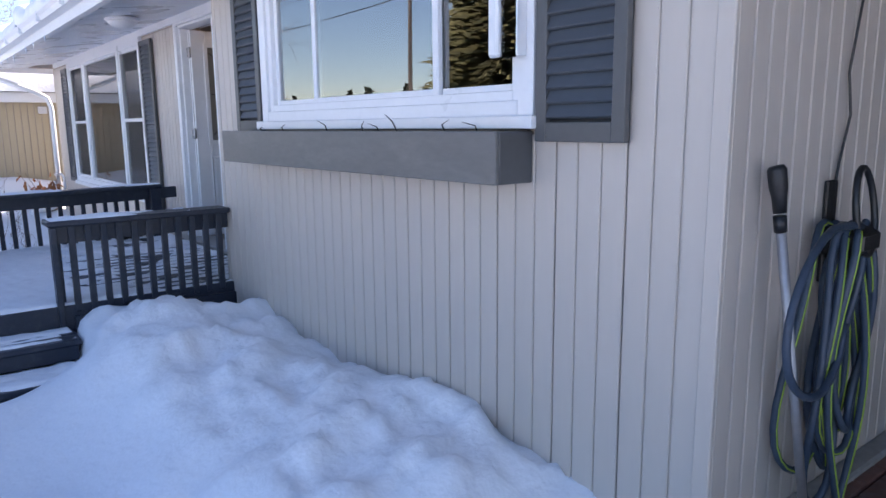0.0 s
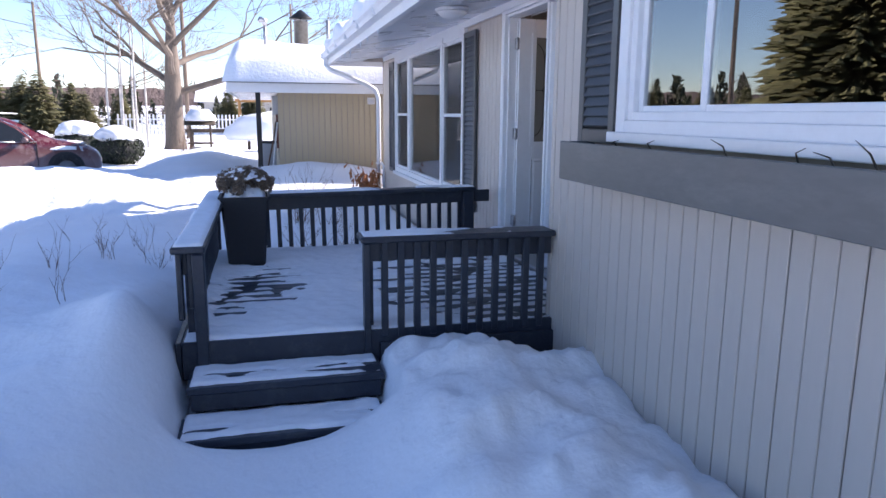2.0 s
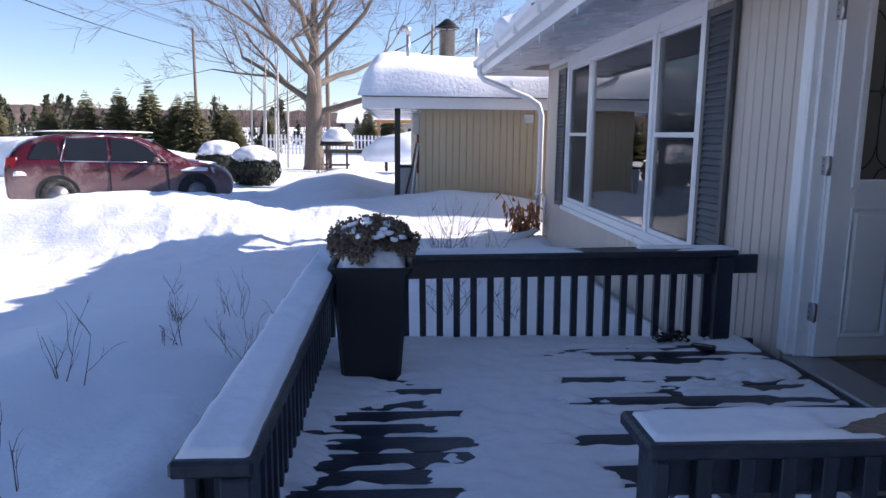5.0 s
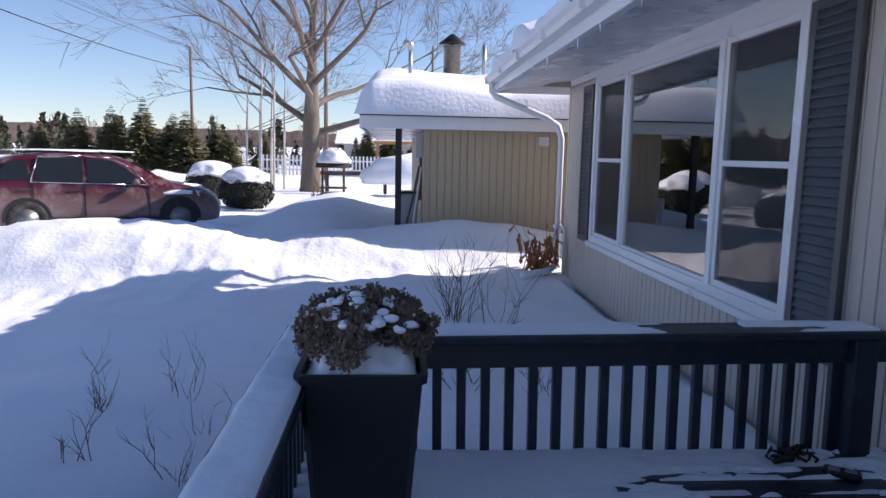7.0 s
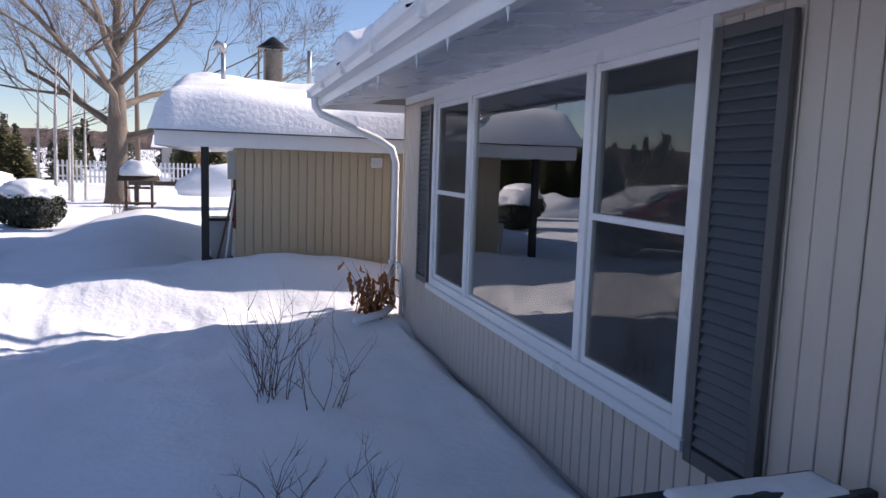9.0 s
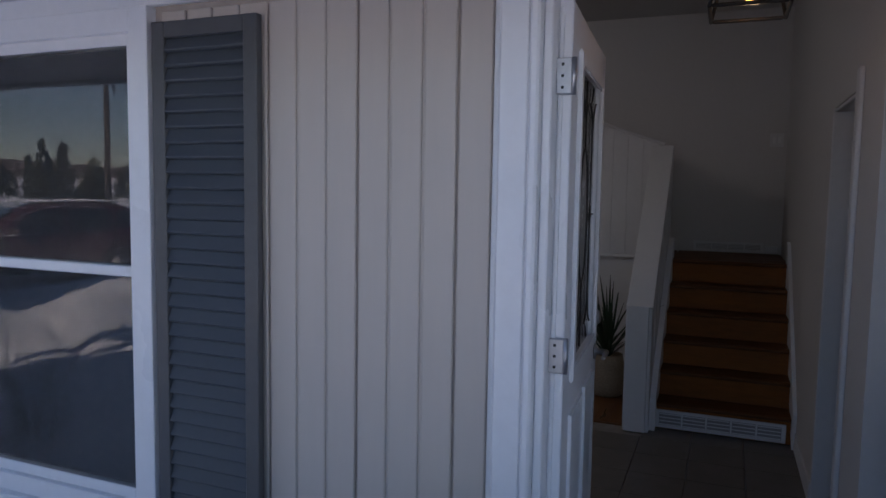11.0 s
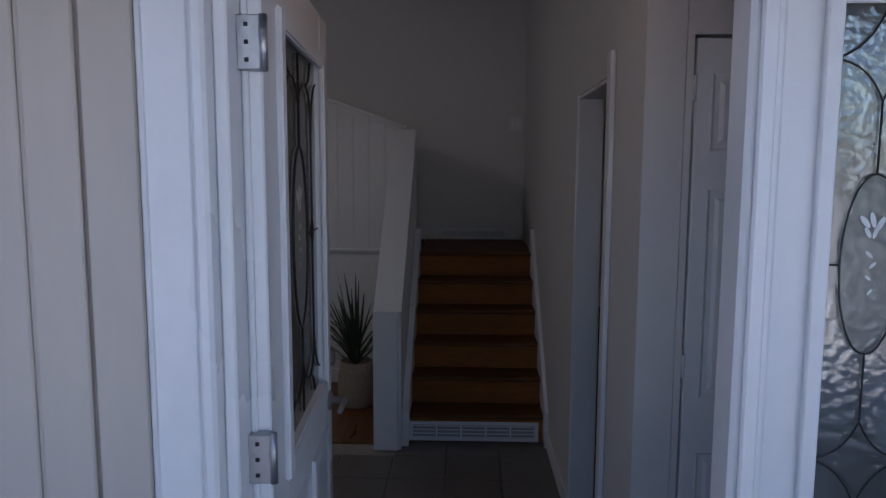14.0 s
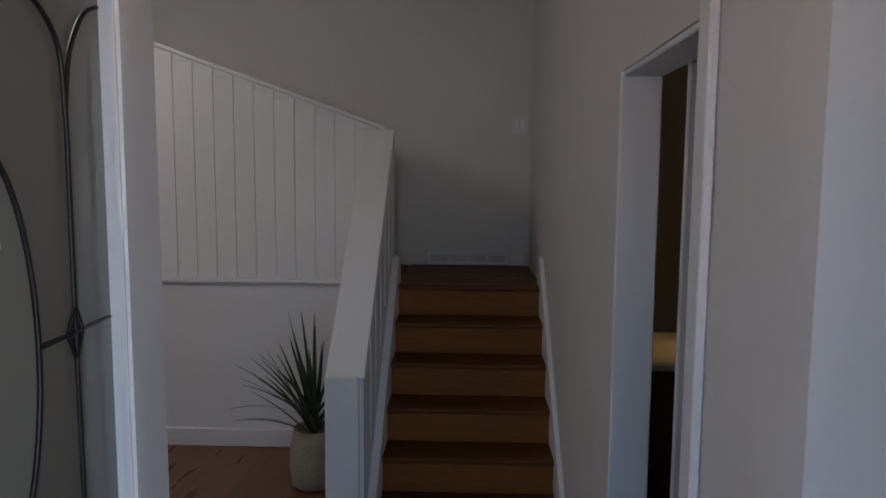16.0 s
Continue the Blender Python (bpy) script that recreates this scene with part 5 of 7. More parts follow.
wing_floor = slab("wing_floor", (2.25, 1.16, 0.5), (10.9, 4.76, 0.66), FLOOR_OAK)
tagged(wing_floor, "plain wooden floor of the wing room", "floor", kind="structure")

# stairs: five treads up to the landing
stairs = thing("staircase", (5.35, 6.6, FLOOR), "stained oak staircase rising to a landing", "stairs")
RISE, RUN, SX = 0.175, 0.198, 5.345
OAK_DARK = material("oak_tread", (0.12, 0.043, 0.012), 0.55, spec=0.3, vary=0.3, grain=9, patch=2, bump=0.06, stretch=(7, 1, 7), per_piece=0.3)
for i in range(6):
    xr = SX + i * RUN
    slab("stair_riser", (xr, 6.176, FLOOR + i * RISE), (xr + 0.02, 7.02, FLOOR + (i + 1) * RISE - 0.028), OAK, stairs, c=0.002)
    xe = xr + RUN + 0.02 if i < 5 else 7.275
    slab("tread", (xr - 0.025, 6.175, FLOOR + (i + 1) * RISE - 0.027), (xe, 7.021, FLOOR + (i + 1) * RISE), OAK_DARK, stairs, c=0.008)
slab("landing", (6.61, 7.03, FLOOR + 6 * RISE - 0.03), (7.275, 8.2, FLOOR + 6 * RISE - 0.001), OAK_DARK, stairs)
slab("carcass", (6.37, 6.18, FLOOR), (7.27, 7.01, FLOOR + 6 * RISE - 0.03), DARK, stairs)


def skirt(y0, y1):
    """Painted stringer that follows the slope of the stairs."""
    pts = [(SX - 0.09, FLOOR), (SX - 0.09, FLOOR + 0.22), (SX + 5 * RUN + 0.03, FLOOR + 6 * RISE + 0.16), (SX + 5 * RUN + 0.12, FLOOR + 6 * RISE + 0.16), (SX + 5 * RUN + 0.12, FLOOR + 5 * RISE)]
    bm = bmesh.new()
    a = [bm.verts.new((x, y0, z)) for x, z in pts]
    b = [bm.verts.new((x, y1, z)) for x, z in pts]
    n = len(pts)
    bm.faces.new(a)
    bm.faces.new(b[::-1])
    for i in range(n):
        bm.faces.new((a[i], b[i], b[(i + 1) % n], a[(i + 1) % n]))
    return from_bm("skirt_board", bm, PANEL, (0, 0, 0), None)


for y0, y1 in ((6.173, 6.196), (7.006, 7.044)):
    s = skirt(y0, y1)
    s.parent = stairs
    s.location = -ORIGIN[stairs.name]
# knee wall with its sloping cap
knee = thing("knee_wall", (5.3, 7.1, FLOOR), "white painted knee wall with a sloping cap beside the stairs", "stair wall")
KX, KZ0, KX1, KZ1 = 5.20, 1.50, 6.42, 2.60
bm = bmesh.new()
sec = [(KX, FLOOR), (KX, KZ0), (KX1, KZ1), (KX1 + 0.08, KZ1), (KX1 + 0.08, FLOOR)]
a = [bm.verts.new((x, 7.045, z)) for x, z in sec]
b = [bm.verts.new((x, 7.20, z)) for x, z in sec]
bm.faces.new(a)
bm.faces.new(b[::-1])
for i in range(len(sec)):
    bm.faces.new((a[i], b[i], b[(i + 1) % 5], a[(i + 1) % 5]))
w = from_bm("wall_body", bm, PANEL, (0, 0, 0), None)
w.parent = knee
w.location = -ORIGIN[knee.name]
ang = -math.degrees(math.atan2(KZ1 - KZ0, KX1 - KX))
ln = math.hypot(KZ1 - KZ0, KX1 - KX)
mid = Vector(((KX + KX1) / 2, 7.122, (KZ0 + KZ1) / 2 + 0.012))
slab("cap", mid - Vector((ln / 2 + 0.01, 0.084, 0.012)), mid + Vector((ln / 2 + 0.01, 0.084, 0.012)), PANEL, knee, turn=(0, ang, 0))
slab("end_post", (KX - 0.022, 7.062, FLOOR), (KX - 0.001, 7.208, KZ0 + 0.02), PANEL, knee, c=0.006)
for k in range(6):
    xk = KX + 0.2 + k * 0.19
    slab("groove_bead", (xk, 7.041, FLOOR + 0.3 + 0.9 * (xk - KX)), (xk + 0.008, 7.0452, KZ0 - 0.05 + 0.9 * (xk - KX)), PANEL, knee, c=0.001)
# guard of the upper flight, panelled
guard = thing("stair_guard", (6.5, 8.0, FLOOR), "white grooved panelling guarding the upper stair flight", "stair guard")
GY0, GY1, GZ0, GZ1 = 7.16, 9.4, 2.645, 3.44
bm = bmesh.new()
sec = [(GY0, FLOOR), (GY0, GZ0), (GY1, GZ1), (GY1, FLOOR)]
a = [bm.verts.new((6.50, y, z)) for y, z in sec]
b = [bm.verts.new((6.60, y, z)) for y, z in sec]
bm.faces.new(a)
bm.faces.new(b[::-1])
for i in range(4):
    bm.faces.new((a[i], b[i], b[(i + 1) % 4], a[(i + 1) % 4]))
w = from_bm("wall_body", bm, PANEL, (0, 0, 0), None)
w.parent = guard
w.location = -ORIGIN[guard.name]
yy = GY0
while yy < GY1 - 0.12:
    zt = GZ0 + (yy - GY0) * (GZ1 - GZ0) / (GY1 - GY0) - 0.01
    slab("panel_board", (6.488, yy + 0.0008, 1.735), (6.4995, yy + 0.1192, zt), PANEL, guard, c=0.0025)
    yy += 0.12
slab("rail_moulding", (6.475, GY0, 1.705), (6.499, GY1, 1.735), PANEL, guard, c=0.008)
slab("baseboard", (6.482, GY0, FLOOR), (6.499, GY1, FLOOR + 0.115), PANEL, guard, c=0.006)
gang = math.degrees(math.atan2(GZ1 - GZ0, GY1 - GY0))
gl_ = math.hypot(GZ1 - GZ0, GY1 - GY0)
mid = Vector((6.545, (GY0 + GY1) / 2, (GZ0 + GZ1) / 2 + 0.01))
slab("cap", mid - Vector((0.07, gl_ / 2 + 0.05, 0.012)), mid + Vector((0.07, gl_ / 2 + 0.05, 0.012)), PANEL, guard, turn=(gang, 0, 0))

# grilles, switch, baseboards


VENT_BACK = material("vent_shadow", (0.30, 0.30, 0.31), 0.7, vary=0.2, grain=60)


def grille(x, y0, y1, z0, z1, cells, label):
    g = thing("vent_grille", (x, (y0 + y1) / 2, z0), label, "vent", "air vents")
    slab("grille_plate", (x - 0.014, y0, z0), (x - 0.001, y1, z1), PANEL, g, c=0.004)
    w = (y1 - y0 - 0.04) / cells
    for i in range(cells):
        a = y0 + 0.02 + i * w
        slab("opening", (x - 0.0155, a + 0.006, z0 + 0.02), (x - 0.0135, a + w - 0.006, z1 - 0.02), VENT_BACK, g, c=0.0005)
        n = 4
        for k in range(n):
            z = z0 + 0.026 + (z1 - z0 - 0.052) * k / (n - 1)
            slab("fin", (x - 0.0185, a + 0.008, z - 0.0035), (x - 0.016, a + w - 0.008, z + 0.0035), PANEL, g, c=0.001)
    return g


grille(SX, 6.222, 7.012, FLOOR + 0.006, FLOOR + 0.128, 5, "long white floor grille set in the bottom stair riser")
grille(7.28, 6.315, 6.895, 1.735, 1.825, 4, "white air vent low on the landing wall")
sw = thing("light_switch", (7.27, 6.2, 2.7), "white double switch plate on the landing wall", "light switch")
slab("plate", (7.270, 6.20, 2.66), (7.279, 6.31, 2.775), PANEL, sw, c=0.003)
slab("toggle", (7.262, 6.222, 2.69), (7.2695, 6.245, 2.745), WHITE, sw, c=0.002)
slab("toggle", (7.262, 6.265, 2.69), (7.2695, 6.288, 2.745), WHITE, sw, c=0.002)
base = thing("baseboard", (5, 6.19, FLOOR), "white painted baseboards of the hall", "baseboard", kind="structure")
slab("base_strip", (4.45, 6.173, FLOOR), (5.25, 6.184, FLOOR + 0.11), PANEL, base)
slab("base_strip", (3.237, 6.045, FLOOR), (3.249, 6.17, FLOOR + 0.11), PANEL, base)
slab("base_strip", (7.266, 6.205, 1.731), (7.279, 6.31, 1.80), PANEL, base)

# doorway to the side room
dway = thing("door_2", (4.07, 6.15, FLOOR), "white cased doorway to the side room", "door frame", kind="structure")
slab("casing", (3.635, 6.173, FLOOR), (3.70, 6.192, 2.735), PANEL, dway)
slab("jamb", (3.70, 6.055, FLOOR), (3.715, 6.170, 2.665), PANEL, dway)
slab("jamb", (4.425, 6.055, FLOOR), (4.44, 6.176, 2.665), PANEL, dway)
slab("jamb", (3.715, 6.055, 2.648), (4.425, 6.170, 2.664), PANEL, dway)
vanity = thing("vanity", (5.6, 5.2, FLOOR), "dark wooden cabinet with a pale worktop", "cabinet")
VAN = material("dark_walnut", (0.035, 0.018, 0.012), 0.5, vary=0.3, stretch=(1, 5, 5))
slab("cabinet_body", (5.30, 4.6, FLOOR), (5.85, 5.95, 1.535), VAN, vanity)
slab("worktop", (5.27, 4.58, 1.537), (5.88, 5.97, 1.575), ROOM, vanity, c=0.01)
lampd = bpy.data.lights.new("side_room_bulb", "POINT")
lampd.energy, lampd.color, lampd.shadow_soft_size = 0.16, (1.0, 0.62, 0.25), 0.05
new("side_room_bulb", lampd).location = (5.5, 5.55, 1.86)
sl = thing("wall_lamp", (5.3, 5.3, 2.2), "small wall lamp with a warm bulb in the side room", "wall lamp")
slab("lamp_plate", (5.46, 5.51, 1.95), (5.54, 5.59, 1.98), METAL, sl)
slab("lamp_stem", (5.49, 5.54, 1.98), (5.51, 5.56, 3.84), METAL, sl)

# bifold closet door
bif = thing("closet_door", (3.27, 5.72, FLOOR), "white six-panel bifold closet door", "closet door")
for y0, y1 in ((5.413, 5.720), (5.724, 6.031)):
    bm = bmesh.new()
    add_box(bm, (-0.016, y0 - 5.72, 0.01), (0.016, y1 - 5.72, 2.702 - FLOOR))
    bmesh.ops.bevel(bm, geom=bm.edges[:], offset=0.003, segments=1, affect="EDGES")
    leafp = from_bm("door_leaf", bm, PANEL, (3.262, 5.72, FLOOR), bif)
    for z0, z1 in ((0.10, 0.82), (0.99, 1.60), (1.71, 1.925)):
        bm = bmesh.new()
        add_box(bm, (-0.005, -(y1 - y0) / 2 + 0.045, 0), (0.004, (y1 - y0) / 2 - 0.045, z1 - z0))
        f = [q for q in bm.faces if q.normal.x < -0.9]
        bmesh.ops.inset_region(bm, faces=f, thickness=0.02, depth=-0.011)
        bmesh.ops.inset_region(bm, faces=f, thickness=0.028, depth=0.010)
        from_bm("raised_panel", bm, PANEL, (3.244, (y0 + y1) / 2, FLOOR + z0), leafp)
    for z0 in (0.25, 1.05, 1.85):
        tube("hinge", [(3.243, y1 + 0.004, FLOOR + z0), (3.243, y1 + 0.004, FLOOR + z0 + 0.07)], 0.005, PANEL, leafp, sides=8)
lathe("knob", [(0.010, 0), (0.010, 0.012), (0.019, 0.024), (0.016, 0.036), (0.004, 0.04)], PANEL, (3.246, 5.79, 1.53), bif).rotation_euler = (0, -math.pi / 2, 0)
slab("closet_back", (4.2, 5.05, FLOOR), (4.22, 6.05, 2.9), ROOM, bif)

# pendant lantern
lant = thing("pendant_lantern", (2.95, 6.6, 2.80), "black metal cage lantern with a glowing filament bulb", "pendant lamp")
LX, LY, LZ = 2.98, 6.60, 2.805
for s in (1, -1):
    slab("cage_bar", (LX - 0.117, LY + s * 0.112 - 0.006, LZ), (LX + 0.117, LY + s * 0.112 + 0.006, LZ + 0.012), IRON, lant)
    slab("cage_bar", (LX + s * 0.112 - 0.006, LY - 0.106, LZ), (LX + s * 0.112 + 0.006, LY + 0.106, LZ + 0.012), IRON, lant)
    for q in (1, -1):
        tube("cage_strut", [(LX + s * 0.112, LY + q * 0.112, LZ + 0.006), (LX + s * 0.055, LY + q * 0.055, LZ + 0.26)], 0.006, IRON, lant, sides=6)
slab("cage_top", (LX - 0.062, LY - 0.062, LZ + 0.255), (LX + 0.062, LY + 0.062, LZ + 0.268), IRON, lant)
tube("rod", [(LX, LY, LZ + 0.26), (LX, LY, 3.25)], 0.006, IRON, lant)
lathe("socket", [(0.018, 0.17), (0.018, 0.25)], IRON, (LX, LY, LZ), lant, sides=12)
BULB = glow("filament_glow", (1.0, 0.42, 0.07), 3.2)
lathe("bulb", [(0.004, 0.035), (0.013, 0.045), (0.016, 0.08), (0.016, 0.13), (0.012, 0.168)], BULB, (LX, LY, LZ), lant, sides=14)
bl = bpy.data.lights.new("lantern_bulb", "POINT")
bl.energy, bl.color, bl.shadow_soft_size = 0.15, (1.0, 0.72, 0.42), 0.03
new("lantern_bulb", bl).location = (LX, LY, LZ - 0.03)

# unseen flush lamp added over the living room to brighten the hall
cl = thing("fill_lamp", (4.9, 9.2, 3.8), "unseen round fill lamp added in the living room to brighten the hall", "ceiling lamp")
lathe("lamp_rim", [(0.19, 0), (0.19, -0.04), (0.17, -0.045)], WHITE, (4.9, 9.2, 3.838), cl)
lathe("diffuser", [(0.168, -0.04), (0.15, -0.07), (0.09, -0.095), (0.01, -0.10)], glow("fill_glow", (1.0, 0.92, 0.82), 6.0), (4.9, 9.2, 3.838), cl)
ll = bpy.data.lights.new("living_fill", "POINT")
ll.energy, ll.color, ll.shadow_soft_size = 4.6, (0.86, 0.93, 1.0), 0.16
new("living_fill", ll).location = (4.9, 9.2, 3.55)

# potted plant on a woven basket
BASKET = material("woven_basket", (0.36, 0.30, 0.22), 0.85, vary=0.3, grain=50, bump=0.6, bump_scale=90, stretch=(1, 1, 2))
LEAF = material("dracaena_leaf", (0.025, 0.055, 0.03), 0.4, vary=0.4, grain=20)
plant = thing("potted_plant", (5.95, 7.45, FLOOR), "spiky green dracaena in a woven basket pot", "plant")
lathe("basket", [(0.10, 0), (0.125, 0.02), (0.135, 0.12), (0.13, 0.22), (0.112, 0.30), (0.112, 0.32), (0.10, 0.32), (0.095, 0.27)], BASKET, (5.98, 7.43, FLOOR + 0.002), plant, sides=28)
lathe("soil", [(0.096, 0.25), (0.096, 0.27)], SOIL, (5.98, 7.43, FLOOR), plant)
rng = random.Random(21)
for i in range(60):
    a = rng.uniform(0, 6.28)
    out, ln = rng.uniform(0.15, 1.2), rng.uniform(0.32, 0.58)
    verts, faces = [], []
    base_p = Vector((0.02 * math.cos(a), 0.02 * math.sin(a), 0))
    d = Vector((math.cos(a) * out, math.sin(a) * out, 1.0)).normalized()
    side_v = Vector((-math.sin(a), math.cos(a), 0))
    p = base_p.copy()
    for k in range(6):
        wd = 0.011 * (1 - (k / 5.2) ** 2) + 0.0006
        verts += [p - side_v * wd, p + Vector((0, 0, -0.002)), p + side_v * wd]
        d = (d + Vector((0, 0, -0.10 * out))).normalized()
        p = p + d * ln / 5
    for k in range(5):
        for q in (0, 1):
            s = k * 3 + q
            faces.append((s, s + 1, s + 4, s + 3))
    from_data("leaf", verts, faces, LEAF, (5.98, 7.43, FLOOR + 0.27 + rng.uniform(0, 0.16)), plant, smooth=True)
tube("stem", [(5.98, 7.43, FLOOR + 0.26), (5.98, 7.43, FLOOR + 0.46)], 0.014, TWIG, plant)

# room behind the windows
CURT = material("dark_curtain", (0.10, 0.105, 0.11), 0.9, vary=0.2, grain=30, stretch=(1, 8, 0.3))


def curtain(x, y0, y1, z0, z1, label):
    verts, faces = [], []
    n = int((y1 - y0) / 0.02)
    for i in range(n + 1):
        y = y0 + (y1 - y0) * i / n
        dx = 0.03 * math.sin(y * 55) + 0.01 * math.sin(y * 23)
        verts += [(x + dx, y, z0), (x + dx, y, z1), (x + dx + 0.004, y, z0), (x + dx + 0.004, y, z1)]
    for i in range(n):
        a = i * 4
        faces += [(a, a + 1, a + 5, a + 4), (a + 2, a + 6, a + 7, a + 3)]
    return tagged(from_data("curtain", verts, faces, CURT, smooth=True), label, "curtain")


curtain(INX + 0.10, 8.66, 8.95, 0.8, 2.78, "dark curtain drawn aside behind the picture window")
curtain(INX + 0.10, 12.2, 12.55, 0.8, 2.78, "dark curtain drawn aside behind the picture window")
curtain(WING_X + 0.32, 3.55, 4.05, 1.2, 2.78, "grey curtain drawn aside behind the wing window")
curtain(WING_X + 0.32, 2.05, 2.40, 1.2, 2.78, "grey curtain drawn aside behind the wing window")
# ---------------------------------------------------------------- garage
GX0, GY, GZT = 0.64, 15.68, 2.35
garage = thing("garage", (3.5, 19, 0.2), "tan sided garage with snow on its roof", "garage")
wall_g = wall_mesh("garage_wall", "y", GY, 0.15, GX0, 9.0, 0.2, GZT, [], SIDING_BACK, "tan vertical siding")
wall_g2 = wall_mesh("garage_front_wall", "x", GX0, 0.15, GY + 0.15, 24.5, 0.2, GZT, [], SIDING_TAN, "garage front under the porch roof")
for w in (wall_g, wall_g2):
    w.parent = garage
    w.location = -ORIGIN[garage.name]
    w["kind"] = ""
    w["category"] = ""
    ORIGIN[w.name] = Vector((0, 0, 0))
boards(wall_g, "y", GY, -1, GX0 - 0.01, 3.6, 0.3, GZT, [], SIDING_TAN, pitch=0.117, gap=0.012, valleys=False)
GE = 15.12
slab("fascia_board", (-0.32, GE, 2.32), (9.2, GE + 0.03, 2.53), WHITE, garage)
slab("fascia_board", (-0.33, GE + 0.031, 2.32), (-0.30, 25.2, 2.53), WHITE, garage)
slab("soffit_panel", (-0.29, GE + 0.031, 2.34), (9.0, GY + 0.02, 2.352), SOFFIT, garage)
slab("soffit_panel", (-0.29, GY + 0.022, 2.34), (GX0 - 0.002, 25.0, 2.352), SOFFIT, garage)


def garage_roof(y):
    t = 1 - abs(y - 20.1) / 5.0
    return 2.53 + 0.80 * max(0, t)


bm = bmesh.new()
sec = [(GE, 2.531), (20.1, garage_roof(20.1)), (25.2, 2.531), (25.2, 2.50), (GE, 2.50)]
a = [bm.verts.new((-0.32, y, z)) for y, z in sec]
b = [bm.verts.new((9.2, y, z)) for y, z in sec]
bm.faces.new(a)
bm.faces.new(b[::-1])
for i in range(5):
    bm.faces.new((a[i], b[i], b[(i + 1) % 5], a[(i + 1) % 5]))
w = from_bm("roof", bm, ROOFING, (0, 0, 0), None)
w.parent = garage
w.location = -ORIGIN[garage.name]
# thick pillow of snow on the garage
verts, faces = [], []
nx, ny = 110, 90
for j in range(ny + 1):
    for i in range(nx + 1):
        u, v = i / nx, j / ny
        x = -0.40 + 8 * u
        y = GE - 0.10 + 10.3 * v
        e = min((x + 0.40) / 0.32, 1), min((y - GE + 0.10) / 0.36, 1), min((GE + 10.2 - y) / 0.5, 1)
        k = math.sqrt(max(0, 1 - (1 - max(0, e[0])) ** 2)) * math.sqrt(max(0, 1 - (1 - max(0, e[1])) ** 2)) * math.sqrt(max(0, 1 - (1 - max(0, e[2])) ** 2))
        th = 0.36 + 0.10 * noise.noise((x * 0.7, y * 0.7, 3)) + 0.04 * noise.noise((x * 2.5, y * 2.5, 5)) + 0.10 * math.exp(-((x - 0.3) / 0.9) ** 2)
        verts.append((x, y, garage_roof(min(max(y, GE), 25.1)) - 0.02 + k * th))
for j in range(ny):
    for i in range(nx):
        a = j * (nx + 1) + i
        faces.append((a, a + 1, a + nx + 2, a + nx + 1))
tagged(from_data("garage_roof_snow", verts, faces, SNOW, smooth=True), "deep rounded snow lying on the garage roof", "snow")
post = slab("porch_post", (0.20, 15.22, 0.3), (0.295, 15.31, 2.338), IRON)
tagged(post, "dark square post holding up the garage porch roof", "post")
vent = thing("wall_vent", (2.5, GY, 2.15), "small white vent hood on the garage wall", "vent")
slab("hood", (2.44, GY - 0.06, 2.12), (2.60, GY - 0.013, 2.26), WHITE, vent, c=0.012)
slab("flap", (2.455, GY - 0.066, 2.13), (2.585, GY - 0.0605, 2.225), SOFFIT, vent)
# chimney
CHIM = material("galvanised_flue", (0.20, 0.19, 0.17), 0.45, metal=0.6, vary=0.3, grain=12, dirt=(0.08, 0.06, 0.04), dirt_amount=0.6)
chim = thing("chimney", (1.4, 20.6, 3.6), "round metal chimney with a conical rain cap", "chimney")
lathe("flue", [(0.19, 0), (0.19, 0.78), (0.205, 0.78), (0.205, 0.82), (0.17, 0.83)], CHIM, (1.42, 20.6, 3.5), chim)
lathe("cap", [(0.31, 0.88), (0.30, 0.90), (0.05, 1.10), (0.01, 1.11)], IRON, (1.42, 20.6, 3.5), chim)
for a in (0.4, 2.5, 4.6):
    slab("cap_strut", (1.42 + 0.18 * math.cos(a) - 0.012, 20.6 + 0.18 * math.sin(a) - 0.012, 4.28), (1.42 + 0.18 * math.cos(a) + 0.012, 20.6 + 0.18 * math.sin(a) + 0.012, 4.40), IRON, chim)
mast = thing("roof_mast", (0.55, 19.2, 3.4), "grey conduit mast with a hooded service head on the garage roof", "mast")
tube("conduit", [(0.47, 19.0, 3.3), (0.47, 19.0, 4.02)], 0.04, ALU, mast)
tube("weather_head", [(0.47, 19.0, 4.0), (0.46, 18.99, 4.12), (0.38, 18.97, 4.14), (0.34, 18.95, 4.08)], [0.06, 0.075, 0.07, 0.05], ALU, mast)
tagged(tube("vent_pipe", [(2.1, 20.3, 3.6), (2.1, 20.3, 4.35)], 0.045, ALU), "thin grey vent pipe on the garage roof", "pipe")
tagged(tube("vent_pipe", [(3.1, 20.3, 3.6), (3.1, 20.3, 4.2)], 0.05, IRON), "short dark vent pipe on the garage roof", "pipe")
# things under the garage porch
RED = material("faded_red", (0.2, 0.06, 0.04), 0.6)
bin_ = thing("grey_bin", (0.45, 16.6, 0.6), "grey plastic bin under the garage porch", "bin")
bm = bmesh.new()
vs = add_box(bm, (-0.17, -0.2, 0), (0.17, 0.2, 0.55))
for v in vs:
    if v.co.z < 0.1:
        v.co.x *= 0.8
        v.co.y *= 0.8
bmesh.ops.bevel(bm, geom=bm.edges[:], offset=0.02, segments=2, affect="EDGES")
from_bm("tub", bm, ALU, (0.43, 16.5, 0.75), bin_)
slab("lid", (0.24, 16.28, 1.30), (0.62, 16.72, 1.34), BLACK, bin_, c=0.015)
slab("stand", (0.25, 16.3, 0.4), (0.6, 16.7, 0.75), DARK, bin_)
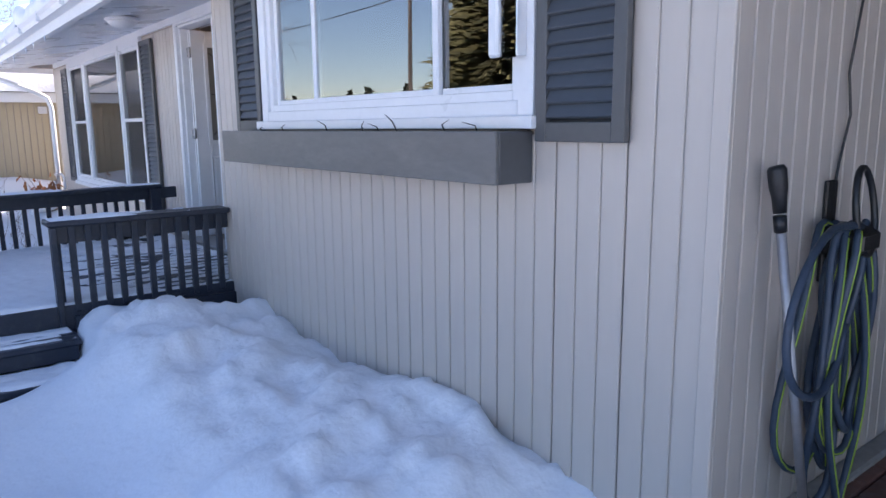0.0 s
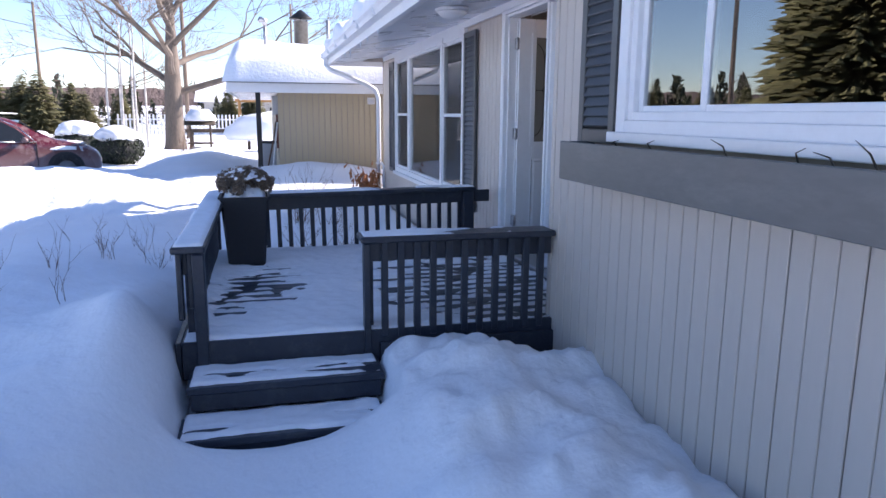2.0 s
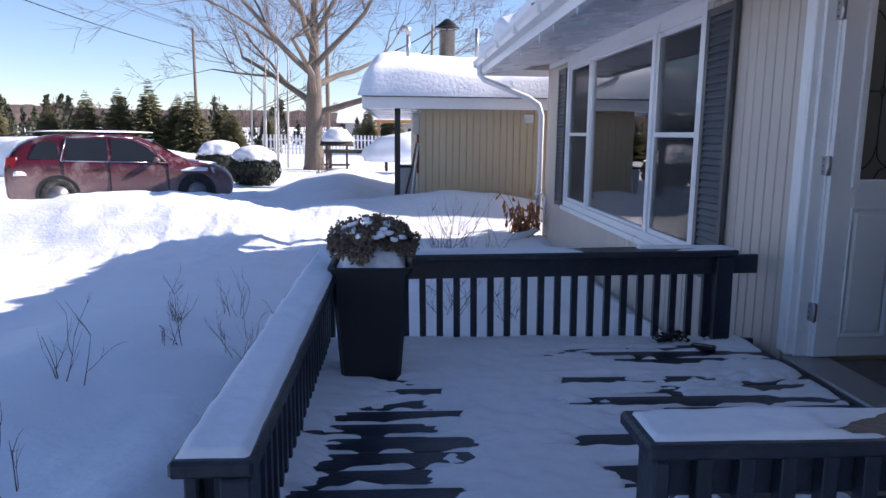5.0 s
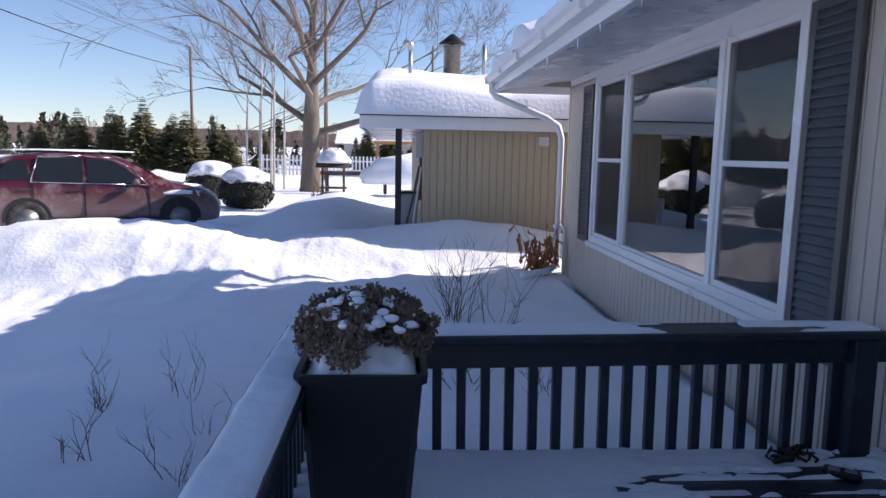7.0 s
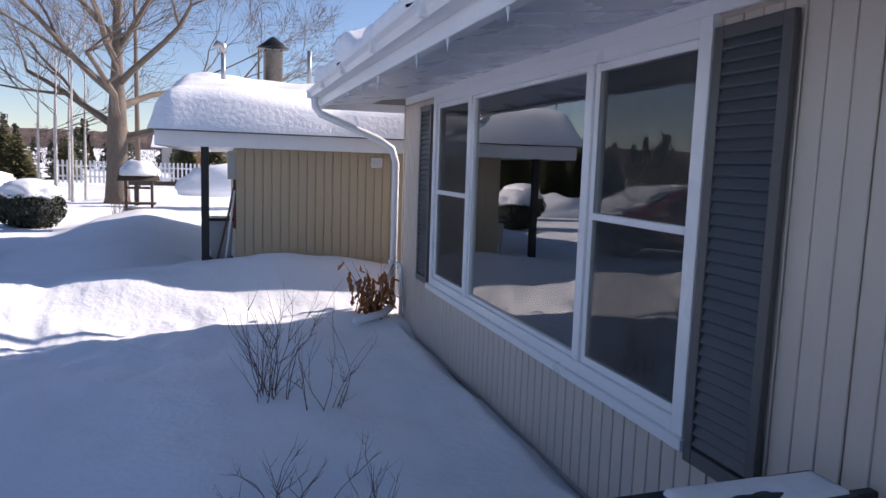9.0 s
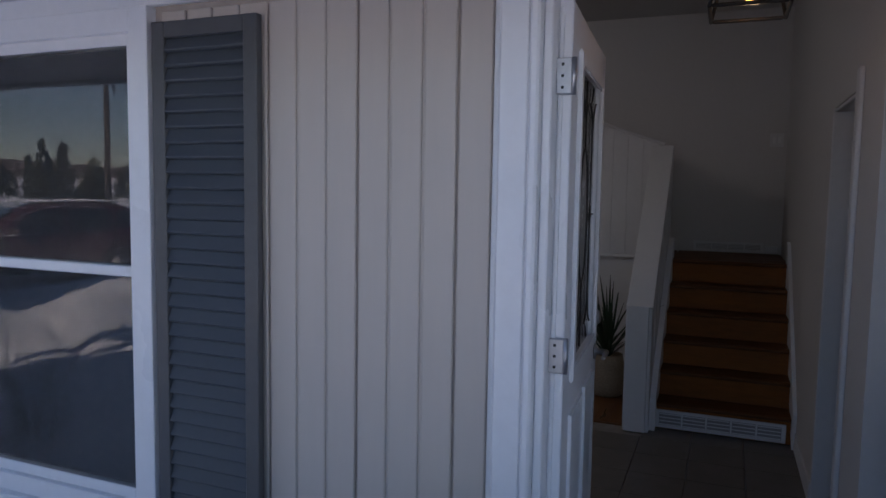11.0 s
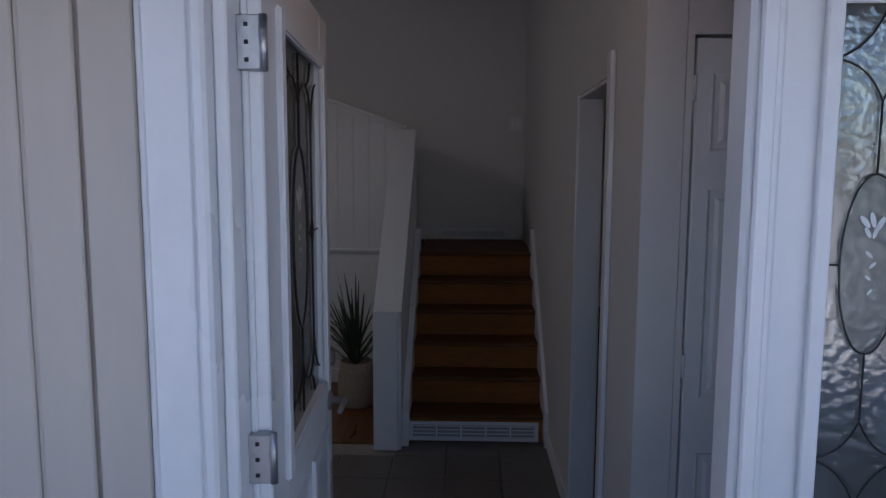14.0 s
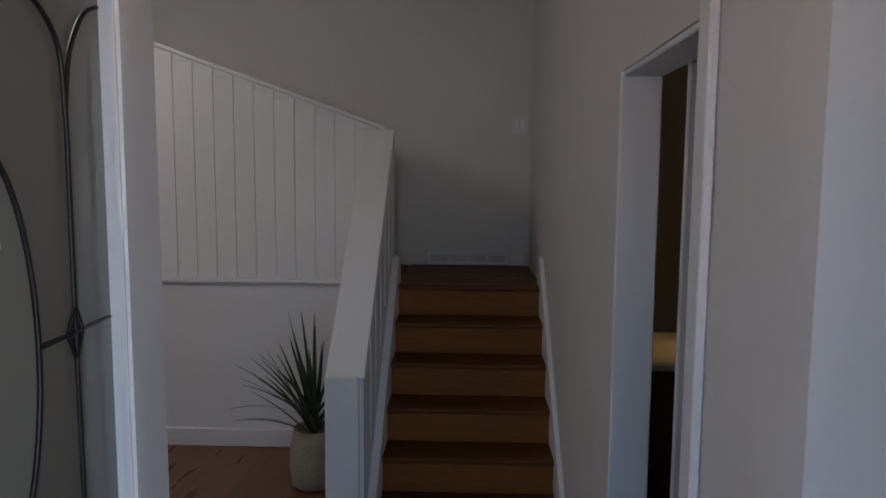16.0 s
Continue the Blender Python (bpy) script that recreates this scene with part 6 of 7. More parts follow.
for i, (yy, tilt, m, lab) in enumerate(((15.95, 0.10, WHITE, "white handled snow shovel leaning on the garage"), (16.2, 0.18, TWIG, "wooden handled rake leaning on the garage"), (17.1, 0.14, TWIG, "wooden handled broom leaning on the garage"))):
    t = thing("garden_tool", (0.5, yy, 0.5), lab, "tool", "tools under the garage porch")
    tube("handle", [(0.62 - tilt * 1.6, yy, 0.55), (0.615, yy + 0.05, 1.75)], 0.016, m, t)
    slab("head", (0.60 - tilt * 1.6, yy - 0.13, 0.48), (0.64 - tilt * 1.6, yy + 0.13, 0.72), BLACK if i else ALU, t, c=0.01)
slab_ob = slab("meter_box", (0.52, 15.95, 1.9), (0.635, 16.2, 2.28), ALU)
tagged(slab_ob, "grey electric meter box on the garage front", "meter box")
tagged(slab("red_board", (0.60, 16.25, 1.2), (0.636, 16.6, 2.1), RED), "faded red board fixed to the garage front", "board")

# ---------------------------------------------------------------- red car
PAINT = material("dark_red_car_paint", (0.075, 0.005, 0.011), 0.28, vary=0.12, grain=20, patch=1.2, bump=0, coat=0.6, dirt=(0.33, 0.28, 0.26), dirt_amount=0.55)
pt = PAINT.node_tree
pg = pt.nodes.new("ShaderNodeTexCoord")
ps = pt.nodes.new("ShaderNodeSeparateXYZ")
pt.links.new(pg.outputs["Object"], ps.inputs[0])
pr = pt.nodes.new("ShaderNodeMapRange")
pr.inputs["From Min"].default_value, pr.inputs["From Max"].default_value = 1.0, 0.55
pr.inputs["To Max"].default_value = 0.62
pt.links.new(ps.outputs["Z"], pr.inputs["Value"])
pm = pt.nodes.new("ShaderNodeMix")
pm.data_type = "RGBA"
pm.inputs["B"].default_value = (0.27, 0.20, 0.185, 1)
old = pt.nodes["Principled BSDF"].inputs["Base Color"].links[0].from_socket
pt.links.new(pr.outputs[0], pm.inputs["Factor"])
pt.links.new(old, pm.inputs["A"])
pt.links.new(pm.outputs["Result"], pt.nodes["Principled BSDF"].inputs["Base Color"])
CARGLASS = material("tinted_car_glass", (0.015, 0.018, 0.02), 0.06, vary=0.1, bump=0)
TYRE = material("tyre_rubber", (0.02, 0.02, 0.02), 0.85, vary=0.2, dirt=(0.2, 0.18, 0.17), dirt_amount=0.5)
RIM = material("steel_rim", (0.22, 0.22, 0.22), 0.5, metal=0.7, vary=0.2)
LAMP = material("headlamp", (0.55, 0.56, 0.58), 0.12, vary=0.1, bump=0)
TAIL = material("tail_lamp", (0.35, 0.01, 0.01), 0.15, vary=0.1, bump=0)
car_at = Vector((-6.12, 20.3, 0.16))
car_turn = radians(27)
car = thing("car", car_at, "dirty dark red sport utility car patched with snow", "car")
car.rotation_euler = (0, 0, car_turn)


def car_part(name, verts, faces, mat, parent=None, smooth=False, at=(0, 0, 0)):
    ob = from_data(name, verts, faces, mat, (0, 0, 0), None, "", smooth)
    ob.parent = parent or car
    ob.location = at
    return ob


# profile along x (nose at +x), half-section points per station: x, sill z, belt z, roof z, belt half-width, roof half-width
stations = [(-2.40, 0.50, 0.84, 0.92, 0.74, 0.66), (-2.36, 0.38, 0.98, 1.10, 0.84, 0.72), (-2.24, 0.33, 1.08, 1.30, 0.90, 0.66), (-1.98, 0.30, 1.11, 1.57, 0.91, 0.64),
            (-1.2, 0.30, 1.08, 1.67, 0.92, 0.66), (-0.4, 0.30, 1.05, 1.70, 0.92, 0.66), (0.15, 0.30, 1.02, 1.66, 0.92, 0.65), (0.55, 0.30, 1.00, 1.53, 0.92, 0.64),
            (1.22, 0.30, 0.99, 1.13, 0.92, 0.70), (1.38, 0.30, 0.98, 1.075, 0.92, 0.74), (1.85, 0.30, 0.93, 1.03, 0.90, 0.72), (2.15, 0.30, 0.80, 0.91, 0.84, 0.66), (2.30, 0.34, 0.66, 0.80, 0.74, 0.58), (2.37, 0.42, 0.58, 0.66, 0.6, 0.5)]
rows = []
for x, zs, zb, zr, wb, wr in stations:
    half = [(wb * 0.86, zs - 0.06), (wb * 0.97, zs + 0.04), (wb * 1.0, (zs + zb) * 0.5), (wb * 0.985, zb - 0.04), (wb * 0.955, zb), (wr * 1.03, zr - 0.05), (wr * 0.86, zr - 0.005), (0.0, zr + 0.025)]
    rows.append([(x, -y, z) for y, z in half] + [(x, y, z) for y, z in half[-2::-1]])
n = len(rows[0])
cv = [p for r in rows for p in r]
cf = []
for i in range(len(rows) - 1):
    for j in range(n - 1):
        cf.append((i * n + j, (i + 1) * n + j, (i + 1) * n + j + 1, i * n + j + 1))
cf.append(tuple(range(n)))
cf.append(tuple(range((len(rows) - 1) * n, len(rows) * n))[::-1])
body = car_part("body", cv, cf, PAINT, smooth=True)
mod = body.modifiers.new("round", "SUBSURF")
mod.levels = mod.render_levels = 1


def side_plate(name, pts, mat, depth, y_at, parent=None):
    """A thin plate on the car's flank, following its lean."""
    out = []
    for s in (-1, 1):
        ring = [(x, s * (y_at(z) + depth), z) for x, z in pts]
        ring2 = [(x, s * (y_at(z) - 0.02), z) for x, z in pts]
        k = len(pts)
        faces = [tuple(range(k)), tuple(range(k, 2 * k))[::-1]] + [(i, (i + 1) % k, (i + 1) % k + k, i + k) for i in range(k)]
        out.append(car_part(name, ring + ring2, faces, mat, parent))
    return out


def lean(z):
    return 0.885 - max(0, z - 1.05) * 0.36


side_plate("rear_quarter_window", [(-1.95, 1.14), (-1.35, 1.13), (-1.40, 1.53), (-1.72, 1.50)], CARGLASS, 0.012, lean)
side_plate("door_window", [(-1.26, 1.12), (-0.42, 1.10), (-0.42, 1.58), (-1.20, 1.57)], CARGLASS, 0.012, lean)
side_plate("door_window", [(-0.34, 1.10), (0.72, 1.06), (0.42, 1.36), (0.12, 1.54), (-0.34, 1.58)], CARGLASS, 0.012, lean)
CHROME = material("bright_trim", (0.6, 0.6, 0.6), 0.25, metal=1.0, vary=0.05, bump=0)
glass_line = [(-1.34, 1.10), (0.80, 1.035), (0.48, 1.39), (0.14, 1.58), (-0.4, 1.625), (-1.2, 1.60)]
for (xa, za), (xb, zb) in zip(glass_line, glass_line[1:] + glass_line[:1]):
    for q in (-1, 1):
        rod = tube("window_trim", [(xa, q * (lean(za) + 0.016), za), (xb, q * (lean(zb) + 0.016), zb)], 0.014, CHROME, sides=5)
        rod.parent = car
        rod.location = (xa, q * (lean(za) + 0.016), za)
side_plate("door_seam", [(-0.405, 0.38), (-0.39, 0.38), (-0.39, 1.08), (-0.405, 1.08)], BLACK, 0.030, lambda z: 0.895)
side_plate("door_seam", [(-1.31, 0.62), (-1.295, 0.62), (-1.295, 1.08), (-1.31, 1.08)], BLACK, 0.030, lambda z: 0.895)
side_plate("door_seam", [(0.80, 0.38), (0.815, 0.38), (0.815, 1.02), (0.80, 1.02)], BLACK, 0.030, lambda z: 0.895)
side_plate("sill_cladding", [(-1.05, 0.26), (1.05, 0.26), (1.05, 0.36), (-1.05, 0.38)], BLACK, 0.030, lambda z: 0.90)
side_plate("door_handle", [(-0.66, 0.93), (-0.47, 0.93), (-0.47, 0.97), (-0.66, 0.97)], PAINT, 0.055, lambda z: 0.885)
side_plate("door_handle", [(-1.55, 0.95), (-1.36, 0.95), (-1.36, 0.99), (-1.55, 0.99)], PAINT, 0.055, lambda z: 0.885)
car_part("windscreen", [(0.56, -0.60, 1.56), (1.10, -0.72, 1.125), (1.10, 0.72, 1.125), (0.56, 0.60, 1.56), (0.54, -0.58, 1.50), (1.08, -0.70, 1.08), (1.08, 0.70, 1.08), (0.54, 0.58, 1.50)],
         [(0, 1, 2, 3), (4, 7, 6, 5), (0, 4, 5, 1), (1, 5, 6, 2), (2, 6, 7, 3), (3, 7, 4, 0)], CARGLASS)
for s in (-1, 1):
    bm = bmesh.new()
    bmesh.ops.create_icosphere(bm, subdivisions=2, radius=0.1)
    for v in bm.verts:
        v.co.x *= 0.8
        v.co.y *= 1.2
        v.co.z *= 0.75
    m = from_bm("mirror", bm, PAINT, (0, 0, 0), None, smooth=True)
    m.parent = car
    m.location = (0.55, s * 1.02, 1.10)
    h = car_part("headlight", [(1.80, s * 0.90, 0.80), (2.17, s * 0.74, 0.70), (2.20, s * 0.70, 0.82), (1.75, s * 0.895, 0.93), (1.80, s * 0.80, 0.80), (2.10, s * 0.64, 0.70), (2.12, s * 0.60, 0.82), (1.75, s * 0.80, 0.92)],
                 [(0, 1, 2, 3), (4, 7, 6, 5), (0, 4, 5, 1), (1, 5, 6, 2), (2, 6, 7, 3), (3, 7, 4, 0)], LAMP)
    t = car_part("tail_light", [(-2.20, s * 0.90, 0.95), (-2.36, s * 0.80, 0.95), (-2.33, s * 0.78, 1.18), (-2.14, s * 0.86, 1.18), (-2.20, s * 0.8, 0.95), (-2.3, s * 0.7, 0.95), (-2.28, s * 0.7, 1.18), (-2.14, s * 0.78, 1.18)],
                 [(0, 1, 2, 3), (4, 7, 6, 5), (0, 4, 5, 1), (1, 5, 6, 2), (2, 6, 7, 3), (3, 7, 4, 0)], TAIL)
car_part("grille", [(2.30, -0.5, 0.50), (2.40, -0.45, 0.55), (2.37, -0.45, 0.68), (2.37, 0.45, 0.68), (2.40, 0.45, 0.55), (2.30, 0.5, 0.50)], [(0, 1, 2, 3, 4, 5)], BLACK)
for x in (-1.43, 1.42):
    for s in (-1, 1):
        arch = [(0.43 * math.cos(a), 0.43 * math.sin(a)) for a in np.linspace(-0.15, math.pi + 0.15, 18)]
        ring = [(x + p, s * 0.925, 0.37 + q) for p, q in arch]
        ring2 = [(x + p * 0.92, s * 0.80, 0.37 + q * 0.92) for p, q in arch]
        k = len(arch)
        car_part("wheel_arch", ring + ring2 + [(x, s * 0.926, 0.37)], [(i, i + 1, i + 1 + k, i + k) for i in range(k - 1)] + [(i, i + 1, 2 * k) for i in range(k - 1)], BLACK)
        wh = lathe("wheel", [(0.20, -0.10), (0.33, -0.105), (0.36, -0.08), (0.365, 0), (0.36, 0.08), (0.33, 0.105), (0.22, 0.11), (0.21, 0.09)], TYRE, (0, 0, 0), None, sides=32)
        wh.name = "wheel"
        wh.parent = car
        wh.location = (x, s * 0.845, 0.365)
        wh.rotation_euler = (s * -math.pi / 2, 0, 0)
        r = lathe("rim", [(0.225, 0.105), (0.22, 0.085), (0.16, 0.075), (0.07, 0.095), (0.05, 0.10)], RIM, (0, 0, 0), None, sides=32)
        r.parent = wh
        r.location = (0, 0, 0)
        for q in range(10):
            w = 2 * math.pi * q / 10
            o = new("spoke", box_mesh((0.15, 0.022, 0.016), BLACK, 0.003))
            o.parent = wh
            o.location = (0.15 * math.cos(w), 0.15 * math.sin(w), 0.096)
            o.rotation_euler = (0, 0, w)


def snow_blob(name, at, size, seed, label, parent=None, turn=0.0, sub=3):
    bm = bmesh.new()
    bmesh.ops.create_icosphere(bm, subdivisions=sub, radius=1)
    for v in bm.verts:
        k = 1 + 0.25 * noise.noise(v.co * 1.6 + Vector((seed, 0, 0))) + 0.12 * noise.noise(v.co * 4 + Vector((0, seed, 0)))
        v.co = Vector((v.co.x * size[0], v.co.y * size[1], max(v.co.z, -0.25) * size[2])) * k
    ob = from_bm(name, bm, SNOW_LOOSE, (0, 0, 0), None, smooth=True)
    ob.location = at
    ob.rotation_euler = (0, 0, turn)
    if parent is not None:
        ob.parent = parent
    elif label:
        tagged(ob, label, "snow")
    return ob


snow_blob("snow_patch", (1.55, -0.45, 0.98), (0.48, 0.28, 0.07), 3, "", car)
snow_blob("snow_patch", (1.35, -0.86, 0.86), (0.36, 0.07, 0.09), 4, "", car)
snow_blob("snow_patch", (-0.6, 0, 1.715), (1.2, 0.5, 0.035), 5, "", car)
snow_blob("snow_patch", (0.95, -0.1, 1.24), (0.3, 0.5, 0.05), 6, "", car)
snow_blob("snow_patch", (-2.1, -0.86, 0.82), (0.14, 0.06, 0.09), 7, "", car)

# ---------------------------------------------------------------- plants and yard things beyond
HEDGE = material("dark_yew", (0.022, 0.032, 0.016), 0.8, vary=0.6, grain=25, patch=6)


def round_bush(at, r, h, seed, label):
    b = thing("round_bush", at, label, "bush", "clipped round bushes")
    g = random.Random(seed)
    verts, faces = [], []
    for _ in range(5200):
        d = Vector((g.gauss(0, 1), g.gauss(0, 1), g.gauss(0, 1))).normalized()
        rr = g.uniform(0.72, 1.03)
        p = Vector((d.x * r * rr, d.y * r * rr, h * 0.5 + d.z * h * 0.5 * rr))
        if p.z < 0:
            continue
        m = Euler((g.uniform(0, 6), g.uniform(0, 6), g.uniform(0, 6))).to_matrix()
        s = 0.055 * g.uniform(0.6, 1.3)
        k = len(verts)
        verts += [p + m @ Vector(q) * s for q in ((-1, -0.35, 0), (1, -0.1, 0), (0.2, 0.6, 0.2))]
        faces.append((k, k + 1, k + 2))
    from_data("foliage", verts, faces, HEDGE, at, b)
    bm = bmesh.new()
    bmesh.ops.create_icosphere(bm, subdivisions=3, radius=1)
    for v in bm.verts:
        v.co = Vector((v.co.x * r * 0.86, v.co.y * r * 0.86, h * 0.5 + v.co.z * h * 0.44))
    from_bm("inner_core", bm, DARK, at, b)
    bm = bmesh.new()
    bmesh.ops.create_icosphere(bm, subdivisions=4, radius=1)
    for v in bm.verts:
        k = 1 + 0.22 * noise.noise(v.co * 2 + Vector((seed, 0, 0))) + 0.12 * noise.noise(v.co * 5 + Vector((seed, 3, 0)))
        z = v.co.z if v.co.z > 0 else v.co.z * 0.5 + 0.5 * noise.noise(v.co * 4)* 0.4
        v.co = Vector((v.co.x * r * 0.84 * k, v.co.y * r * 0.84 * k, h * 0.80 + z * h * 0.34))
    from_bm("snow_cap", bm, SNOW_LOOSE, at, b, smooth=True)
    return b


round_bush((-4.55, 27.4, 0.05), 0.85, 1.25, 1, "clipped dark round bush capped with snow near the car")
round_bush((-6.7, 31.5, 0.05), 0.95, 1.35, 2, "clipped dark round bush under thick snow")
round_bush((-14.5, 27.0, 0.05), 0.9, 1.2, 7, "snow covered dark bush behind the car")

BARK = material("grey_bark", (0.15, 0.12, 0.095), 0.9, vary=0.35, grain=20, patch=3, bump=0.8, stretch=(1, 1, 0.25))
BIRCH = material("birch_bark", (0.55, 0.52, 0.48), 0.7, vary=0.3, grain=8, patch=3, stretch=(1, 1, 5), dirt=(0.06, 0.05, 0.05), dirt_amount=0.7)


def bare_tree(name, at, height, trunk, seed, label, mat, levels=5, first=0.28, spread=0.75, category="tree", crowns=9, low=0.35, rise=0.9, reach=0.285, lift=0.05):
    """A leafless tree: a tapered trunk part and a crown part of ever finer limbs."""
    g = random.Random(seed)
    t = thing(name, at, label, category)
    tv, tf, cv_, cf_ = [], [], [], []

    def put(v, f, verts, faces):
        k = len(verts)
        verts.extend(v)
        faces.extend(tuple(i + k for i in q) for q in f)

    def limb(p, d, length, rad, depth, verts, faces):
        n = 5 if depth > 1 else 3
        pts, dd, rads = [p], d, [rad]
        for k in range(n):
            dd = (dd + Vector((g.gauss(0, 0.12), g.gauss(0, 0.12), g.gauss(lift, 0.06)))).normalized()
            pts.append(pts[-1] + dd * length / n)
            rads.append(rad * (1 - 0.55 * (k + 1) / n))
        put(*sweep(pts, rads, 7 if depth > 3 else 5 if depth > 1 else 3), verts, faces)
        if depth > 0:
            kids = 3 if depth > 3 else 4
            for q in range(kids):
                k = g.randint(2, n) if q else n
                a = g.uniform(0, 6.28)
                side_d = dd.orthogonal().normalized()
                side_d = (Matrix.Rotation(a, 3, dd) @ side_d)
                e = (dd + side_d * spread * g.uniform(0.5, 1.1) + Vector((0, 0, lift * 2.8))).normalized()
                limb(pts[k], e, length * g.uniform(0.55, 0.8), max(rads[k] * 0.62, 0.009), depth - 1, cv_, cf_)

    z1 = height * first
    pts = [Vector((0, 0, -0.3)), Vector((0, 0, 0.0)), Vector((0.02, 0, z1 * 0.4)), Vector((0.05, 0.02, z1)), Vector((0.1, 0.05, height * (first + 0.2))), Vector((0.15, 0.05, height * (first + 0.42)))]
    put(*sweep(pts, [trunk * 1.35, trunk * 1.15, trunk, trunk * 0.92, trunk * 0.5, trunk * 0.25], 14), tv, tf)
    for i in range(crowns):
        a = i * 2.4 + g.uniform(-0.3, 0.3)
        k = i / max(1, crowns - 1)
        up = low + rise * k
        e = Vector((math.cos(a), math.sin(a), up)).normalized()
        p = pts[3].lerp(pts[5], k * 0.9)
        p.z = z1 * 0.85 + (height * (first + 0.4) - z1 * 0.85) * k
        limb(p, e, height * (reach - 0.06 * k), trunk * (0.42 - 0.16 * k), levels, cv_, cf_)
    from_data("trunk", tv, tf, mat, at, t, smooth=True)
    from_data("crown", cv_, cf_, mat if mat is not BIRCH else TWIG, at, t)
    return t


bare_tree("maple_tree", (-4.0, 39.5, 0.3), 15.0, 0.45, 7, "large leafless maple with a broad spreading crown", BARK, levels=5, first=0.2, spread=0.72, crowns=15, low=0.22, rise=1.5, reach=0.37, lift=0.022)
for i, (bx, by) in enumerate(((-6.6, 40.5), (-6.2, 41.2), (-5.9, 40.2), (-6.9, 41.8), (-5.6, 41.5), (-7.4, 41.0))):
    bare_tree("birch_tree", (bx, by, 0.3), 7.0 + (i * 37 % 5) * 0.5, 0.055, 40 + i, "slim white birch of a leafless clump", BIRCH, levels=2, first=0.45, spread=0.5, crowns=5)

SPRUCE = material("spruce_needles", (0.115, 0.108, 0.045), 0.85, vary=0.6, grain=12, patch=2)


def spruce_mesh(seed, h, r):
    g = random.Random(seed)
    verts, faces = [], []
    layers = int(h * 6)
    for i in range(layers):
        t = (i + g.uniform(0, 0.6)) / layers
        z = 0.04 * h + t * h * 0.96
        rr = r * (1 - t) ** 0.8 * g.uniform(0.8, 1.1) + 0.05
        n = max(8, int(rr * 28))
        for k in range(n):
            a = 2 * math.pi * k / n + g.uniform(-0.3, 0.3)
            ln = rr * g.uniform(0.65, 1.12)
            dz = -ln * g.uniform(0.05, 0.35)
            d = Vector((math.cos(a), math.sin(a), 0))
            s = Vector((-math.sin(a), math.cos(a), 0))
            for f, wd in ((0.15, 0.2), (0.35, 0.24), (0.55, 0.26), (0.75, 0.2)):
                p0 = Vector((0, 0, z)) + d * ln * f + Vector((0, 0, dz * f))
                p1 = Vector((0, 0, z)) + d * ln * min(1, f + 0.3) + Vector((0, 0, dz * min(1, f + 0.3)))
                w = min(wd * ln * g.uniform(0.5, 0.9) + 0.03, g.uniform(0.10, 0.2))
                m = (p0 + p1) / 2
                k0 = len(verts)
                verts.extend([p0, m + s * w + Vector((0, 0, -w * 0.5)), p1, m - s * w + Vector((0, 0, -w * 0.5)), m + Vector((0, 0, w * 0.3))])
                faces.extend([(k0, k0 + 1, k0 + 4), (k0 + 1, k0 + 2, k0 + 4), (k0 + 2, k0 + 3, k0 + 4), (k0 + 3, k0, k0 + 4)])
    me = bpy.data.meshes.new("spruce_crown")
    me.from_pydata([tuple(v) for v in verts], [], faces)
    me.materials.append(SPRUCE)
    return me


spruces = [spruce_mesh(s, 6.0, 1.7) for s in range(4)]
tall_spruce = spruce_mesh(9, 13.0, 3.6)


def spruce(at, h, wide, k, label="dark green spruce in the row beyond the drive"):
    t = thing("spruce_tree", at, label, "conifer", "row of conifers")
    tube("trunk", [Vector(at), Vector(at) + Vector((0, 0, h * 0.8))], [0.12, 0.02], BARK, t, sides=6)
    ob = new("crown", spruces[k % 4])
    ob.scale = (wide * h / 6, wide * h / 6, h / 6)
    hang(ob, t, at)
    return t


g = random.Random(3)
row = [(-20.4, 52, 4.3, 1.35), (-18.3, 52, 4.5, 1.3), (-16.3, 52, 5.1, 1.25), (-14.7, 53, 4.2, 1.5), (-13.5, 52, 4.3, 1.5), (-11.1, 53, 3.2, 1.5), (-22.8, 52, 3.4, 1.5), (-19.4, 54, 3.4, 1.6),
       (-17.2, 54, 3.6, 1.6), (-15.5, 55, 3.9, 1.6), (-12.3, 55, 3.7, 1.6), (-26.0, 51, 4.2, 1.3), (-29.5, 50, 3.6, 1.4), (-33, 49, 4.4, 1.3), (-37, 47, 4.0, 1.4), (-41, 46, 4.8, 1.3), (-24.4, 55, 3.2, 1.6),
       (-10.4, 62, 3.4, 1.4), (-2.2, 62, 4.2, 1.1), (-0.4, 66, 4.4, 1.4), (2.2, 70, 4.0, 1.3)]
for i, (sx, sy, h, w) in enumerate(row):
    spruce((sx, sy, 0.3), h, w, i)
# across the street, seen in the window glass
big = thing("spruce_tree", (-14.0, 19.0, 0.05), "tall spruce across the garden, dark drooping boughs", "conifer", "row of conifers")
tube("trunk", [(-14.0, 19.0, 0), (-14.0, 19.0, 11)], [0.25, 0.04], BARK, big)
hang(new("crown", tall_spruce), big, (-14.0, 19.0, 0.4))
for i, (sx, sy, h) in enumerate(((-34, 22, 7.5), (-37, 26, 6.5), (-32, 17, 6.0), (-40, 31, 8), (-36, 12, 7), (-30, 30, 5))):
    spruce((sx, sy, 0.2), h, 1.5, i + 2, "broad dark conifer on the street side")

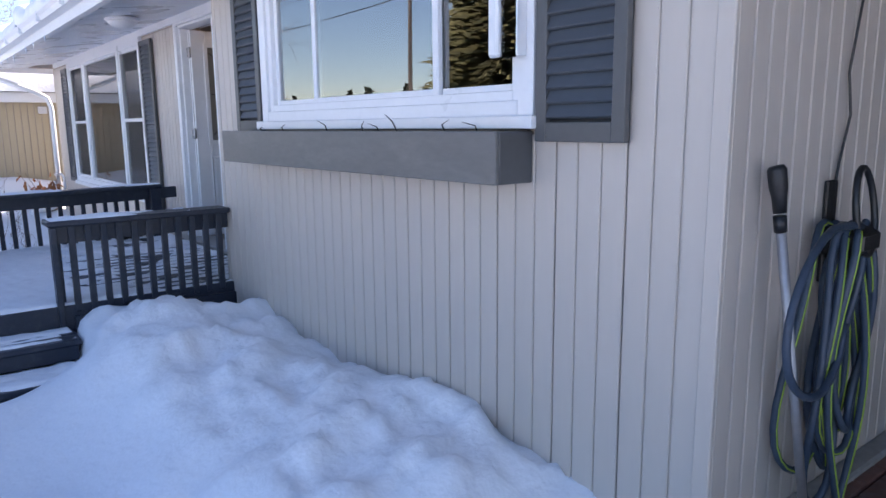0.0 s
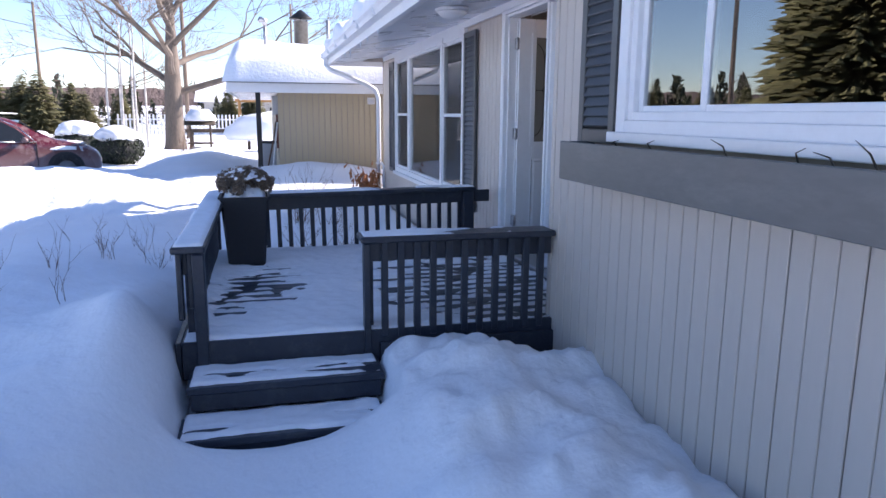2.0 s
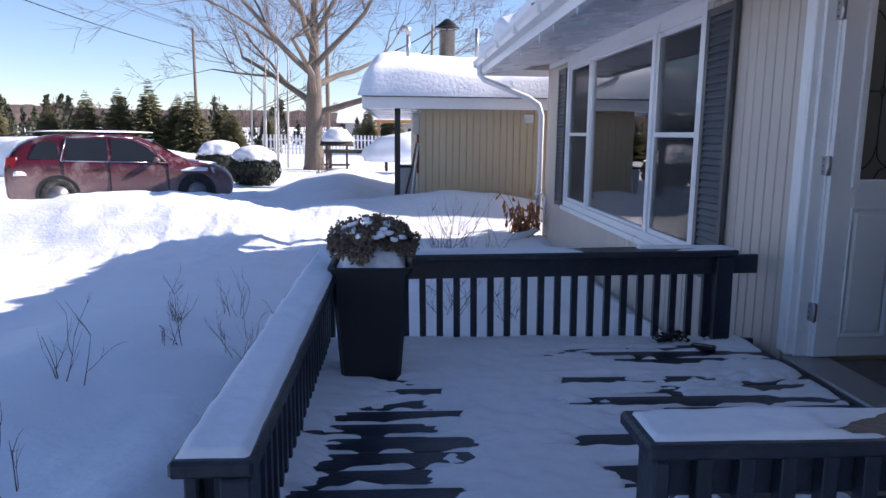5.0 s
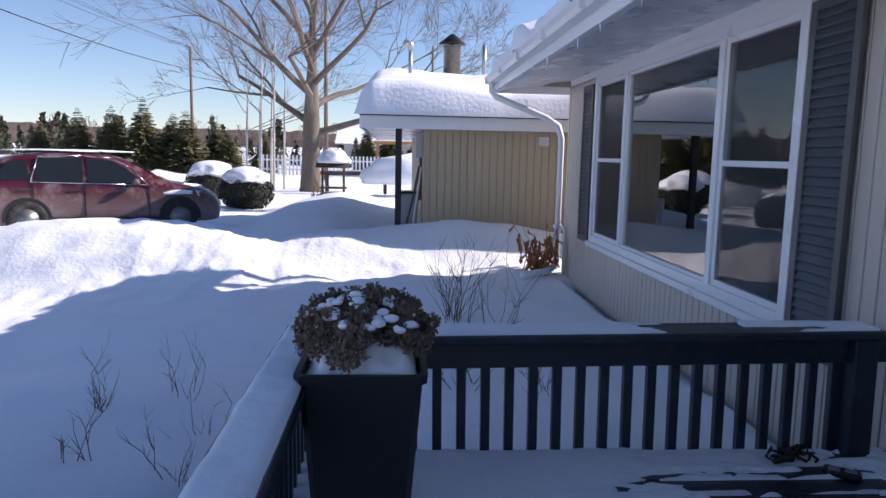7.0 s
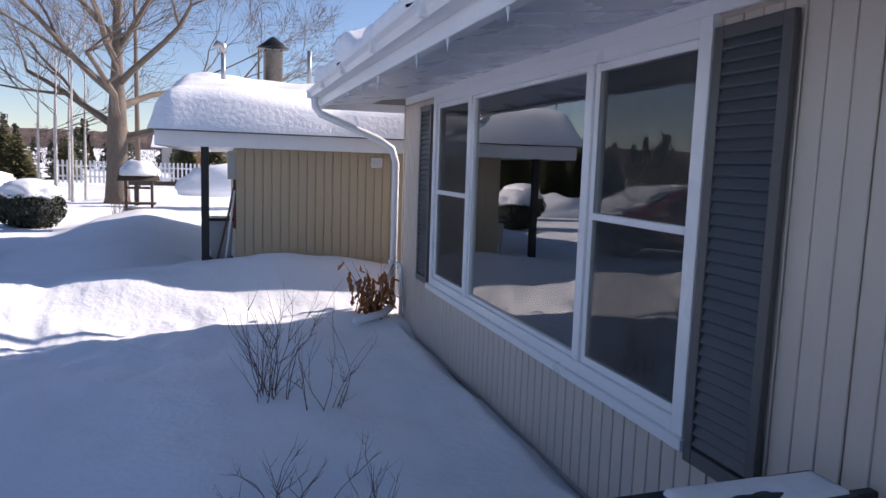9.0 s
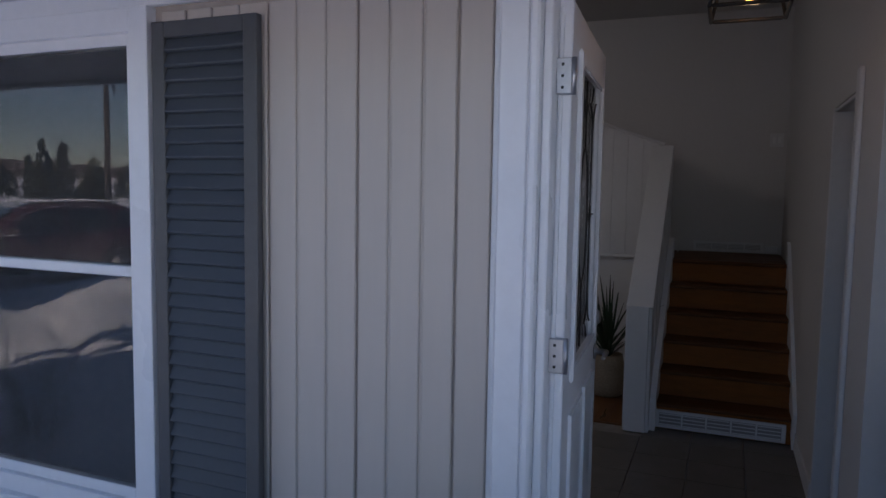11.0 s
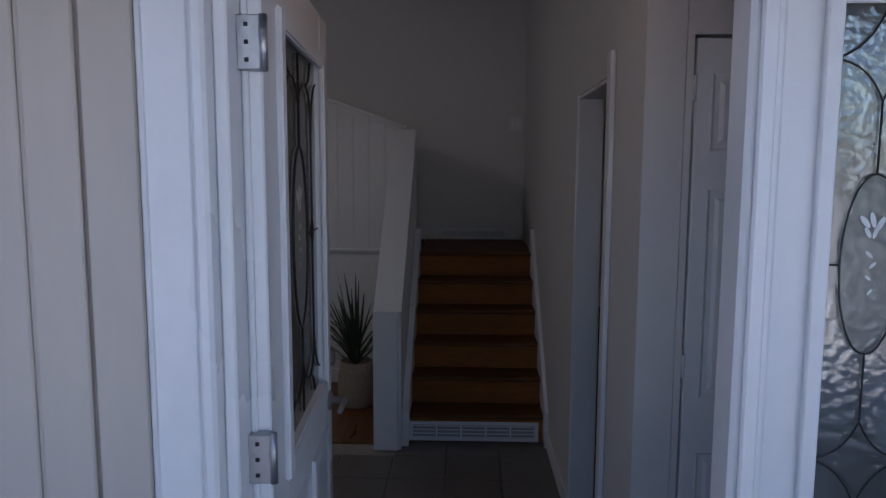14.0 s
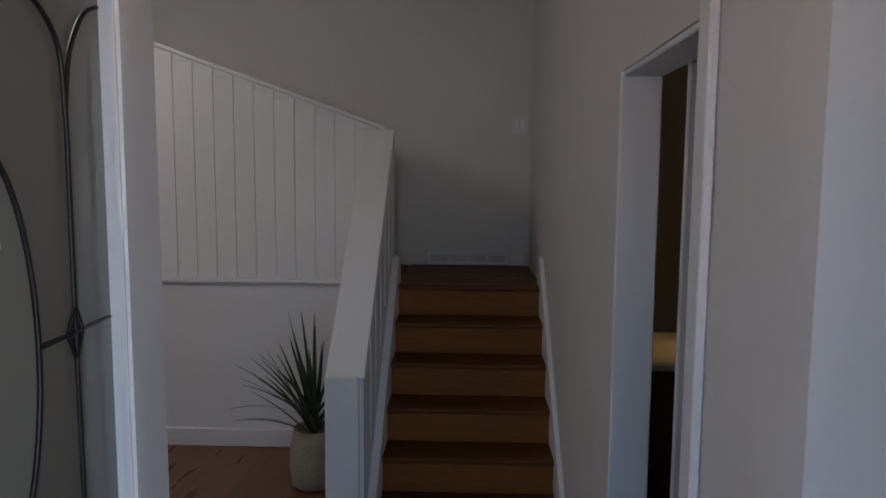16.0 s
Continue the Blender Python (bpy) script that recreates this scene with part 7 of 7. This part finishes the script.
# small roofed well ornament
WOODOLD = material("old_wood", (0.10, 0.075, 0.055), 0.85, vary=0.35, grain=20)
wx, wy, wz = -1.75, 26.7, 0.55
well = thing("wishing_well", (wx, wy, wz), "small wooden wishing well ornament roofed with snow", "garden ornament")
for sx in (-0.33, 0.33):
    slab("post", (wx + sx - 0.035, wy - 0.035, wz), (wx + sx + 0.035, wy + 0.035, wz + 1.25), WOODOLD, well)
slab("crossbar", (wx - 0.3, wy - 0.02, wz + 0.72), (wx + 0.3, wy + 0.02, wz + 0.78), WOODOLD, well)
slab("shelf", (wx - 0.42, wy - 0.15, wz + 0.30), (wx + 0.42, wy + 0.15, wz + 0.36), WOODOLD, well)
slab("roof_board", (wx - 0.50, wy - 0.42, wz + 1.05), (wx + 0.50, wy + 0.05, wz + 1.08), WOODOLD, well, turn=(28, 0, 0))
slab("roof_board", (wx - 0.50, wy - 0.05, wz + 1.05), (wx + 0.50, wy + 0.42, wz + 1.08), WOODOLD, well, turn=(-28, 0, 0))
lathe("well_base", [(0.36, 0), (0.38, 0.1), (0.38, 0.3), (0.33, 0.3)], CONCRETE, (wx, wy, wz - 0.1), well)
snow_blob("snow_cap", Vector((wx, wy, wz + 1.17)) - ORIGIN[well.name], (0.52, 0.46, 0.32), 12, "", well)
twigs("bare_shrub", (-2.2, 26.2, 0.6), 14, 0.8, 0.6, 60, "leafless brown shrub beside the wishing well", r=0.008)
bench = thing("raised_bed", (-1.6, 40, 0.3), "long dark timber platform edged with snow", "platform")
slab("platform_board", (-3.3, 37.4, 0.95), (2.6, 38.0, 1.12), WOODOLD, bench)
for bx in (-3.1, -0.4, 2.3):
    slab("leg", (bx, 37.5, 0.1), (bx + 0.15, 37.9, 0.95), WOODOLD, bench)
snow_blob("snow_mound", (0.9, 37.0, 0.9), (2.4, 1.0, 1.1), 15, "rounded heap of snow over a covered yard platform")
snow_blob("snow_mound", (-15.0, 33.5, 0.0), (4.5, 1.5, 1.7), 16, "ploughed snow heap behind the parked car")
snow_blob("snow_mound", (-9.2, 34.5, 0.0), (2.5, 1.2, 1.1), 17, "ploughed snow heap beside the drive")

# neighbour's house, gazebo and fence
NWALL = material("pale_wall", (0.45, 0.43, 0.40), 0.7, vary=0.1)
house = thing("neighbour_house", (2, 92, 0), "low neighbouring house under a snowy roof", "house")
slab("wall", (-6, 88, 0), (12, 97, 3.2), NWALL, house)
for i in range(5):
    w = slab("window", (-5 + i * 3.2, 87.9, 1.2), (-3.6 + i * 3.2, 87.985, 2.5), CARGLASS, house)
bm = bmesh.new()
sec = [(87.0, 3.1), (92.5, 5.6), (98, 3.1)]
a = [bm.verts.new((-7, y, z)) for y, z in sec]
b = [bm.verts.new((13, y, z)) for y, z in sec]
bm.faces.new(a)
bm.faces.new(b[::-1])
for i in range(3):
    bm.faces.new((a[i], b[i], b[(i + 1) % 3], a[(i + 1) % 3]))
w = from_bm("snowy_roof", bm, SNOW, (0, 0, 0), None)
w.parent = house
w.location = -ORIGIN[house.name]
CEDAR = material("cedar", (0.32, 0.17, 0.06), 0.7, vary=0.2)
gaz = thing("gazebo", (0.2, 60, 0), "cedar garden gazebo with a snowy roof", "gazebo")
for px in (-1.5, 1.5):
    for py in (-1.3, 1.3):
        slab("post", (0.2 + px - 0.08, 60 + py - 0.08, 0.3), (0.2 + px + 0.08, 60 + py + 0.08, 2.9), CEDAR, gaz)
slab("beam", (-1.6, 58.55, 2.75), (2.0, 58.7, 2.95), CEDAR, gaz)
slab("beam", (-1.6, 61.3, 2.75), (2.0, 61.45, 2.95), CEDAR, gaz)
bm = bmesh.new()
q = [bm.verts.new(p) for p in ((-1.9, -1.7, 0), (1.9, -1.7, 0), (1.9, 1.7, 0), (-1.9, 1.7, 0), (-0.7, -0.6, 0.85), (0.7, -0.6, 0.85), (0.7, 0.6, 0.85), (-0.7, 0.6, 0.85))]
for f in ((0, 1, 5, 4), (1, 2, 6, 5), (2, 3, 7, 6), (3, 0, 4, 7), (4, 5, 6, 7), (3, 2, 1, 0)):
    bm.faces.new([q[k] for k in f])
from_bm("roof", bm, SNOW_LOOSE, (0.2, 60, 2.95), gaz)
slab("counter", (-0.9, 58.9, 0.4), (1.3, 59.6, 1.6), NWALL, gaz)
fence = thing("picket_fence", (-3, 56, 0), "white picket fence across the neighbouring yard", "fence")
for i in range(58):
    fx = -9.5 + i * 0.26
    slab("picket", (fx, 55, 0.35), (fx + 0.12, 55.03, 1.75), WHITE, fence)
slab("fence_rail", (-9.6, 55.035, 0.7), (5.8, 55.075, 0.8), WHITE, fence)
slab("fence_rail", (-9.6, 55.035, 1.35), (5.8, 55.075, 1.45), WHITE, fence)

# utility poles and lines
POLE = material("pole_wood", (0.17, 0.13, 0.10), 0.9, vary=0.2)
poles = []
for px, py, h, cross in ((-16.0, 62, 10.0, False), (-20.5, 34, 11.8, True), (-4.5, 52, 13.5, False), (3.6, 75, 12.5, False)):
    p = thing("utility_pole", (px, py, 0.2), "weathered wooden utility pole", "utility pole", "utility poles")
    tube("shaft", [(px, py, 0), (px, py, h)], [0.15, 0.10], POLE, p)
    if cross:
        slab("crossarm", (px - 0.9, py - 0.06, h - 0.7), (px + 0.9, py + 0.06, h - 0.56), POLE, p)
        for q in (-0.8, -0.3, 0.3, 0.8):
            lathe("insulator", [(0.05, 0), (0.07, 0.08), (0.03, 0.18)], ALU, (px + q, py, h - 0.56), p, sides=8)
    poles.append((px, py, h))
POLEX = poles[1]


def line(a, b, sag, label="power line slung between poles", r=0.014):
    pts = []
    for i in range(25):
        t = i / 24
        pts.append(Vector(a).lerp(Vector(b), t) - Vector((0, 0, sag * 4 * t * (1 - t))))
    return tagged(tube("power_line", pts, r, BLACK, sides=4), label, "cable", "overhead power lines")


for q, dz in ((-0.8, 0), (0.3, 0.0), (0.8, 0.0)):
    line((-20.5 + q, 34, 11.4 + dz), (-60, -4, 12.5), 1.2)
    line((-20.5 + q, 34, 11.4 + dz), (-16.0 + q * 0.3, 62, 9.9), 0.5)
line((-20.5, 34, 9.2), (-60, -2, 9.0), 0.9, r=0.03)
line((-20.5, 34, 9.2), (-16, 62, 8.2), 0.4, r=0.03)
line((-16.0, 62, 9.0), (-4.5, 52, 10), 0.6)
line((-16.0, 62, 9.0), (25, 90, 11), 0.6)

# wooded hills and far woods
FAR = material("far_wood", (0.11, 0.08, 0.07), 0.95, vary=0.5, grain=0.15, patch=0.02)
FARGREEN = material("far_conifer", (0.06, 0.064, 0.035), 0.95, vary=0.6, grain=0.4, patch=0.1)


def ridge(name, dist, base, top, a0, a1, seed, mat, label, step_deg=0.22, rough=0.25):
    """A distant belt of woods with an uneven crest, curved about the place."""
    verts, faces = [], []
    n = int((a1 - a0) / step_deg)
    for i in range(n + 1):
        a = radians(a0 + (a1 - a0) * i / n)
        h = base + (top - base) * (0.65 + 0.55 * noise.noise((a * 3, seed, 0)) + rough * noise.noise((a * 40, seed, 1)) + rough * 0.8 * noise.noise((a * 130, seed, 2)))
        for k, (dd, f) in enumerate(((0, 0), (dist * 0.02, 0.6), (dist * 0.05, 1.0), (dist * 0.12, 0.5))):
            d = dist + dd
            verts.append((math.sin(a) * d, 8 + math.cos(a) * d, (h if k == 2 else h * f) if k else -2))
    for i in range(n):
        for k in range(3):
            s = i * 4 + k
            faces.append((s, s + 4, s + 5, s + 1))
    return tagged(from_data(name, verts, faces, mat), label, "woods", kind="stuff")


ridge("far_hill", 900, 12, 36, -110, 60, 2.0, FAR, "brown leafless wooded hills on the horizon", 0.3, 0.08)


def far_wood(name, seed, n, a0, a1, d0, d1, h0, h1, mat, label, thin):
    """A belt of far trees, each a ragged cloud of small sprays, in one mesh."""
    g = random.Random(seed)
    verts, faces = [], []
    for _ in range(n):
        a, d = radians(g.uniform(a0, a1)), g.uniform(d0, d1)
        c = Vector((math.sin(a) * d, 8 + math.cos(a) * d, 0.2))
        h = g.uniform(h0, h1)
        w = h * (g.uniform(0.22, 0.34) if not thin else g.uniform(0.25, 0.4))
        for _ in range(120):
            t = g.uniform(0.05, 1)
            r = w * ((1 - t) ** 0.8 if not thin else math.sin(math.pi * min(1, t * 0.9 + 0.1)) ** 0.7) * math.sqrt(g.uniform(0, 1))
            b = g.uniform(0, 6.28)
            p = c + Vector((r * math.cos(b), r * math.sin(b), h * t))
            s = h * (0.075 if not thin else 0.06) * g.uniform(0.6, 1.4)
            q = Euler((g.uniform(0, 6), g.uniform(0, 6), g.uniform(0, 6))).to_matrix()
            k = len(verts)
            wd = 0.7 if not thin else 0.12
            verts.extend([p + q @ Vector((-s, 0, 0)), p + q @ Vector((s, -s * wd, 0)), p + q @ Vector((s * 0.6, s * wd, 0))])
            faces.append((k, k + 1, k + 2))
    return tagged(from_data(name, verts, faces, mat), label, "woods", kind="stuff")


far_wood("far_woods", 5, 420, -150, 40, 75, 165, 3.0, 6.8, FARGREEN, "belt of far dark conifers", False)
far_wood("far_thicket", 6, 420, -140, 40, 75, 165, 3.0, 6.8, FAR, "leafless far thicket", True)
